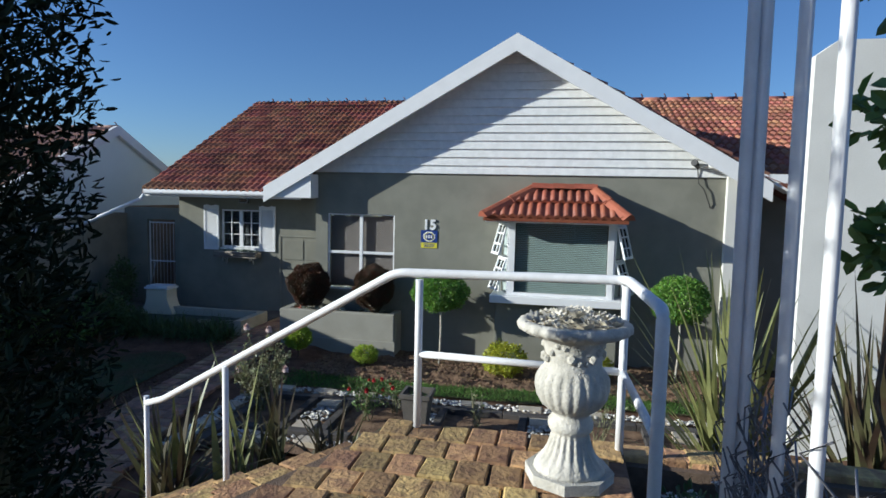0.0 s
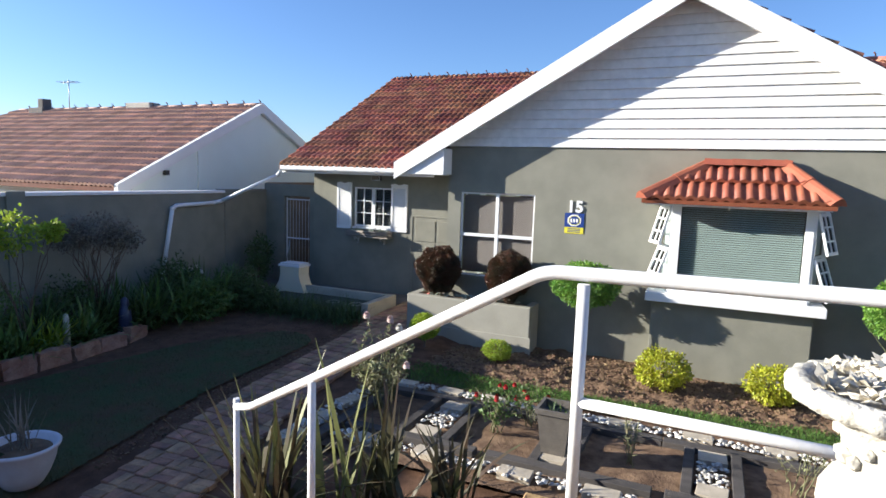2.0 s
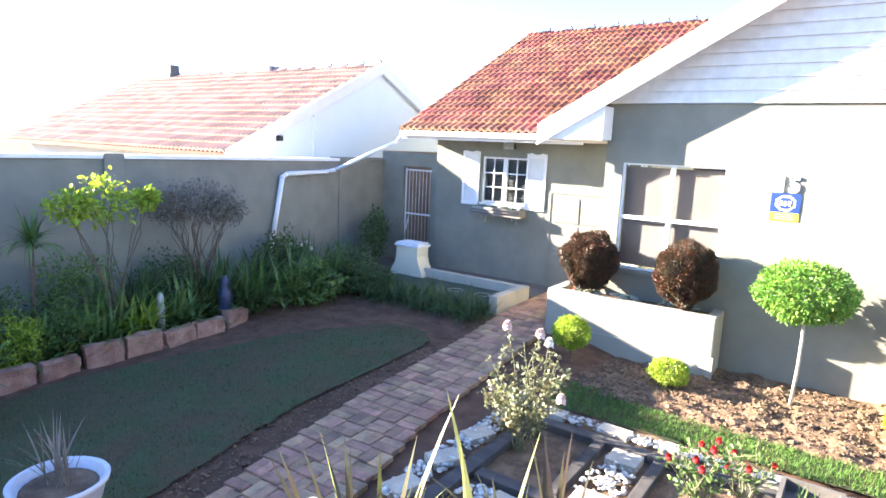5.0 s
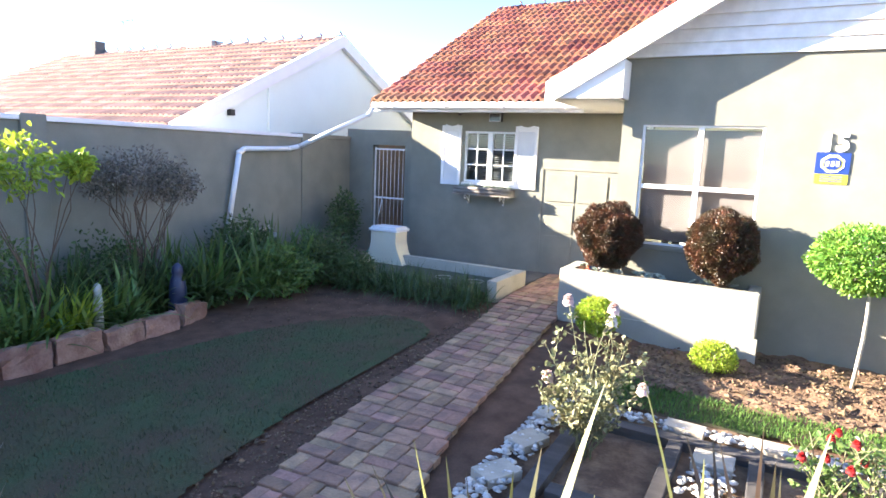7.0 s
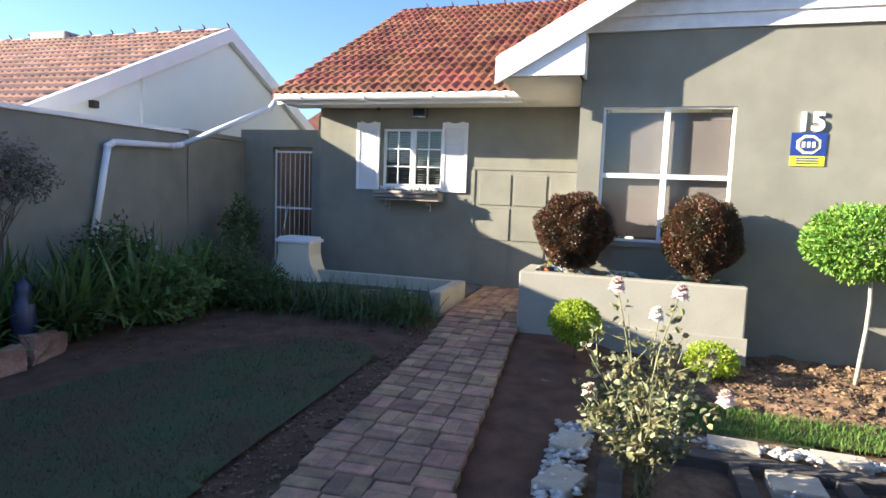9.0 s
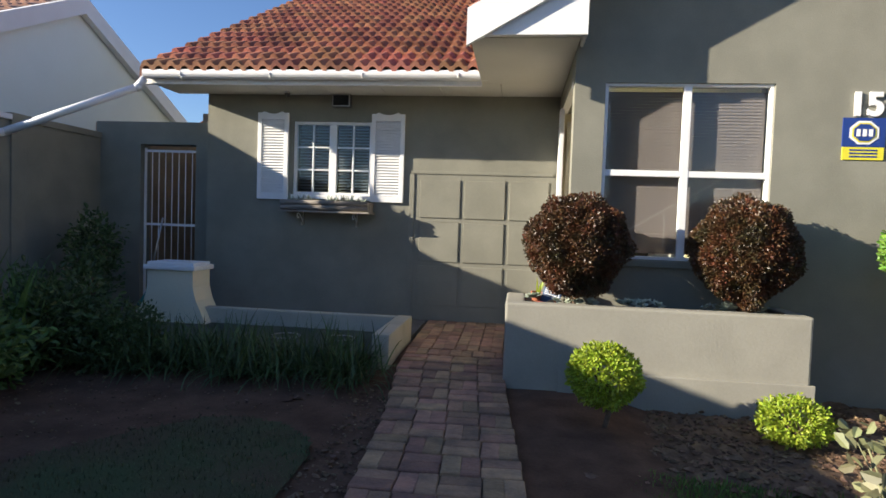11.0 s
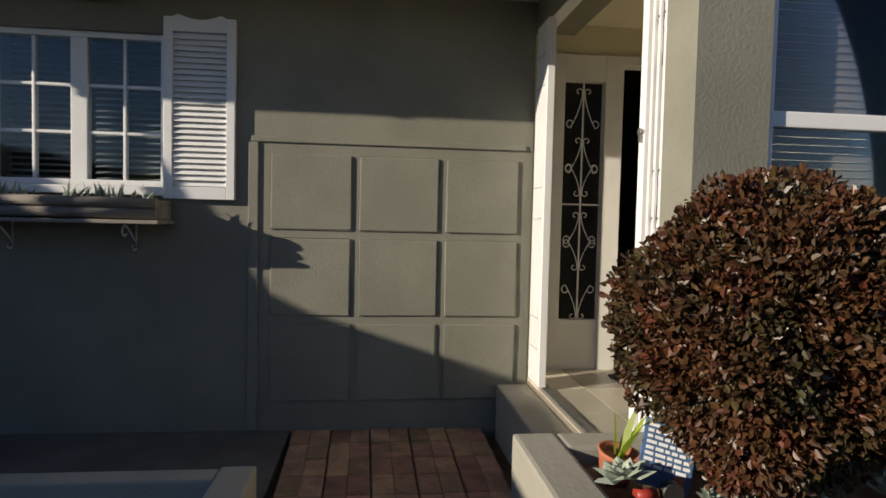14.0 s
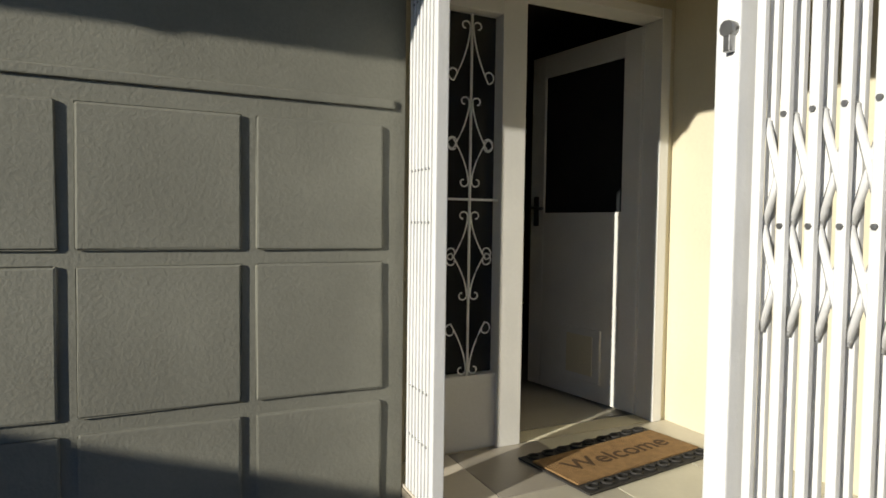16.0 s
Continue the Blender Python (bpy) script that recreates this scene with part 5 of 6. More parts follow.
# ---- gate fence close beside the terrace ----
POSTS = ((-0.083, 0.80, 0.0135), (-0.055, 0.81, 0.0135), (-0.084, 0.50, 0.0115), (-0.124, 0.24, 0.0095))
fence = thing("wire_fence", "white steel posts wrapped with loose galvanised wire netting", "fence", Matrix.Translation((0.86, 0, TERRACE)))
for x, y, r in POSTS:
    part("post", tubed([(x, y, -0.3), (x - 0.015, y, 3.0)], r, 12), RAIL_WHITE, fence)
wires = bmesh.new()
jr = random.Random(33)
for k in range(620):
    y = jr.uniform(0.05, 0.95)
    x = -0.14 + 0.09 * y + jr.uniform(-0.025, 0.04)
    z0 = jr.uniform(-0.2, 0.7)
    pts = [(x + jr.uniform(-0.02, 0.02), y + (0.022 if q % 2 else -0.022), z0 + 0.035 * q) for q in range(jr.randint(4, 9))]
    tube(wires, pts, 0.0022, 3, caps=False)
tagged(part("wire_netting", wires, MESH_GREY, fence, "crumpled wire netting"), "", "", "", "stuff")

# ---- brick path ----
def between(table, y):
    for (ya, xa), (yb, xb) in zip(table, table[1:]):
        if ya <= y <= yb:
            return xa + (xb - xa) * (y - ya) / (yb - ya)
    return table[0][1] if y < table[0][0] else table[-1][1]
LEFT = [(3.0, -4.62), (3.9, -4.88), (5.0, -5.13), (5.8, -5.25), (6.6, -5.34), (7.4, -5.37), (8.9, -5.45), (10.0, -5.58), (12.1, -5.645)]
RIGHT = [(3.0, -3.3), (3.9, -3.85), (5.5, -4.21), (6.4, -4.41), (7.3, -4.49), (8.0, -4.55), (9.1, -4.65), (10.38, -4.73), (10.42, -4.52), (12.1, -4.50)]
bm = bmesh.new()
ys = [3.0 + 9.09 * k / 40 for k in range(41)]
rowv = [[bm.verts.new((between(t, y), y, ground_z(y) - 0.022)) for t in (LEFT, RIGHT)] for y in ys]
for a, c in zip(rowv, rowv[1:]):
    bm.faces.new((a[0], a[1], c[1], c[0]))
path = structure("path", bm, JOINT, "garden path of worn reddish clay bricks", "path")
PATH_BRICK = brick_mesh("brick", BRICK, 0.217, 0.1075, 0.05, 0.006)
placed, far = [], []
CELL = 0.222
for r in range(41):
    y = 11.96 - CELL * r
    if y < 3.0:
        break
    xl, xr = between(LEFT, y), between(RIGHT, y)
    n = max(3, round((xr - xl) / CELL))
    for k in range(n):
        x = xl + (xr - xl) * (k + 0.5) / n
        w = (xr - xl) / n
        lean = math.degrees(math.atan2(between(LEFT, y - 0.3) - between(LEFT, y + 0.3), 0.6))
        for s in (-1, 1):
            tilt = pose(0, 0, 0, jit.uniform(-0.9, 0.9), jit.uniform(-0.9, 0.9), jit.uniform(-1.5, 1.5) + lean * 0.6)
            z = ground_z(y) + jit.uniform(-0.004, 0.004)
            if (r + k) % 2 or y > 10.4:
                m = Matrix.Translation((x + s * 0.053 * w / CELL, y, z)) @ tilt @ pose(0, 0, 0, 0, 0, 90) @ Matrix.Diagonal((1, w / CELL, 1, 1))
            else:
                m = Matrix.Translation((x, y + s * 0.054, z)) @ tilt @ Matrix.Diagonal((w / CELL, 1, 1, 1))
            (placed if y > 5.2 else far).append(m)
piece_bricks(path, PATH_BRICK, 300, BRICK_ISLE, placed + far, "far_bricks")

# ---- planter in front of the porch window ----
pl = structure("planter", boxed(-4.71, 9.69, -0.3, -2.51, 9.83, 0.56, 0.018), PLANTER_PAINT, "grey plastered raised planter under the porch window", "planter")
part("planter_side", boxed(-4.71, 9.832, -0.3, -4.56, 10.40, 0.558, 0.015), PLANTER_PAINT, pl)
part("planter_back", boxed(-4.558, 10.27, -0.3, SIDE - 0.004, 10.40, 0.556, 0.012), PLANTER_PAINT, pl)
part("planter_side", boxed(-2.64, 9.832, -0.3, -2.51, WALL - 0.002, 0.558, 0.015), PLANTER_PAINT, pl)
part("planter_foot", boxed(-4.30, 9.665, -0.3, -2.485, 9.688, 0.07, 0.006), PLANTER_PAINT, pl)
part("planter_soil", soft_patch([(-4.56, 9.83), (-2.63, 9.83), (-2.63, WALL), (SIDE, WALL), (SIDE, 10.28), (-4.56, 10.28)], 0.50, 0.012, 0.05, 8.0)[0], SOIL, pl, "dark soil")


def bush(name, label, category, centre, radii, n, mat, leaf, stem_from, seed, stem_mat=BARK, stem_r=0.02, group="", shape=0.55, shell=0.6, rough=0.10, bend=0.03, taper=0.0):
    rng = random.Random(seed)
    t = thing(name, label, category, Matrix.Translation(stem_from), group)
    o = Vector(stem_from)
    c = Vector(centre) - o
    part("crown", leaf_mesh("crown", mat, rng, blob_places(rng, c, radii, n, shell, rough, seed, taper), leaf, shape), None, t)
    b = bmesh.new()
    tube(b, [(0, 0, -0.03)] + [(bend * math.sin(3 * k / 5), bend * math.cos(5 * k / 5) - bend, c.z * k / 5) for k in range(1, 6)], stem_r, 7, 0.75)
    part("trunk", b, stem_mat, t)
    twigs = bmesh.new()
    for k in range(9):
        d = Vector([rng.gauss(0, 1) for _ in range(3)]).normalized()
        e = c + Vector((d.x * radii[0], d.y * radii[1], d.z * radii[2])) * 0.75
        s = Vector((0, 0, max(0.0, c.z - radii[2] * 0.8)))
        tube(twigs, [s, s.lerp(e, 0.5) + Vector((0, 0, 0.03)), e], max(0.004, stem_r * 0.4), 4, 0.4, caps=False)
    tagged(part("twigs", twigs, stem_mat, t), "", "", "", "stuff")
    return t


for x, y, seed in ((-4.185, 9.83, 1), (-2.95, 9.86, 2)):
    bush("clipped_shrub", "clipped bronze-leaved shrub ball standing in the planter", "shrub", (x, y, 1.0), (0.385, 0.38, 0.395), 42000, LEAF_BROWN, 0.0225, (x, y + 0.12, 0.50), seed, group="bronze shrubs in the planter", rough=0.10, shape=0.66, shell=0.66, taper=0.28)
bush("topiary_tree", "lollipop topiary with a bright green crown on a pale stem", "topiary", (-1.65, 9.54, 1.05), (0.49, 0.42, 0.33), 8500, LEAF_GREEN, 0.044, (-1.63, 9.49, BED), 3, BARK_PALE, 0.02, "topiary trees along the wall", rough=0.06)
bush("topiary_tree", "lollipop topiary with a bright green crown on a pale stem", "topiary", (2.26, 9.45, 1.13), (0.46, 0.42, 0.38), 6500, LEAF_GREEN, 0.046, (2.24, 9.42, BED), 4, BARK_PALE, 0.02, "topiary trees along the wall", rough=0.06)
bush("box_ball", "round lime-green clipped box ball in the soil", "shrub", (-4.05, 9.05, 0.20), (0.235, 0.23, 0.20), 5000, LEAF_LIME, 0.03, (-4.05, 9.05, BED), 5, group="clipped balls in the bed", rough=0.06)
bush("box_ball", "small green clipped box ball in the soil", "shrub", (-2.85, 9.14, -0.03), (0.22, 0.20, 0.15), 2600, LEAF_LIME, 0.03, (-2.85, 9.14, BED), 6, group="clipped balls in the bed", rough=0.1)
bush("golden_shrub", "golden-yellow rounded privet shrub in the soil", "shrub", (-0.46, 9.09, 0.07), (0.34, 0.30, 0.27), 2600, LEAF_YELLOW, 0.05, (-0.46, 9.09, BED), 7, group="golden shrubs in the bed", rough=0.16)
bush("golden_shrub", "golden-yellow rounded privet shrub in the soil", "shrub", (0.90, 9.15, 0.05), (0.33, 0.30, 0.24), 2400, LEAF_YELLOW, 0.05, (0.90, 9.15, BED), 8, group="golden shrubs in the bed", rough=0.16)

# things in the planter
jr = random.Random(77)
for k, (x, y, r) in enumerate(((-4.49, 10.00, 0.065), (-4.32, 9.86, 0.035), (-4.05, 9.86, 0.045), (-3.84, 9.87, 0.05), (-3.76, 9.90, 0.06), (-3.69, 9.86, 0.055), (-3.63, 9.91, 0.05), (-3.56, 9.87, 0.05), (-3.20, 9.87, 0.045), (-3.05, 9.88, 0.065), (-3.10, 9.93, 0.04), (-2.78, 9.88, 0.045), (-4.22, 9.865, 0.035), (-4.15, 9.86, 0.035))):
    v, f = rosette(SUCCULENT, jr, r * 1.55, 20)
    ob = new("succulent", mesh_from("succulent", v, f, SUCCULENT))
    ob.matrix_basis = Matrix.Translation((x, y, 0.562)) @ pose(0, 0, 0, jr.uniform(5, 30), jr.uniform(-15, 15), jr.uniform(0, 360))
    tagged(ob, "grey-green succulent rosette in the planter soil", "succulent", "succulents in the planter")
cp = thing("flower_pot", "small clay pot with one green sprout among succulents", "pot", Matrix.Translation((-4.46, 10.14, 0.50)) @ pose(0, 0, 0, 8, 8, 0) @ Matrix.Scale(1.35, 4))
part("pot", lathe([(0.03, 0.0), (0.045, 0.06), (0.05, 0.07), (0.043, 0.07), (0.036, 0.055), (0.002, 0.055)], 20), CLAY, cp)
part("sprout", blade_mesh("sprout", LEAF_LIME, jr, [(0.01 * jr.uniform(-1, 1), 0.01 * jr.uniform(-1, 1), 0.055) for _ in range(5)], 0.15, 0.022, 0.4), None, cp)
toy = thing("garden_ornament", "small red and black toy lying in the planter", "ornament", Matrix.Translation((-4.40, 9.99, 0.525)))
part("red_body", tubed([(-0.06, 0, 0), (0.0, 0, 0)], 0.018, 10), RED_GLAZE, toy)
part("black_wheel", tubed([(0.045, -0.015, 0.005), (0.045, 0.015, 0.005)], 0.03, 14), BLACK, toy)
card = thing("planter_sign", "slate-blue plaque with white handwriting leaning among the plants", "sign", Matrix.Translation((-4.37, 10.02, 0.525)) @ pose(0, 0, 0, -24, 14, -14))
part("plate", boxed(-0.075, -0.005, 0.0, 0.075, 0.005, 0.185, 0.003), SIGN_BLUE, card)
wr = random.Random(5)
for k in range(8):
    x = -0.064
    while x < 0.05:
        w = wr.uniform(0.012, 0.03)
        part("text_bar", boxed(x, -0.0075, 0.05 + 0.016 * k, min(0.066, x + w), -0.0055, 0.059 + 0.016 * k), WHITE, card)
        x += w + 0.006
part("painted_flower", boxed(0.025, -0.0075, 0.018, 0.055, -0.0055, 0.044, 0.0), CLAY, card)

# window box on the wing
wb = thing("window_box", "rough log window box with small succulents on scrolled brackets", "planter box", Matrix.Translation((-6.86, WING - 0.003, 1.23)) @ Matrix.Diagonal((1, 1.18, 1, 1)))
for k in range(2):
    part("log", tubed([(-0.52, -0.205, 0.035 + 0.055 * k), (0.0, -0.21, 0.037 + 0.055 * k), (0.52, -0.205, 0.033 + 0.055 * k)], 0.03, 8), PLANTER_WOOD, wb)
part("end_log", boxed(-0.52, -0.19, 0.0, -0.47, -0.005, 0.11, 0.01), PLANTER_WOOD, wb)
part("end_log", boxed(0.47, -0.19, 0.0, 0.52, -0.005, 0.11, 0.01), PLANTER_WOOD, wb)
part("shelf", boxed(-0.54, -0.24, -0.02, 0.54, -0.002, 0.0, 0.004), PLANTER_WOOD, wb)
part("soil", boxed(-0.47, -0.18, 0.0, 0.47, -0.005, 0.085), SOIL, wb)
for x in (-0.33, 0.33):
    pts = [(x, -0.01, -0.02), (x, -0.012, -0.15)] + [(x, -0.03 + 0.03 * math.cos(a), -0.14 + 0.035 * math.sin(a)) for a in (3.2, 3.9, 4.6, 5.3, 6.0)] + [(x, -0.06, -0.09), (x, -0.13, -0.035)] + [(x, -0.15 + 0.03 * math.cos(a), -0.06 + 0.03 * math.sin(a)) for a in (1.6, 2.4, 3.2, 4.0, 4.8, 5.6)]
    part("bracket", tubed(pts, 0.006, 5), WHITE, wb, "white wrought bracket")
jr = random.Random(81)
roots = [(jr.uniform(-0.45, 0.45), jr.uniform(-0.17, -0.04), 0.08) for _ in range(150)]
tagged(part("foliage", blade_mesh("foliage", SUCCULENT, jr, [r for r in roots if abs(r[0] + 0.1) > 0.08], 0.13, 0.022, 0.8), None, wb, "small grey-green succulents"), "", "", "", "stuff")

# low wall of the bed, net cover, pedestal
RINGS = ((-6.72, 10.40), (-6.22, 10.44))
lw = structure("wall_low", boxed(-5.81, 9.98, -0.2, -5.66, 11.06, 0.20, 0.015), PLASTER_STONE, "low plastered wall round a bed beside the path", "wall")
part("wall_back", boxed(-8.30, 10.93, -0.2, -5.812, 11.04, 0.198, 0.012), PLASTER_STONE, lw)
b, _ = soft_patch([(-8.3, 9.95), (-5.78, 9.95), (-5.78, 10.95), (-8.3, 10.95)], 0.04, 0.006, 0.1, 12.0)
structure("bed_cover", b, WATER, "dark green shade net laid over the bed", "ground cover")
for x, y in RINGS:
    b = bmesh.new()
    tube(b, [(0.13 * math.cos(a), 0.13 * math.sin(a), 0) for a in (2 * math.pi * q / 24 for q in range(25))], 0.007, 6)
    ob = single("wire_ring", b, STEEL, "thin grey ring lying on the shade net", "ring", "rings on the net")
    ob.location = (x, y, 0.058)
structure("floor_passage", boxed(-9.9, 11.065, -0.2, -5.66, 12.085, -0.006), CEMENT_DARK, "plain cement floor behind the low wall", "floor")
ped = thing("pedestal", "cream plastered pedestal with a flared foot and white coping", "pedestal", Matrix.Translation((-8.11, 10.98, -0.05)))
b = bmesh.new()
prism(b, [(-0.40, 0.0), (0.42, 0.0), (0.36, 0.15), (0.28, 0.32), (0.245, 0.45), (0.245, 0.62), (-0.245, 0.62), (-0.245, 0.45), (-0.28, 0.30), (-0.40, 0.12)], "y", -0.17, 0.17)
part("body", b, PLASTER_CREAM, ped)
part("coping", boxed(-0.28, -0.20, 0.62, 0.28, 0.20, 0.67, 0.015), WHITE, ped)
part("coping_top", boxed(-0.25, -0.17, 0.67, 0.25, 0.17, 0.70, 0.01), WHITE, ped)

# ---- formal beds with sleepers, pebbles and pavers ----
def pebbles(name, label, areas, n, seed):
    jr = random.Random(seed)
    verts, faces = [], []
    for k in range(n):
        x0, y0, x1, y1 = areas[k % len(areas)]
        c = Vector((jr.uniform(x0, x1), jr.uniform(y0, y1), BED + 0.02 + jr.uniform(0, 0.02)))
        r = jr.uniform(0.014, 0.036)
        a = jr.uniform(0, 6.28)
        u, v = Vector((math.cos(a), math.sin(a), 0)), Vector((-math.sin(a), math.cos(a), 0))
        i = len(verts)
        ring = []
        for q in range(6):
            t = 2 * math.pi * q / 6
            verts.append(c + u * r * 1.2 * math.cos(t) + v * r * 0.85 * math.sin(t))
        verts += [c + Vector((0, 0, r * 0.62)) + u * r * 0.2, c - Vector((0, 0, r * 0.5))]
        for q in range(6):
            faces += [(i + q, i + (q + 1) % 6, i + 6), (i + (q + 1) % 6, i + q, i + 7)]
    me = mesh_from(name, verts, faces, PEBBLE)
    for p in me.polygons:
        p.use_smooth = True
    return tagged(new(name, me), label, "pebbles", "", "stuff")


def paver(x, y, w, d, turn_):
    ob = single("paver_stone", boxed(-w / 2, -d / 2, -0.06, w / 2, d / 2, 0.025, 0.006), PAVER, "rectangular cream paver stone set in the pebble edging", "paver", "pavers of the formal beds")
    ob.matrix_basis = Matrix.Translation((x, y, BED + 0.024)) @ pose(0, 0, 0, 0, 0, turn_)


def sleeper(x0, y0, x1, y1, w=0.13, h=0.055):
    l = math.hypot(x1 - x0, y1 - y0)
    ob = single("sleeper", boxed(0, -w / 2, -0.06, l, w / 2, h, 0.008), SLEEPER, "dark weathered timber sleeper that edges a soil square", "sleeper", "sleepers of the formal beds")
    ob.matrix_basis = Matrix.Translation((x0, y0, BED)) @ pose(0, 0, 0, 0, 0, math.degrees(math.atan2(y1 - y0, x1 - x0)))


structure("formal_bed_soil", soft_patch([(-3.9, 5.5), (2.4, 5.5), (2.4, 7.7), (-3.9, 7.7)], BED - 0.015, 0.015, 0.06, 15.0)[0], SOIL, "dark soil of the square rose beds", "soil")
for a, c in ((-3.62, -2.0), (-1.99, -0.3), (-0.29, 1.4), (1.41, 2.4)):
    sleeper(a, 7.22, c, 7.22)
    sleeper(a + 0.1, 6.02, c, 6.02)
sleeper(-3.62, 5.4, -3.62, 7.15)
for x in (-2.92, -2.38, -1.42, -1.08, -0.02, 0.42, 1.5):
    sleeper(x, 6.09, x, 7.15, 0.10)
areas = [(-3.7, 7.40, 2.4, 7.57)] * 7 + [(-4.0, 5.3, -3.76, 7.5)] * 3 + [(-3.5, 5.68, 0.6, 5.86)] * 4 + [(-2.82, 6.3, -2.48, 7.0), (-1.36, 6.5, -1.14, 7.0), (0.06, 6.35, 0.34, 6.9)]
pebbles("pebbles", "loose white and grey pebbles along the formal beds", areas, 1900, 41)
jr = random.Random(42)
for x in (-3.55, -2.9, -2.3, -1.55, -0.75, 0.05, 0.85, 1.7):
    paver(x, 7.49, 0.30, 0.17, jr.uniform(-4, 4))
for y in (5.5, 6.05, 6.6, 7.15):
    paver(-3.88, y, 0.28, 0.2, jr.uniform(60, 100))
for x in (-3.1, -2.4, -1.5, -0.7, 0.1):
    paver(x, 5.78, 0.32, 0.18, jr.uniform(-6, 6))
for x, y in ((-2.65, 6.22), (-1.25, 6.28), (0.20, 6.25), (0.20, 7.02), (1.95, 7.0), (-2.65, 7.02)):
    paver(x, y, 0.27, 0.24, jr.uniform(-4, 4))
pt = thing("square_pot", "tall tapered grey-brown square clay pot in the rose bed", "pot", Matrix.Translation((-1.27, 6.40, BED)))
b = bmesh.new()
prev = None
for s, z in ((0.115, 0.0), (0.165, 0.46), (0.185, 0.47), (0.185, 0.52), (0.155, 0.52), (0.15, 0.44)):
    ring = [b.verts.new((s * x, s * y, z)) for x, y in ((-1, -1), (1, -1), (1, 1), (-1, 1))]
    if prev:
        for q in range(4):
            b.faces.new((prev[q], prev[(q + 1) % 4], ring[(q + 1) % 4], ring[q]))
    prev = ring
b.faces.new(prev)
part("body", b, POT_GREY, pt)
part("sprout", blade_mesh("sprout", LEAF_DARK, jr, [(jr.uniform(-0.08, 0.08), jr.uniform(-0.08, 0.08), 0.44) for _ in range(25)], 0.14, 0.012, 0.9), None, pt)


def rose(x, y, height, spread, leaves, blooms, petal, seed, bare=False, leaf_mat=None, at=()):
    """A rose bush: thorny canes that fork, sparse leaves and a few blooms."""
    jr = random.Random(seed)
    t = thing("rose_bush", "leggy rose bush with %s in the soil" % ("bare pruned canes" if bare else "pink blooms" if petal is PETAL_PINK else "white blooms" if petal is PETAL_WHITE else "small red blooms"), "rose", Matrix.Translation((x, y, BED)), "roses of the formal beds")
    tips, spots = [], []
    for k in range(9 if not bare else 6):
        a = jr.uniform(0, 6.28)
        lean = jr.uniform(0.15, 1.0) * spread
        h = height * jr.uniform(0.6, 1.0)
        base = Vector((jr.uniform(-0.05, 0.05), jr.uniform(-0.05, 0.05), 0))
        pts = [base + Vector((math.cos(a) * lean * (q / 6) ** 1.3 + jr.uniform(-0.015, 0.015), math.sin(a) * lean * (q / 6) ** 1.3 + jr.uniform(-0.015, 0.015), h * q / 6)) for q in range(7)]
        cane = tubed(pts, 0.007, 5, 0.45)
        tips.append(pts[-1])
        for q in (2, 3, 4, 5):
            e = pts[q] + Vector((jr.gauss(0, 0.09), jr.gauss(0, 0.09), jr.uniform(0.03, 0.16)))
            tube(cane, [pts[q], e], 0.0035, 4, 0.5, caps=False)
            spots += [(pts[q].lerp(e, u), (e - pts[q]).normalized()) for u in (0.3, 0.6, 0.9, 1.0)]
        part("cane", cane, STEM, t)
        spots += [(p, Vector((jr.gauss(0, 1), jr.gauss(0, 1), 0.3)).normalized()) for p in pts[2:]]
    ends = [tips[k % len(tips)] + Vector((jr.gauss(0, 0.03), jr.gauss(0, 0.03), 0.02)) for k in range(blooms)]
    for p in at:
        e = Vector(p) - Vector((x, y, BED))
        side = Vector((jr.gauss(0, 0.03), jr.gauss(0, 0.03), 0))
        part("cane", tubed([(0, 0, 0), e * 0.35 + side, e * 0.7 + side * 0.6 + Vector((0, 0, 0.04)), e], 0.006, 5, 0.5), STEM, t)
        spots += [(e * u, Vector((jr.gauss(0, 1), jr.gauss(0, 1), 0.3)).normalized()) for u in (0.5, 0.6, 0.7, 0.8, 0.9)]
        ends.append(e)
    if leaves:
        places = []
        for k in range(leaves):
            p, d = spots[jr.randrange(len(spots))]
            places.append((p + Vector([jr.gauss(0, 0.022) for _ in range(3)]), d))
        part("foliage", leaf_mesh("foliage", leaf_mat or LEAF_ROSE, jr, places, 0.045, 0.68, 0.2, 0.2), None, t)
    for p in ends:
        v, f = rosette(petal, jr, 0.062 if petal is not PETAL_RED else 0.038, 38, 0.62, 2.1, -0.55)
        ob = part("bloom", mesh_from("bloom", v, f, petal), None, t)
        ob.location, ob.scale = p, (0.85, 0.85, 1.5)
    return t


rose(-3.445, 6.62, 0.80, 0.56, 1250, 0, PETAL_PINK, 51, at=((-3.649, 6.60, 0.92), (-3.34, 6.62, 0.905), (-3.75, 6.58, 0.35), (-3.10, 6.60, 0.395)))
rose(-3.45, 6.95, 1.0, 0.22, 300, 1, PETAL_WHITE, 52)
rose(-2.0, 6.62, 0.55, 0.30, 260, 7, PETAL_RED, 53, leaf_mat=LEAF_MID)
rose(-1.7, 7.0, 0.5, 0.3, 140, 3, PETAL_RED, 57, leaf_mat=LEAF_MID)
rose(-0.55, 6.55, 0.55, 0.25, 30, 0, PETAL_RED, 54, True)
rose(0.9, 6.6, 0.5, 0.25, 40, 0, PETAL_RED, 55, True)


def flax(x, y, z, length, n, seed, mat, label, spread=0.55, width=0.05):
    jr = random.Random(seed)
    t = thing("flax_plant", label, "plant", Matrix.Translation((x, y, z)))
    roots = [(jr.gauss(0, 0.10), jr.gauss(0, 0.10), 0) for _ in range(n)]
    for root in roots:
        part("leaf", blade_mesh("leaf", mat, jr, [root], length, width, spread, 6, 0.5), None, t)
    return t


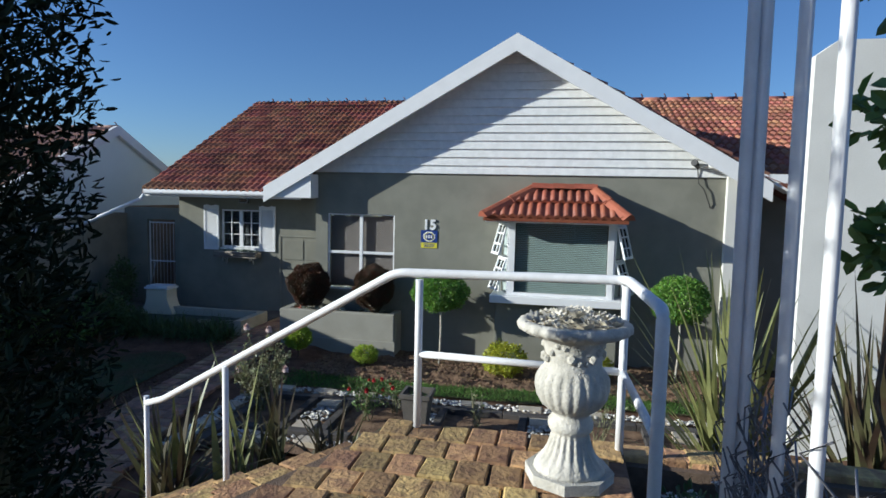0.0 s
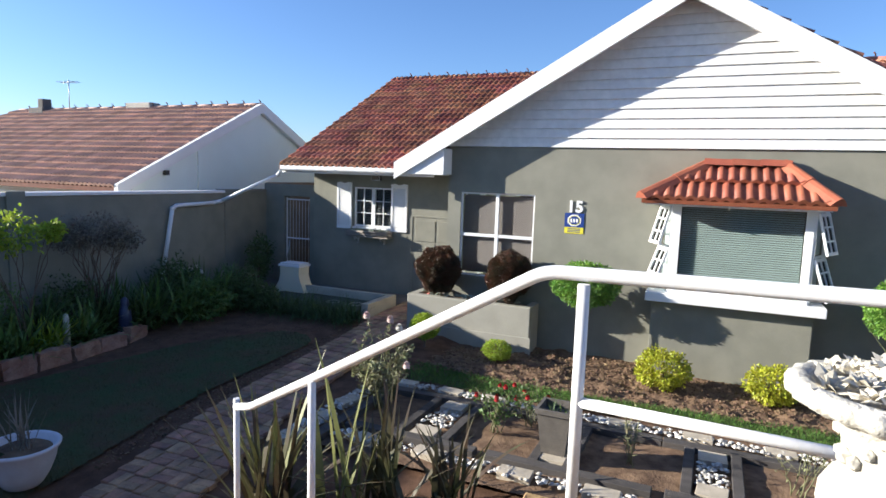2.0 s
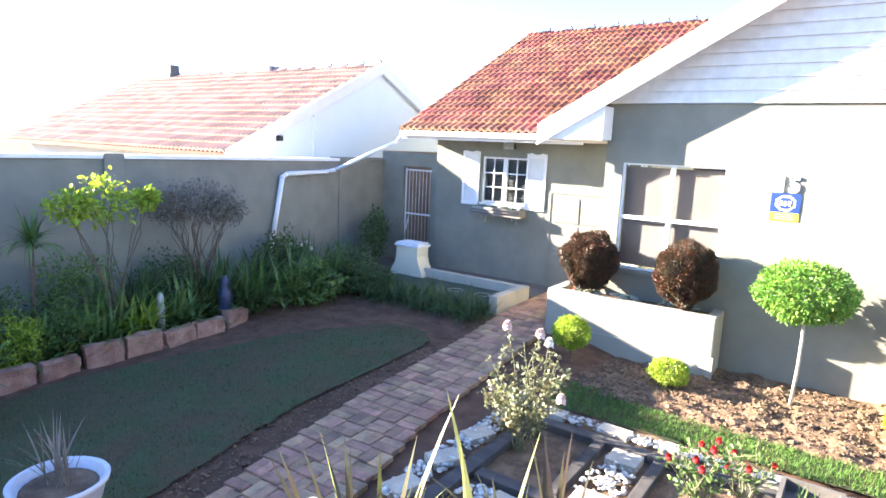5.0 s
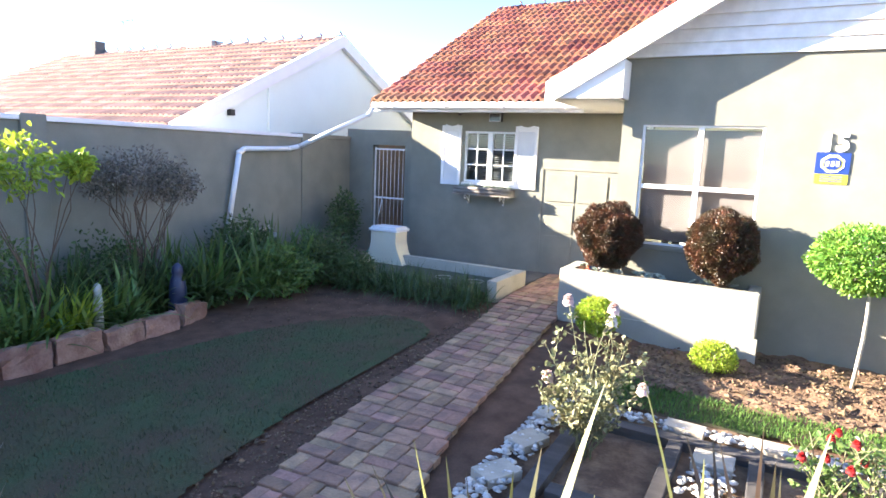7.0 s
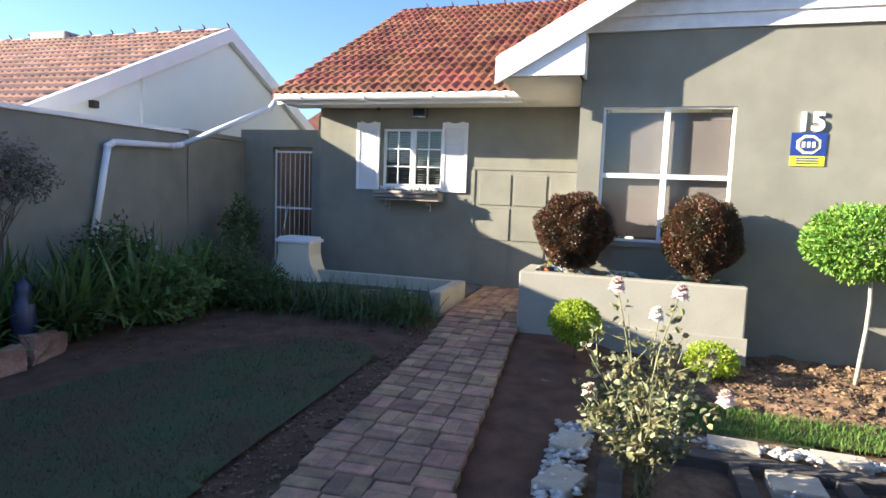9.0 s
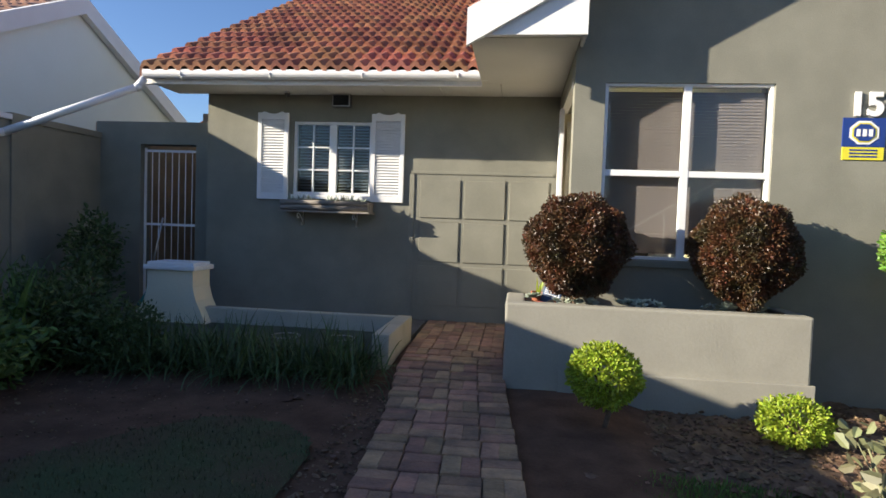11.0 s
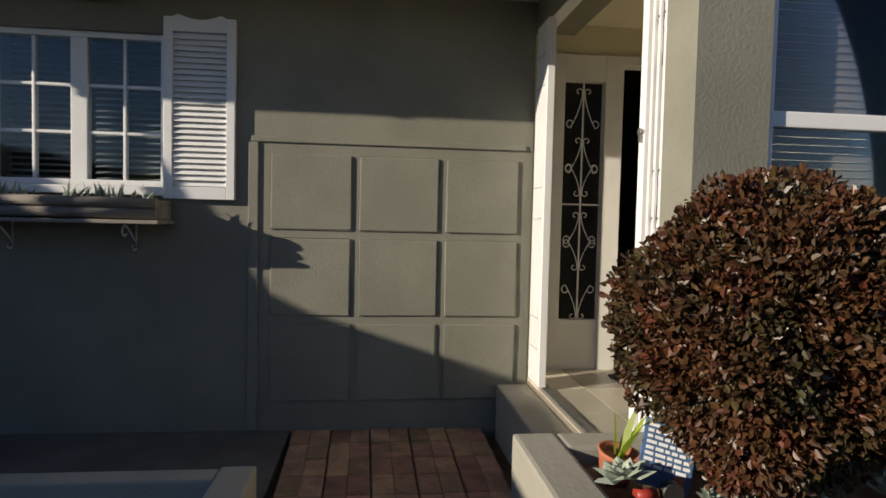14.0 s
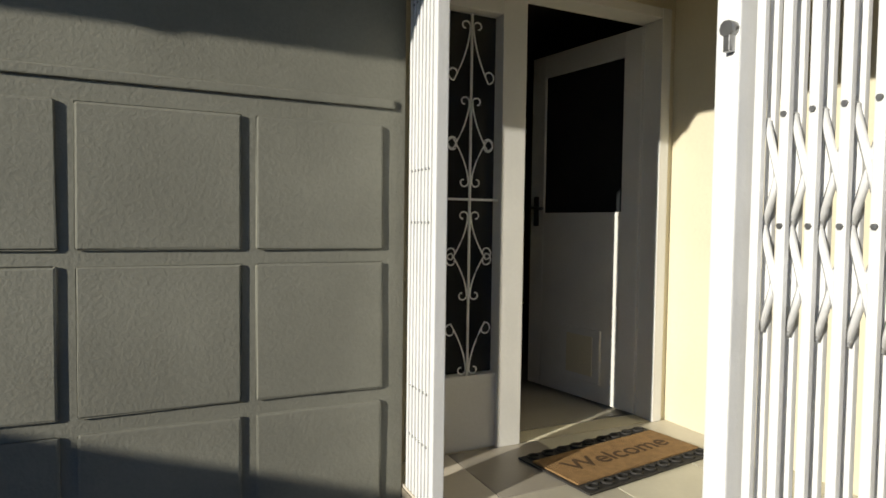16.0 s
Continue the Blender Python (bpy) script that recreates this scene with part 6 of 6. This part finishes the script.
flax(-3.0, 4.12, -0.28, 1.22, 50, 61, LEAF_FLAX, "New Zealand flax with long dark green sword leaves", 0.85, 0.055)
flax(-2.35, 4.75, -0.25, 1.15, 40, 62, LEAF_FLAX, "New Zealand flax with long dark green sword leaves", 0.9, 0.05)
flax(-1.9, 5.1, -0.25, 0.9, 35, 64, LEAF_FLAX, "New Zealand flax with long dark green sword leaves", 0.9, 0.045)
flax(-2.45, 4.30, -0.28, 1.50, 9, 66, LEAF_FLAX_PALE, "few tall yellowish flax leaves standing upright", 0.30, 0.075)
flax(-3.22, 4.32, -0.28, 1.35, 14, 67, LEAF_FLAX_PALE, "few tall yellowish flax leaves standing upright", 0.45, 0.055)
flax(2.05, 5.30, -0.25, 2.45, 95, 63, LEAF_FLAX_PALE, "large variegated flax with pale yellow-edged sword leaves", 0.75, 0.07)
flax(2.75, 4.3, 0.2, 1.9, 70, 65, LEAF_FLAX, "New Zealand flax with long dark green sword leaves", 0.6, 0.06)

# ---- bed along the boundary wall ----
b, _ = soft_patch([(-9.94, 1.0), (-8.52, 1.0), (-8.52, 4.0), (-8.44, 5.2), (-8.36, 6.2), (-8.38, 7.1), (-8.45, 7.6), (-7.9, 8.3), (-6.9, 8.8), (-5.8, 9.2), (-5.75, 10.6), (-8.3, 10.6), (-8.5, 12.2), (-9.94, 12.2)], -0.072, 0.03, 0.05, 19.0, True)
structure("shrub_bed", b, GROUND, "dark planted bed along the boundary wall", "soil")
jr = random.Random(71)
edge = [(-8.48, 2.6), (-8.46, 4.0), (-8.41, 5.2), (-8.36, 6.0), (-8.33, 6.6), (-8.36, 7.1), (-8.52, 7.6)]
STONES = []
s, seg = 0.0, 0
for k in range(11):
    d = 0.47 * k + jr.uniform(-0.02, 0.02)
    acc = 0
    for (ax, ay), (bx, by) in zip(edge, edge[1:]):
        l = math.hypot(bx - ax, by - ay)
        if acc + l >= d:
            u = (d - acc) / l
            x, y, ang = ax + (bx - ax) * u, ay + (by - ay) * u, math.degrees(math.atan2(by - ay, bx - ax))
            break
        acc += l
    else:
        break
    b = boxed(-0.225 * jr.uniform(0.85, 1.0), -0.07, -0.1, 0.225 * jr.uniform(0.85, 1.0), 0.07, jr.uniform(0.13, 0.21))
    bmesh.ops.subdivide_edges(b, edges=b.edges[:], cuts=3, use_grid_fill=True)
    for v in b.verts:
        v.co += Vector((jr.uniform(-0.012, 0.012), jr.uniform(-0.016, 0.016), jr.uniform(-0.016, 0.012)))
    ob = single("edging_stone", b, STONE_RED, "rough reddish sandstone block set on edge along the bed", "stone", "edging stones of the shrub bed")
    ob.matrix_basis = Matrix.Translation((x, y, ground_z(y))) @ pose(0, 0, 0, jr.uniform(-14, 8), jr.uniform(-7, 7), ang + jr.uniform(-8, 8))


def clump(x, y, z, length, n, seed, mat, width, spread=0.9):
    jr = random.Random(seed)
    t = thing("strap_leaf_clump", "arching green strap-leaved clump in the shaded bed", "plant", Matrix.Translation((x, y, z)), "strap-leaved plants of the bed")
    roots = [(jr.gauss(0, 0.09), jr.gauss(0, 0.09), 0) for _ in range(n)]
    part("foliage", blade_mesh("foliage", mat, jr, roots, length, width, spread, 5, 0.9), None, t)


for k, (x, y, l) in enumerate(((-8.75, 4.2, 0.55), (-8.8, 4.9, 0.5), (-8.72, 5.6, 0.6), (-8.75, 6.1, 0.55), (-8.8, 6.65, 0.6), (-9.0, 5.2, 0.6), (-9.0, 7.2, 0.7), (-8.8, 7.9, 0.75), (-8.5, 8.4, 0.7), (-9.2, 8.4, 0.7), (-9.1, 9.4, 0.7), (-9.3, 10.3, 0.6), (-8.6, 3.4, 0.6), (-8.4, 9.2, 0.6), (-9.0, 6.0, 0.8), (-8.65, 7.75, 0.6), (-8.9, 7.5, 0.7), (-9.5, 4.6, 0.8), (-9.3, 6.4, 0.7), (-9.4, 7.8, 0.7), (-8.9, 8.9, 0.7))):
    clump(x, y, ground_z(y) - 0.02, l * 1.3, 85, 100 + k, LEAF_MID if k % 3 else LEAF_LIME if k == 3 else LEAF_DARK, 0.055)
for k in range(18):
    x = -8.1 + 0.28 * (k % 9)
    y = 9.85 - 0.30 * (k // 9) + 0.10 * math.sin(k * 2.1)
    clump(x, y, ground_z(y) - 0.02, 0.42, 140, 130 + k, LEAF_DARK, 0.014, 1.3)
for k, (x, y, r, h, mat, lf) in enumerate(((-9.2, 4.4, 0.55, 0.5, LEAF_DARK, 0.06), (-9.35, 5.6, 0.5, 0.55, LEAF_MID, 0.06), (-8.45, 8.75, 0.50, 0.30, LEAF_MID, 0.085), (-9.3, 8.9, 0.5, 0.45, LEAF_DARK, 0.07), (-8.3, 9.5, 0.4, 0.35, LEAF_DARK, 0.06), (-9.3, 3.2, 0.6, 0.5, LEAF_DARK, 0.06), (-8.85, 4.7, 0.32, 0.3, LEAF_LIME, 0.05), (-7.8, 9.6, 0.35, 0.22, LEAF_DARK, 0.05), (-8.8, 5.25, 0.3, 0.28, LEAF_MID, 0.05), (-9.35, 6.9, 0.5, 0.45, LEAF_DARK, 0.06), (-9.2, 2.0, 0.7, 0.7, LEAF_DARK, 0.06))):
    bush("garden_shrub", "loose leafy green shrub in the shaded bed", "shrub", (x, y, ground_z(y) + h * 0.85), (r, r, h * 1.25), 2800, mat, lf * 0.9, (x, y, ground_z(y) - 0.02), 200 + k, group="shrubs along the boundary wall", shell=0.3, rough=0.3)


def small_tree(name, label, x, y, z, crowns, leaf_mat, leaf, n, seed, bark, forks):
    """A thin tree: a forked stem and a few ragged crowns."""
    jr = random.Random(seed)
    t = thing(name, label, "tree", Matrix.Translation((x, y, z)))
    places = []
    for c, r in crowns:
        c = Vector(c)
        for q in range(forks):
            e = c + Vector((jr.gauss(0, r[0] * 0.45), jr.gauss(0, r[1] * 0.45), jr.gauss(0, r[2] * 0.3)))
            part("limb", tubed([(jr.uniform(-0.03, 0.03), jr.uniform(-0.03, 0.03), 0), Vector((c.x * 0.3 + jr.gauss(0, 0.05), c.y * 0.3 + jr.gauss(0, 0.05), c.z * 0.45)), Vector((c.x * 0.75 + jr.gauss(0, 0.06), c.y * 0.75 + jr.gauss(0, 0.06), c.z * 0.75)), e], 0.009, 6, 0.4), bark, t)
        places += blob_places(jr, c, r, n, 0.25, 0.3, seed)
    part("crown", leaf_mesh("crown", leaf_mat, jr, places, leaf, 0.55), None, t)


small_tree("young_tree", "thin young tree with lime-green tufts of leaves on bare stems", -8.85, 5.85, -0.2, [((0.0, -0.10, 1.82), (0.30, 0.34, 0.32)), ((0.05, 0.40, 1.80), (0.14, 0.14, 0.13)), ((0, -0.5, 1.75), (0.2, 0.25, 0.2))], LEAF_LIME, 0.075, 420, 91, BARK, 3)
small_tree("grey_shrub", "dry grey-leaved shrub with a flat crown and bare stems", -9.2, 7.25, -0.16, [((0.0, 0.0, 1.70), (0.35, 0.60, 0.27)), ((0.0, 0.42, 1.52), (0.3, 0.38, 0.24)), ((0.0, -0.42, 1.58), (0.3, 0.33, 0.22))], LEAF_GREY, 0.045, 1500, 92, BARK, 9)
bush("dark_shrub", "dark upright shrub beside the gateway", "shrub", (-9.35, 11.35, 0.72), (0.28, 0.28, 0.42), 900, LEAF_DARK, 0.07, (-9.35, 11.35, 0.03), 95, shell=0.3, rough=0.35)
bush("dark_shrub", "dark upright shrub beside the gateway", "shrub", (-9.1, 11.0, 0.45), (0.25, 0.25, 0.35), 700, LEAF_DARK, 0.06, (-9.1, 11.0, 0.03), 96, shell=0.3, rough=0.35)

cord = thing("cordyline", "small cabbage palm with arching sword leaves by the wall", "plant", Matrix.Translation((-9.4, 5.10, -0.24)))
jr = random.Random(93)
part("trunk", tubed([(0, 0, -0.03), (0.02, 0.01, 0.6), (0.0, 0.03, 1.30)], 0.035, 8, 0.8), BARK, cord)
part("foliage", blade_mesh("foliage", LEAF_MID, jr, [(jr.gauss(0, 0.02), 0.03 + jr.gauss(0, 0.02), 1.28 + jr.uniform(-0.06, 0.05)) for _ in range(70)], 0.55, 0.035, 1.5, 5, 0.7), None, cord)
hy = thing("flowering_shrub", "pale-flowered hydrangea under the downpipe", "shrub", Matrix.Translation((-9.55, 9.40, -0.07)))
part("foliage", leaf_mesh("foliage", LEAF_DARK, jr, blob_places(jr, (0, 0, 0.36), (0.30, 0.36, 0.30), 700, 0.3), 0.07), None, hy)
for k in range(9):
    v, f = rosette(PETAL_WHITE, jr, 0.075, 34, 0.5, 2.0, -0.5)
    ob = part("bloom", mesh_from("bloom", v, f, PETAL_WHITE), None, hy)
    ob.location = (0.10 + jr.uniform(-0.1, 0.12), jr.uniform(-0.24, 0.24), 0.62 + jr.uniform(-0.06, 0.08))

gn = single("garden_figure", lathe([(0.11, -0.20), (0.11, -0.02), (0.10, 0.0), (0.105, 0.02), (0.10, 0.16), (0.085, 0.27), (0.06, 0.32), (0.068, 0.36), (0.06, 0.42), (0.03, 0.46), (0.003, 0.475)], 20), BLUE_CERAMIC, "dark blue glazed garden figure beside the edging stones", "ornament")
gn.location = (-8.70, 7.32, -0.02)
gp = single("garden_figure", lathe([(0.05, -0.24), (0.05, 0.0), (0.055, 0.1), (0.04, 0.2), (0.045, 0.25), (0.03, 0.31), (0.003, 0.33)], 16), CONCRETE, "small pale stone garden figure among the plants", "ornament")
gp.location = (-8.78, 6.38, 0.02)
rake = thing("garden_rake", "teal plastic leaf rake leaning by the pedestal", "rake", Matrix.Translation((-8.85, 11.5, 0.02)) @ pose(0, 0, 0, 10, 12, 20))
part("handle", tubed([(0, 0, 0.2), (0, 0.05, 1.1)], 0.012, 8), STEEL, rake)
for k in range(7):
    part("tine", tubed([(0, 0, 0.25), (0.03 * (k - 3), 0, 0.0)], 0.008, 5), TEAL, rake)

# white pot and potted plant on the lawn's edge
wp = thing("plant_pot", "round white ceramic pot with a thin spiky plant", "pot", Matrix.Translation((-5.50, 3.74, -0.31)) @ Matrix.Scale(1.08, 4))
part("pot", lathe([(0.13, 0.0), (0.15, 0.02), (0.20, 0.10), (0.245, 0.22), (0.262, 0.31), (0.285, 0.325), (0.29, 0.35), (0.275, 0.36), (0.25, 0.345), (0.245, 0.30), (0.01, 0.30)], 40), POT_WHITE, wp)
part("soil", lathe([(0.24, 0.29), (0.2, 0.315), (0.01, 0.32)], 20), SOIL, wp)
jr = random.Random(75)
part("foliage", blade_mesh("foliage", LEAF_GREY, jr, [(jr.gauss(0, 0.04), jr.gauss(0, 0.04), 0.31) for _ in range(32)], 0.48, 0.014, 0.6, 5, 0.5), None, wp)
sp = thing("plant_pot", "weathered stone pot with a spreading green yucca", "pot", Matrix.Translation((-7.85, 3.90, -0.31)))
part("pot", lathe([(0.16, 0.0), (0.17, 0.05), (0.20, 0.30), (0.22, 0.33), (0.22, 0.38), (0.18, 0.38), (0.17, 0.34), (0.01, 0.34)], 28), CONCRETE, sp)
part("foliage", blade_mesh("foliage", LEAF_MID, jr, [(jr.gauss(0, 0.05), jr.gauss(0, 0.05), 0.36) for _ in range(60)], 0.62, 0.04, 1.1, 5, 0.6), None, sp)

# ---- tall conifer and near shrubs ----
jr = random.Random(83)
con = thing("conifer", "tall dense dark green conifer beside the stairs", "tree", Matrix.Translation((-1.73, 0.39, -0.3)))
part("trunk", tubed([(0, 0, 0), (0.05, 0, 2.5), (0, 0.03, 5.0)], 0.14, 10, 0.4), BARK, con)
def girth(a, z):
    return 0.95 * min(1.0, (7.0 - z) / 2.4) * (1 - 0.34 * max(0.0, math.cos(a - radians(132)))) * (1 + 0.10 * noise.noise(Vector((math.cos(a) * 2, math.sin(a) * 2, z * 1.5))))
# solid core added in near-black leaf colour for the dark between needles
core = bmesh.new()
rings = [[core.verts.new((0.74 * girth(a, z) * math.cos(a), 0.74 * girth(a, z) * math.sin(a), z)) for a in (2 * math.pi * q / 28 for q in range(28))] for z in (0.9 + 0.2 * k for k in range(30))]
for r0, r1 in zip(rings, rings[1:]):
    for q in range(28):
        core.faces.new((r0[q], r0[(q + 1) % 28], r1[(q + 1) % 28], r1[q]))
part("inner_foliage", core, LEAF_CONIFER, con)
places = []
for k in range(110000):
    z, a = jr.uniform(0.9, 6.6), jr.uniform(0, 6.28)
    r = girth(a, z) * (0.74 + 0.27 * jr.random()) * (1 + 0.07 * noise.noise(Vector((math.cos(a) * 9, math.sin(a) * 9, z * 7))))
    places.append((Vector((r * math.cos(a), r * math.sin(a), z)), Vector((math.cos(a), math.sin(a), 0.6)).normalized()))
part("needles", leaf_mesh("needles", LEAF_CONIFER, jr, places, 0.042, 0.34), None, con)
small_tree("laurel_branch", "leafy laurel shrub that leans over the fence", 1.35, 0.75, 1.1, [((-0.27, 0.05, 2.12), (0.10, 0.15, 0.12)), ((-0.27, 0.05, 1.78), (0.09, 0.14, 0.09)), ((-0.27, 0.05, 1.52), (0.08, 0.12, 0.08)), ((0.10, 0.0, 1.65), (0.28, 0.3, 0.55))], LEAF_MID, 0.052, 150, 97, BARK, 3)
jr = random.Random(98)
wf = thing("flowering_shrub", "low white-flowering shrub beside the terrace rail", "shrub", Matrix.Translation((1.08, 2.2, 1.1)))
part("foliage", leaf_mesh("foliage", LEAF_DARK, jr, blob_places(jr, (0, 0, 0.10), (0.26, 0.22, 0.14), 500, 0.3), 0.05), None, wf)
for k in range(26):
    a, d = jr.uniform(0, 6.28), 0.24 * math.sqrt(jr.random())
    v, f = rosette(PETAL_WHITE, jr, 0.035, 10)
    ob = part("bloom", mesh_from("bloom", v, f, PETAL_WHITE), None, wf)
    ob.location = (d * math.cos(a), d * math.sin(a), 0.20 + jr.uniform(-0.04, 0.05))

# ---- roof tiles ----
lay_tiles(roof_main, TILE_ROOF, -8.82, -2.6, EAVE_Y - 0.03, EAVE_Z, PITCH, 18, lambda x, y, z: z > APEX_Z - abs(x - APEX_X) * GS - 0.15 or y > 17, 300, TILE_ISLE)
lay_tiles(roof_east, TILE_ROOF, 0.8, 6.6, 10.57, 3.13, 0.378, 19, lambda x, y, z: True, 0, TILE_ISLE)
for a, c, z, parent in ((-8.82, -1.0, EAVE_Z + 5.1 * PITCH, roof_main), (0.6, 6.6, 5.37, roof_east)):
    k = 0
    while a + 0.58 * k < c:
        x = a + 0.58 * k
        part("ridge_tile", tubed([(x, 16.5, z - 0.02), (x + 0.60, 16.5, z - 0.01)], 0.085, 10), TILE, parent)
        part("ridge_clip", tubed([(x + 0.57, 16.5, z + 0.05), (x + 0.57, 16.47, z + 0.11), (x + 0.53, 16.45, z + 0.15)], 0.016, 6), ROOF_DARK, parent)
        k += 1
structure("trim_verge_wing", prism(bmesh.new(), [(EAVE_Y, EAVE_Z - 0.12), (16.5, EAVE_Z + 5.1 * PITCH - 0.12), (16.5, EAVE_Z + 5.1 * PITCH + 0.03), (EAVE_Y, EAVE_Z + 0.03)], "x", -8.86, -8.822), ROOF_DARK, "dark verge of the wing roof", "trim")
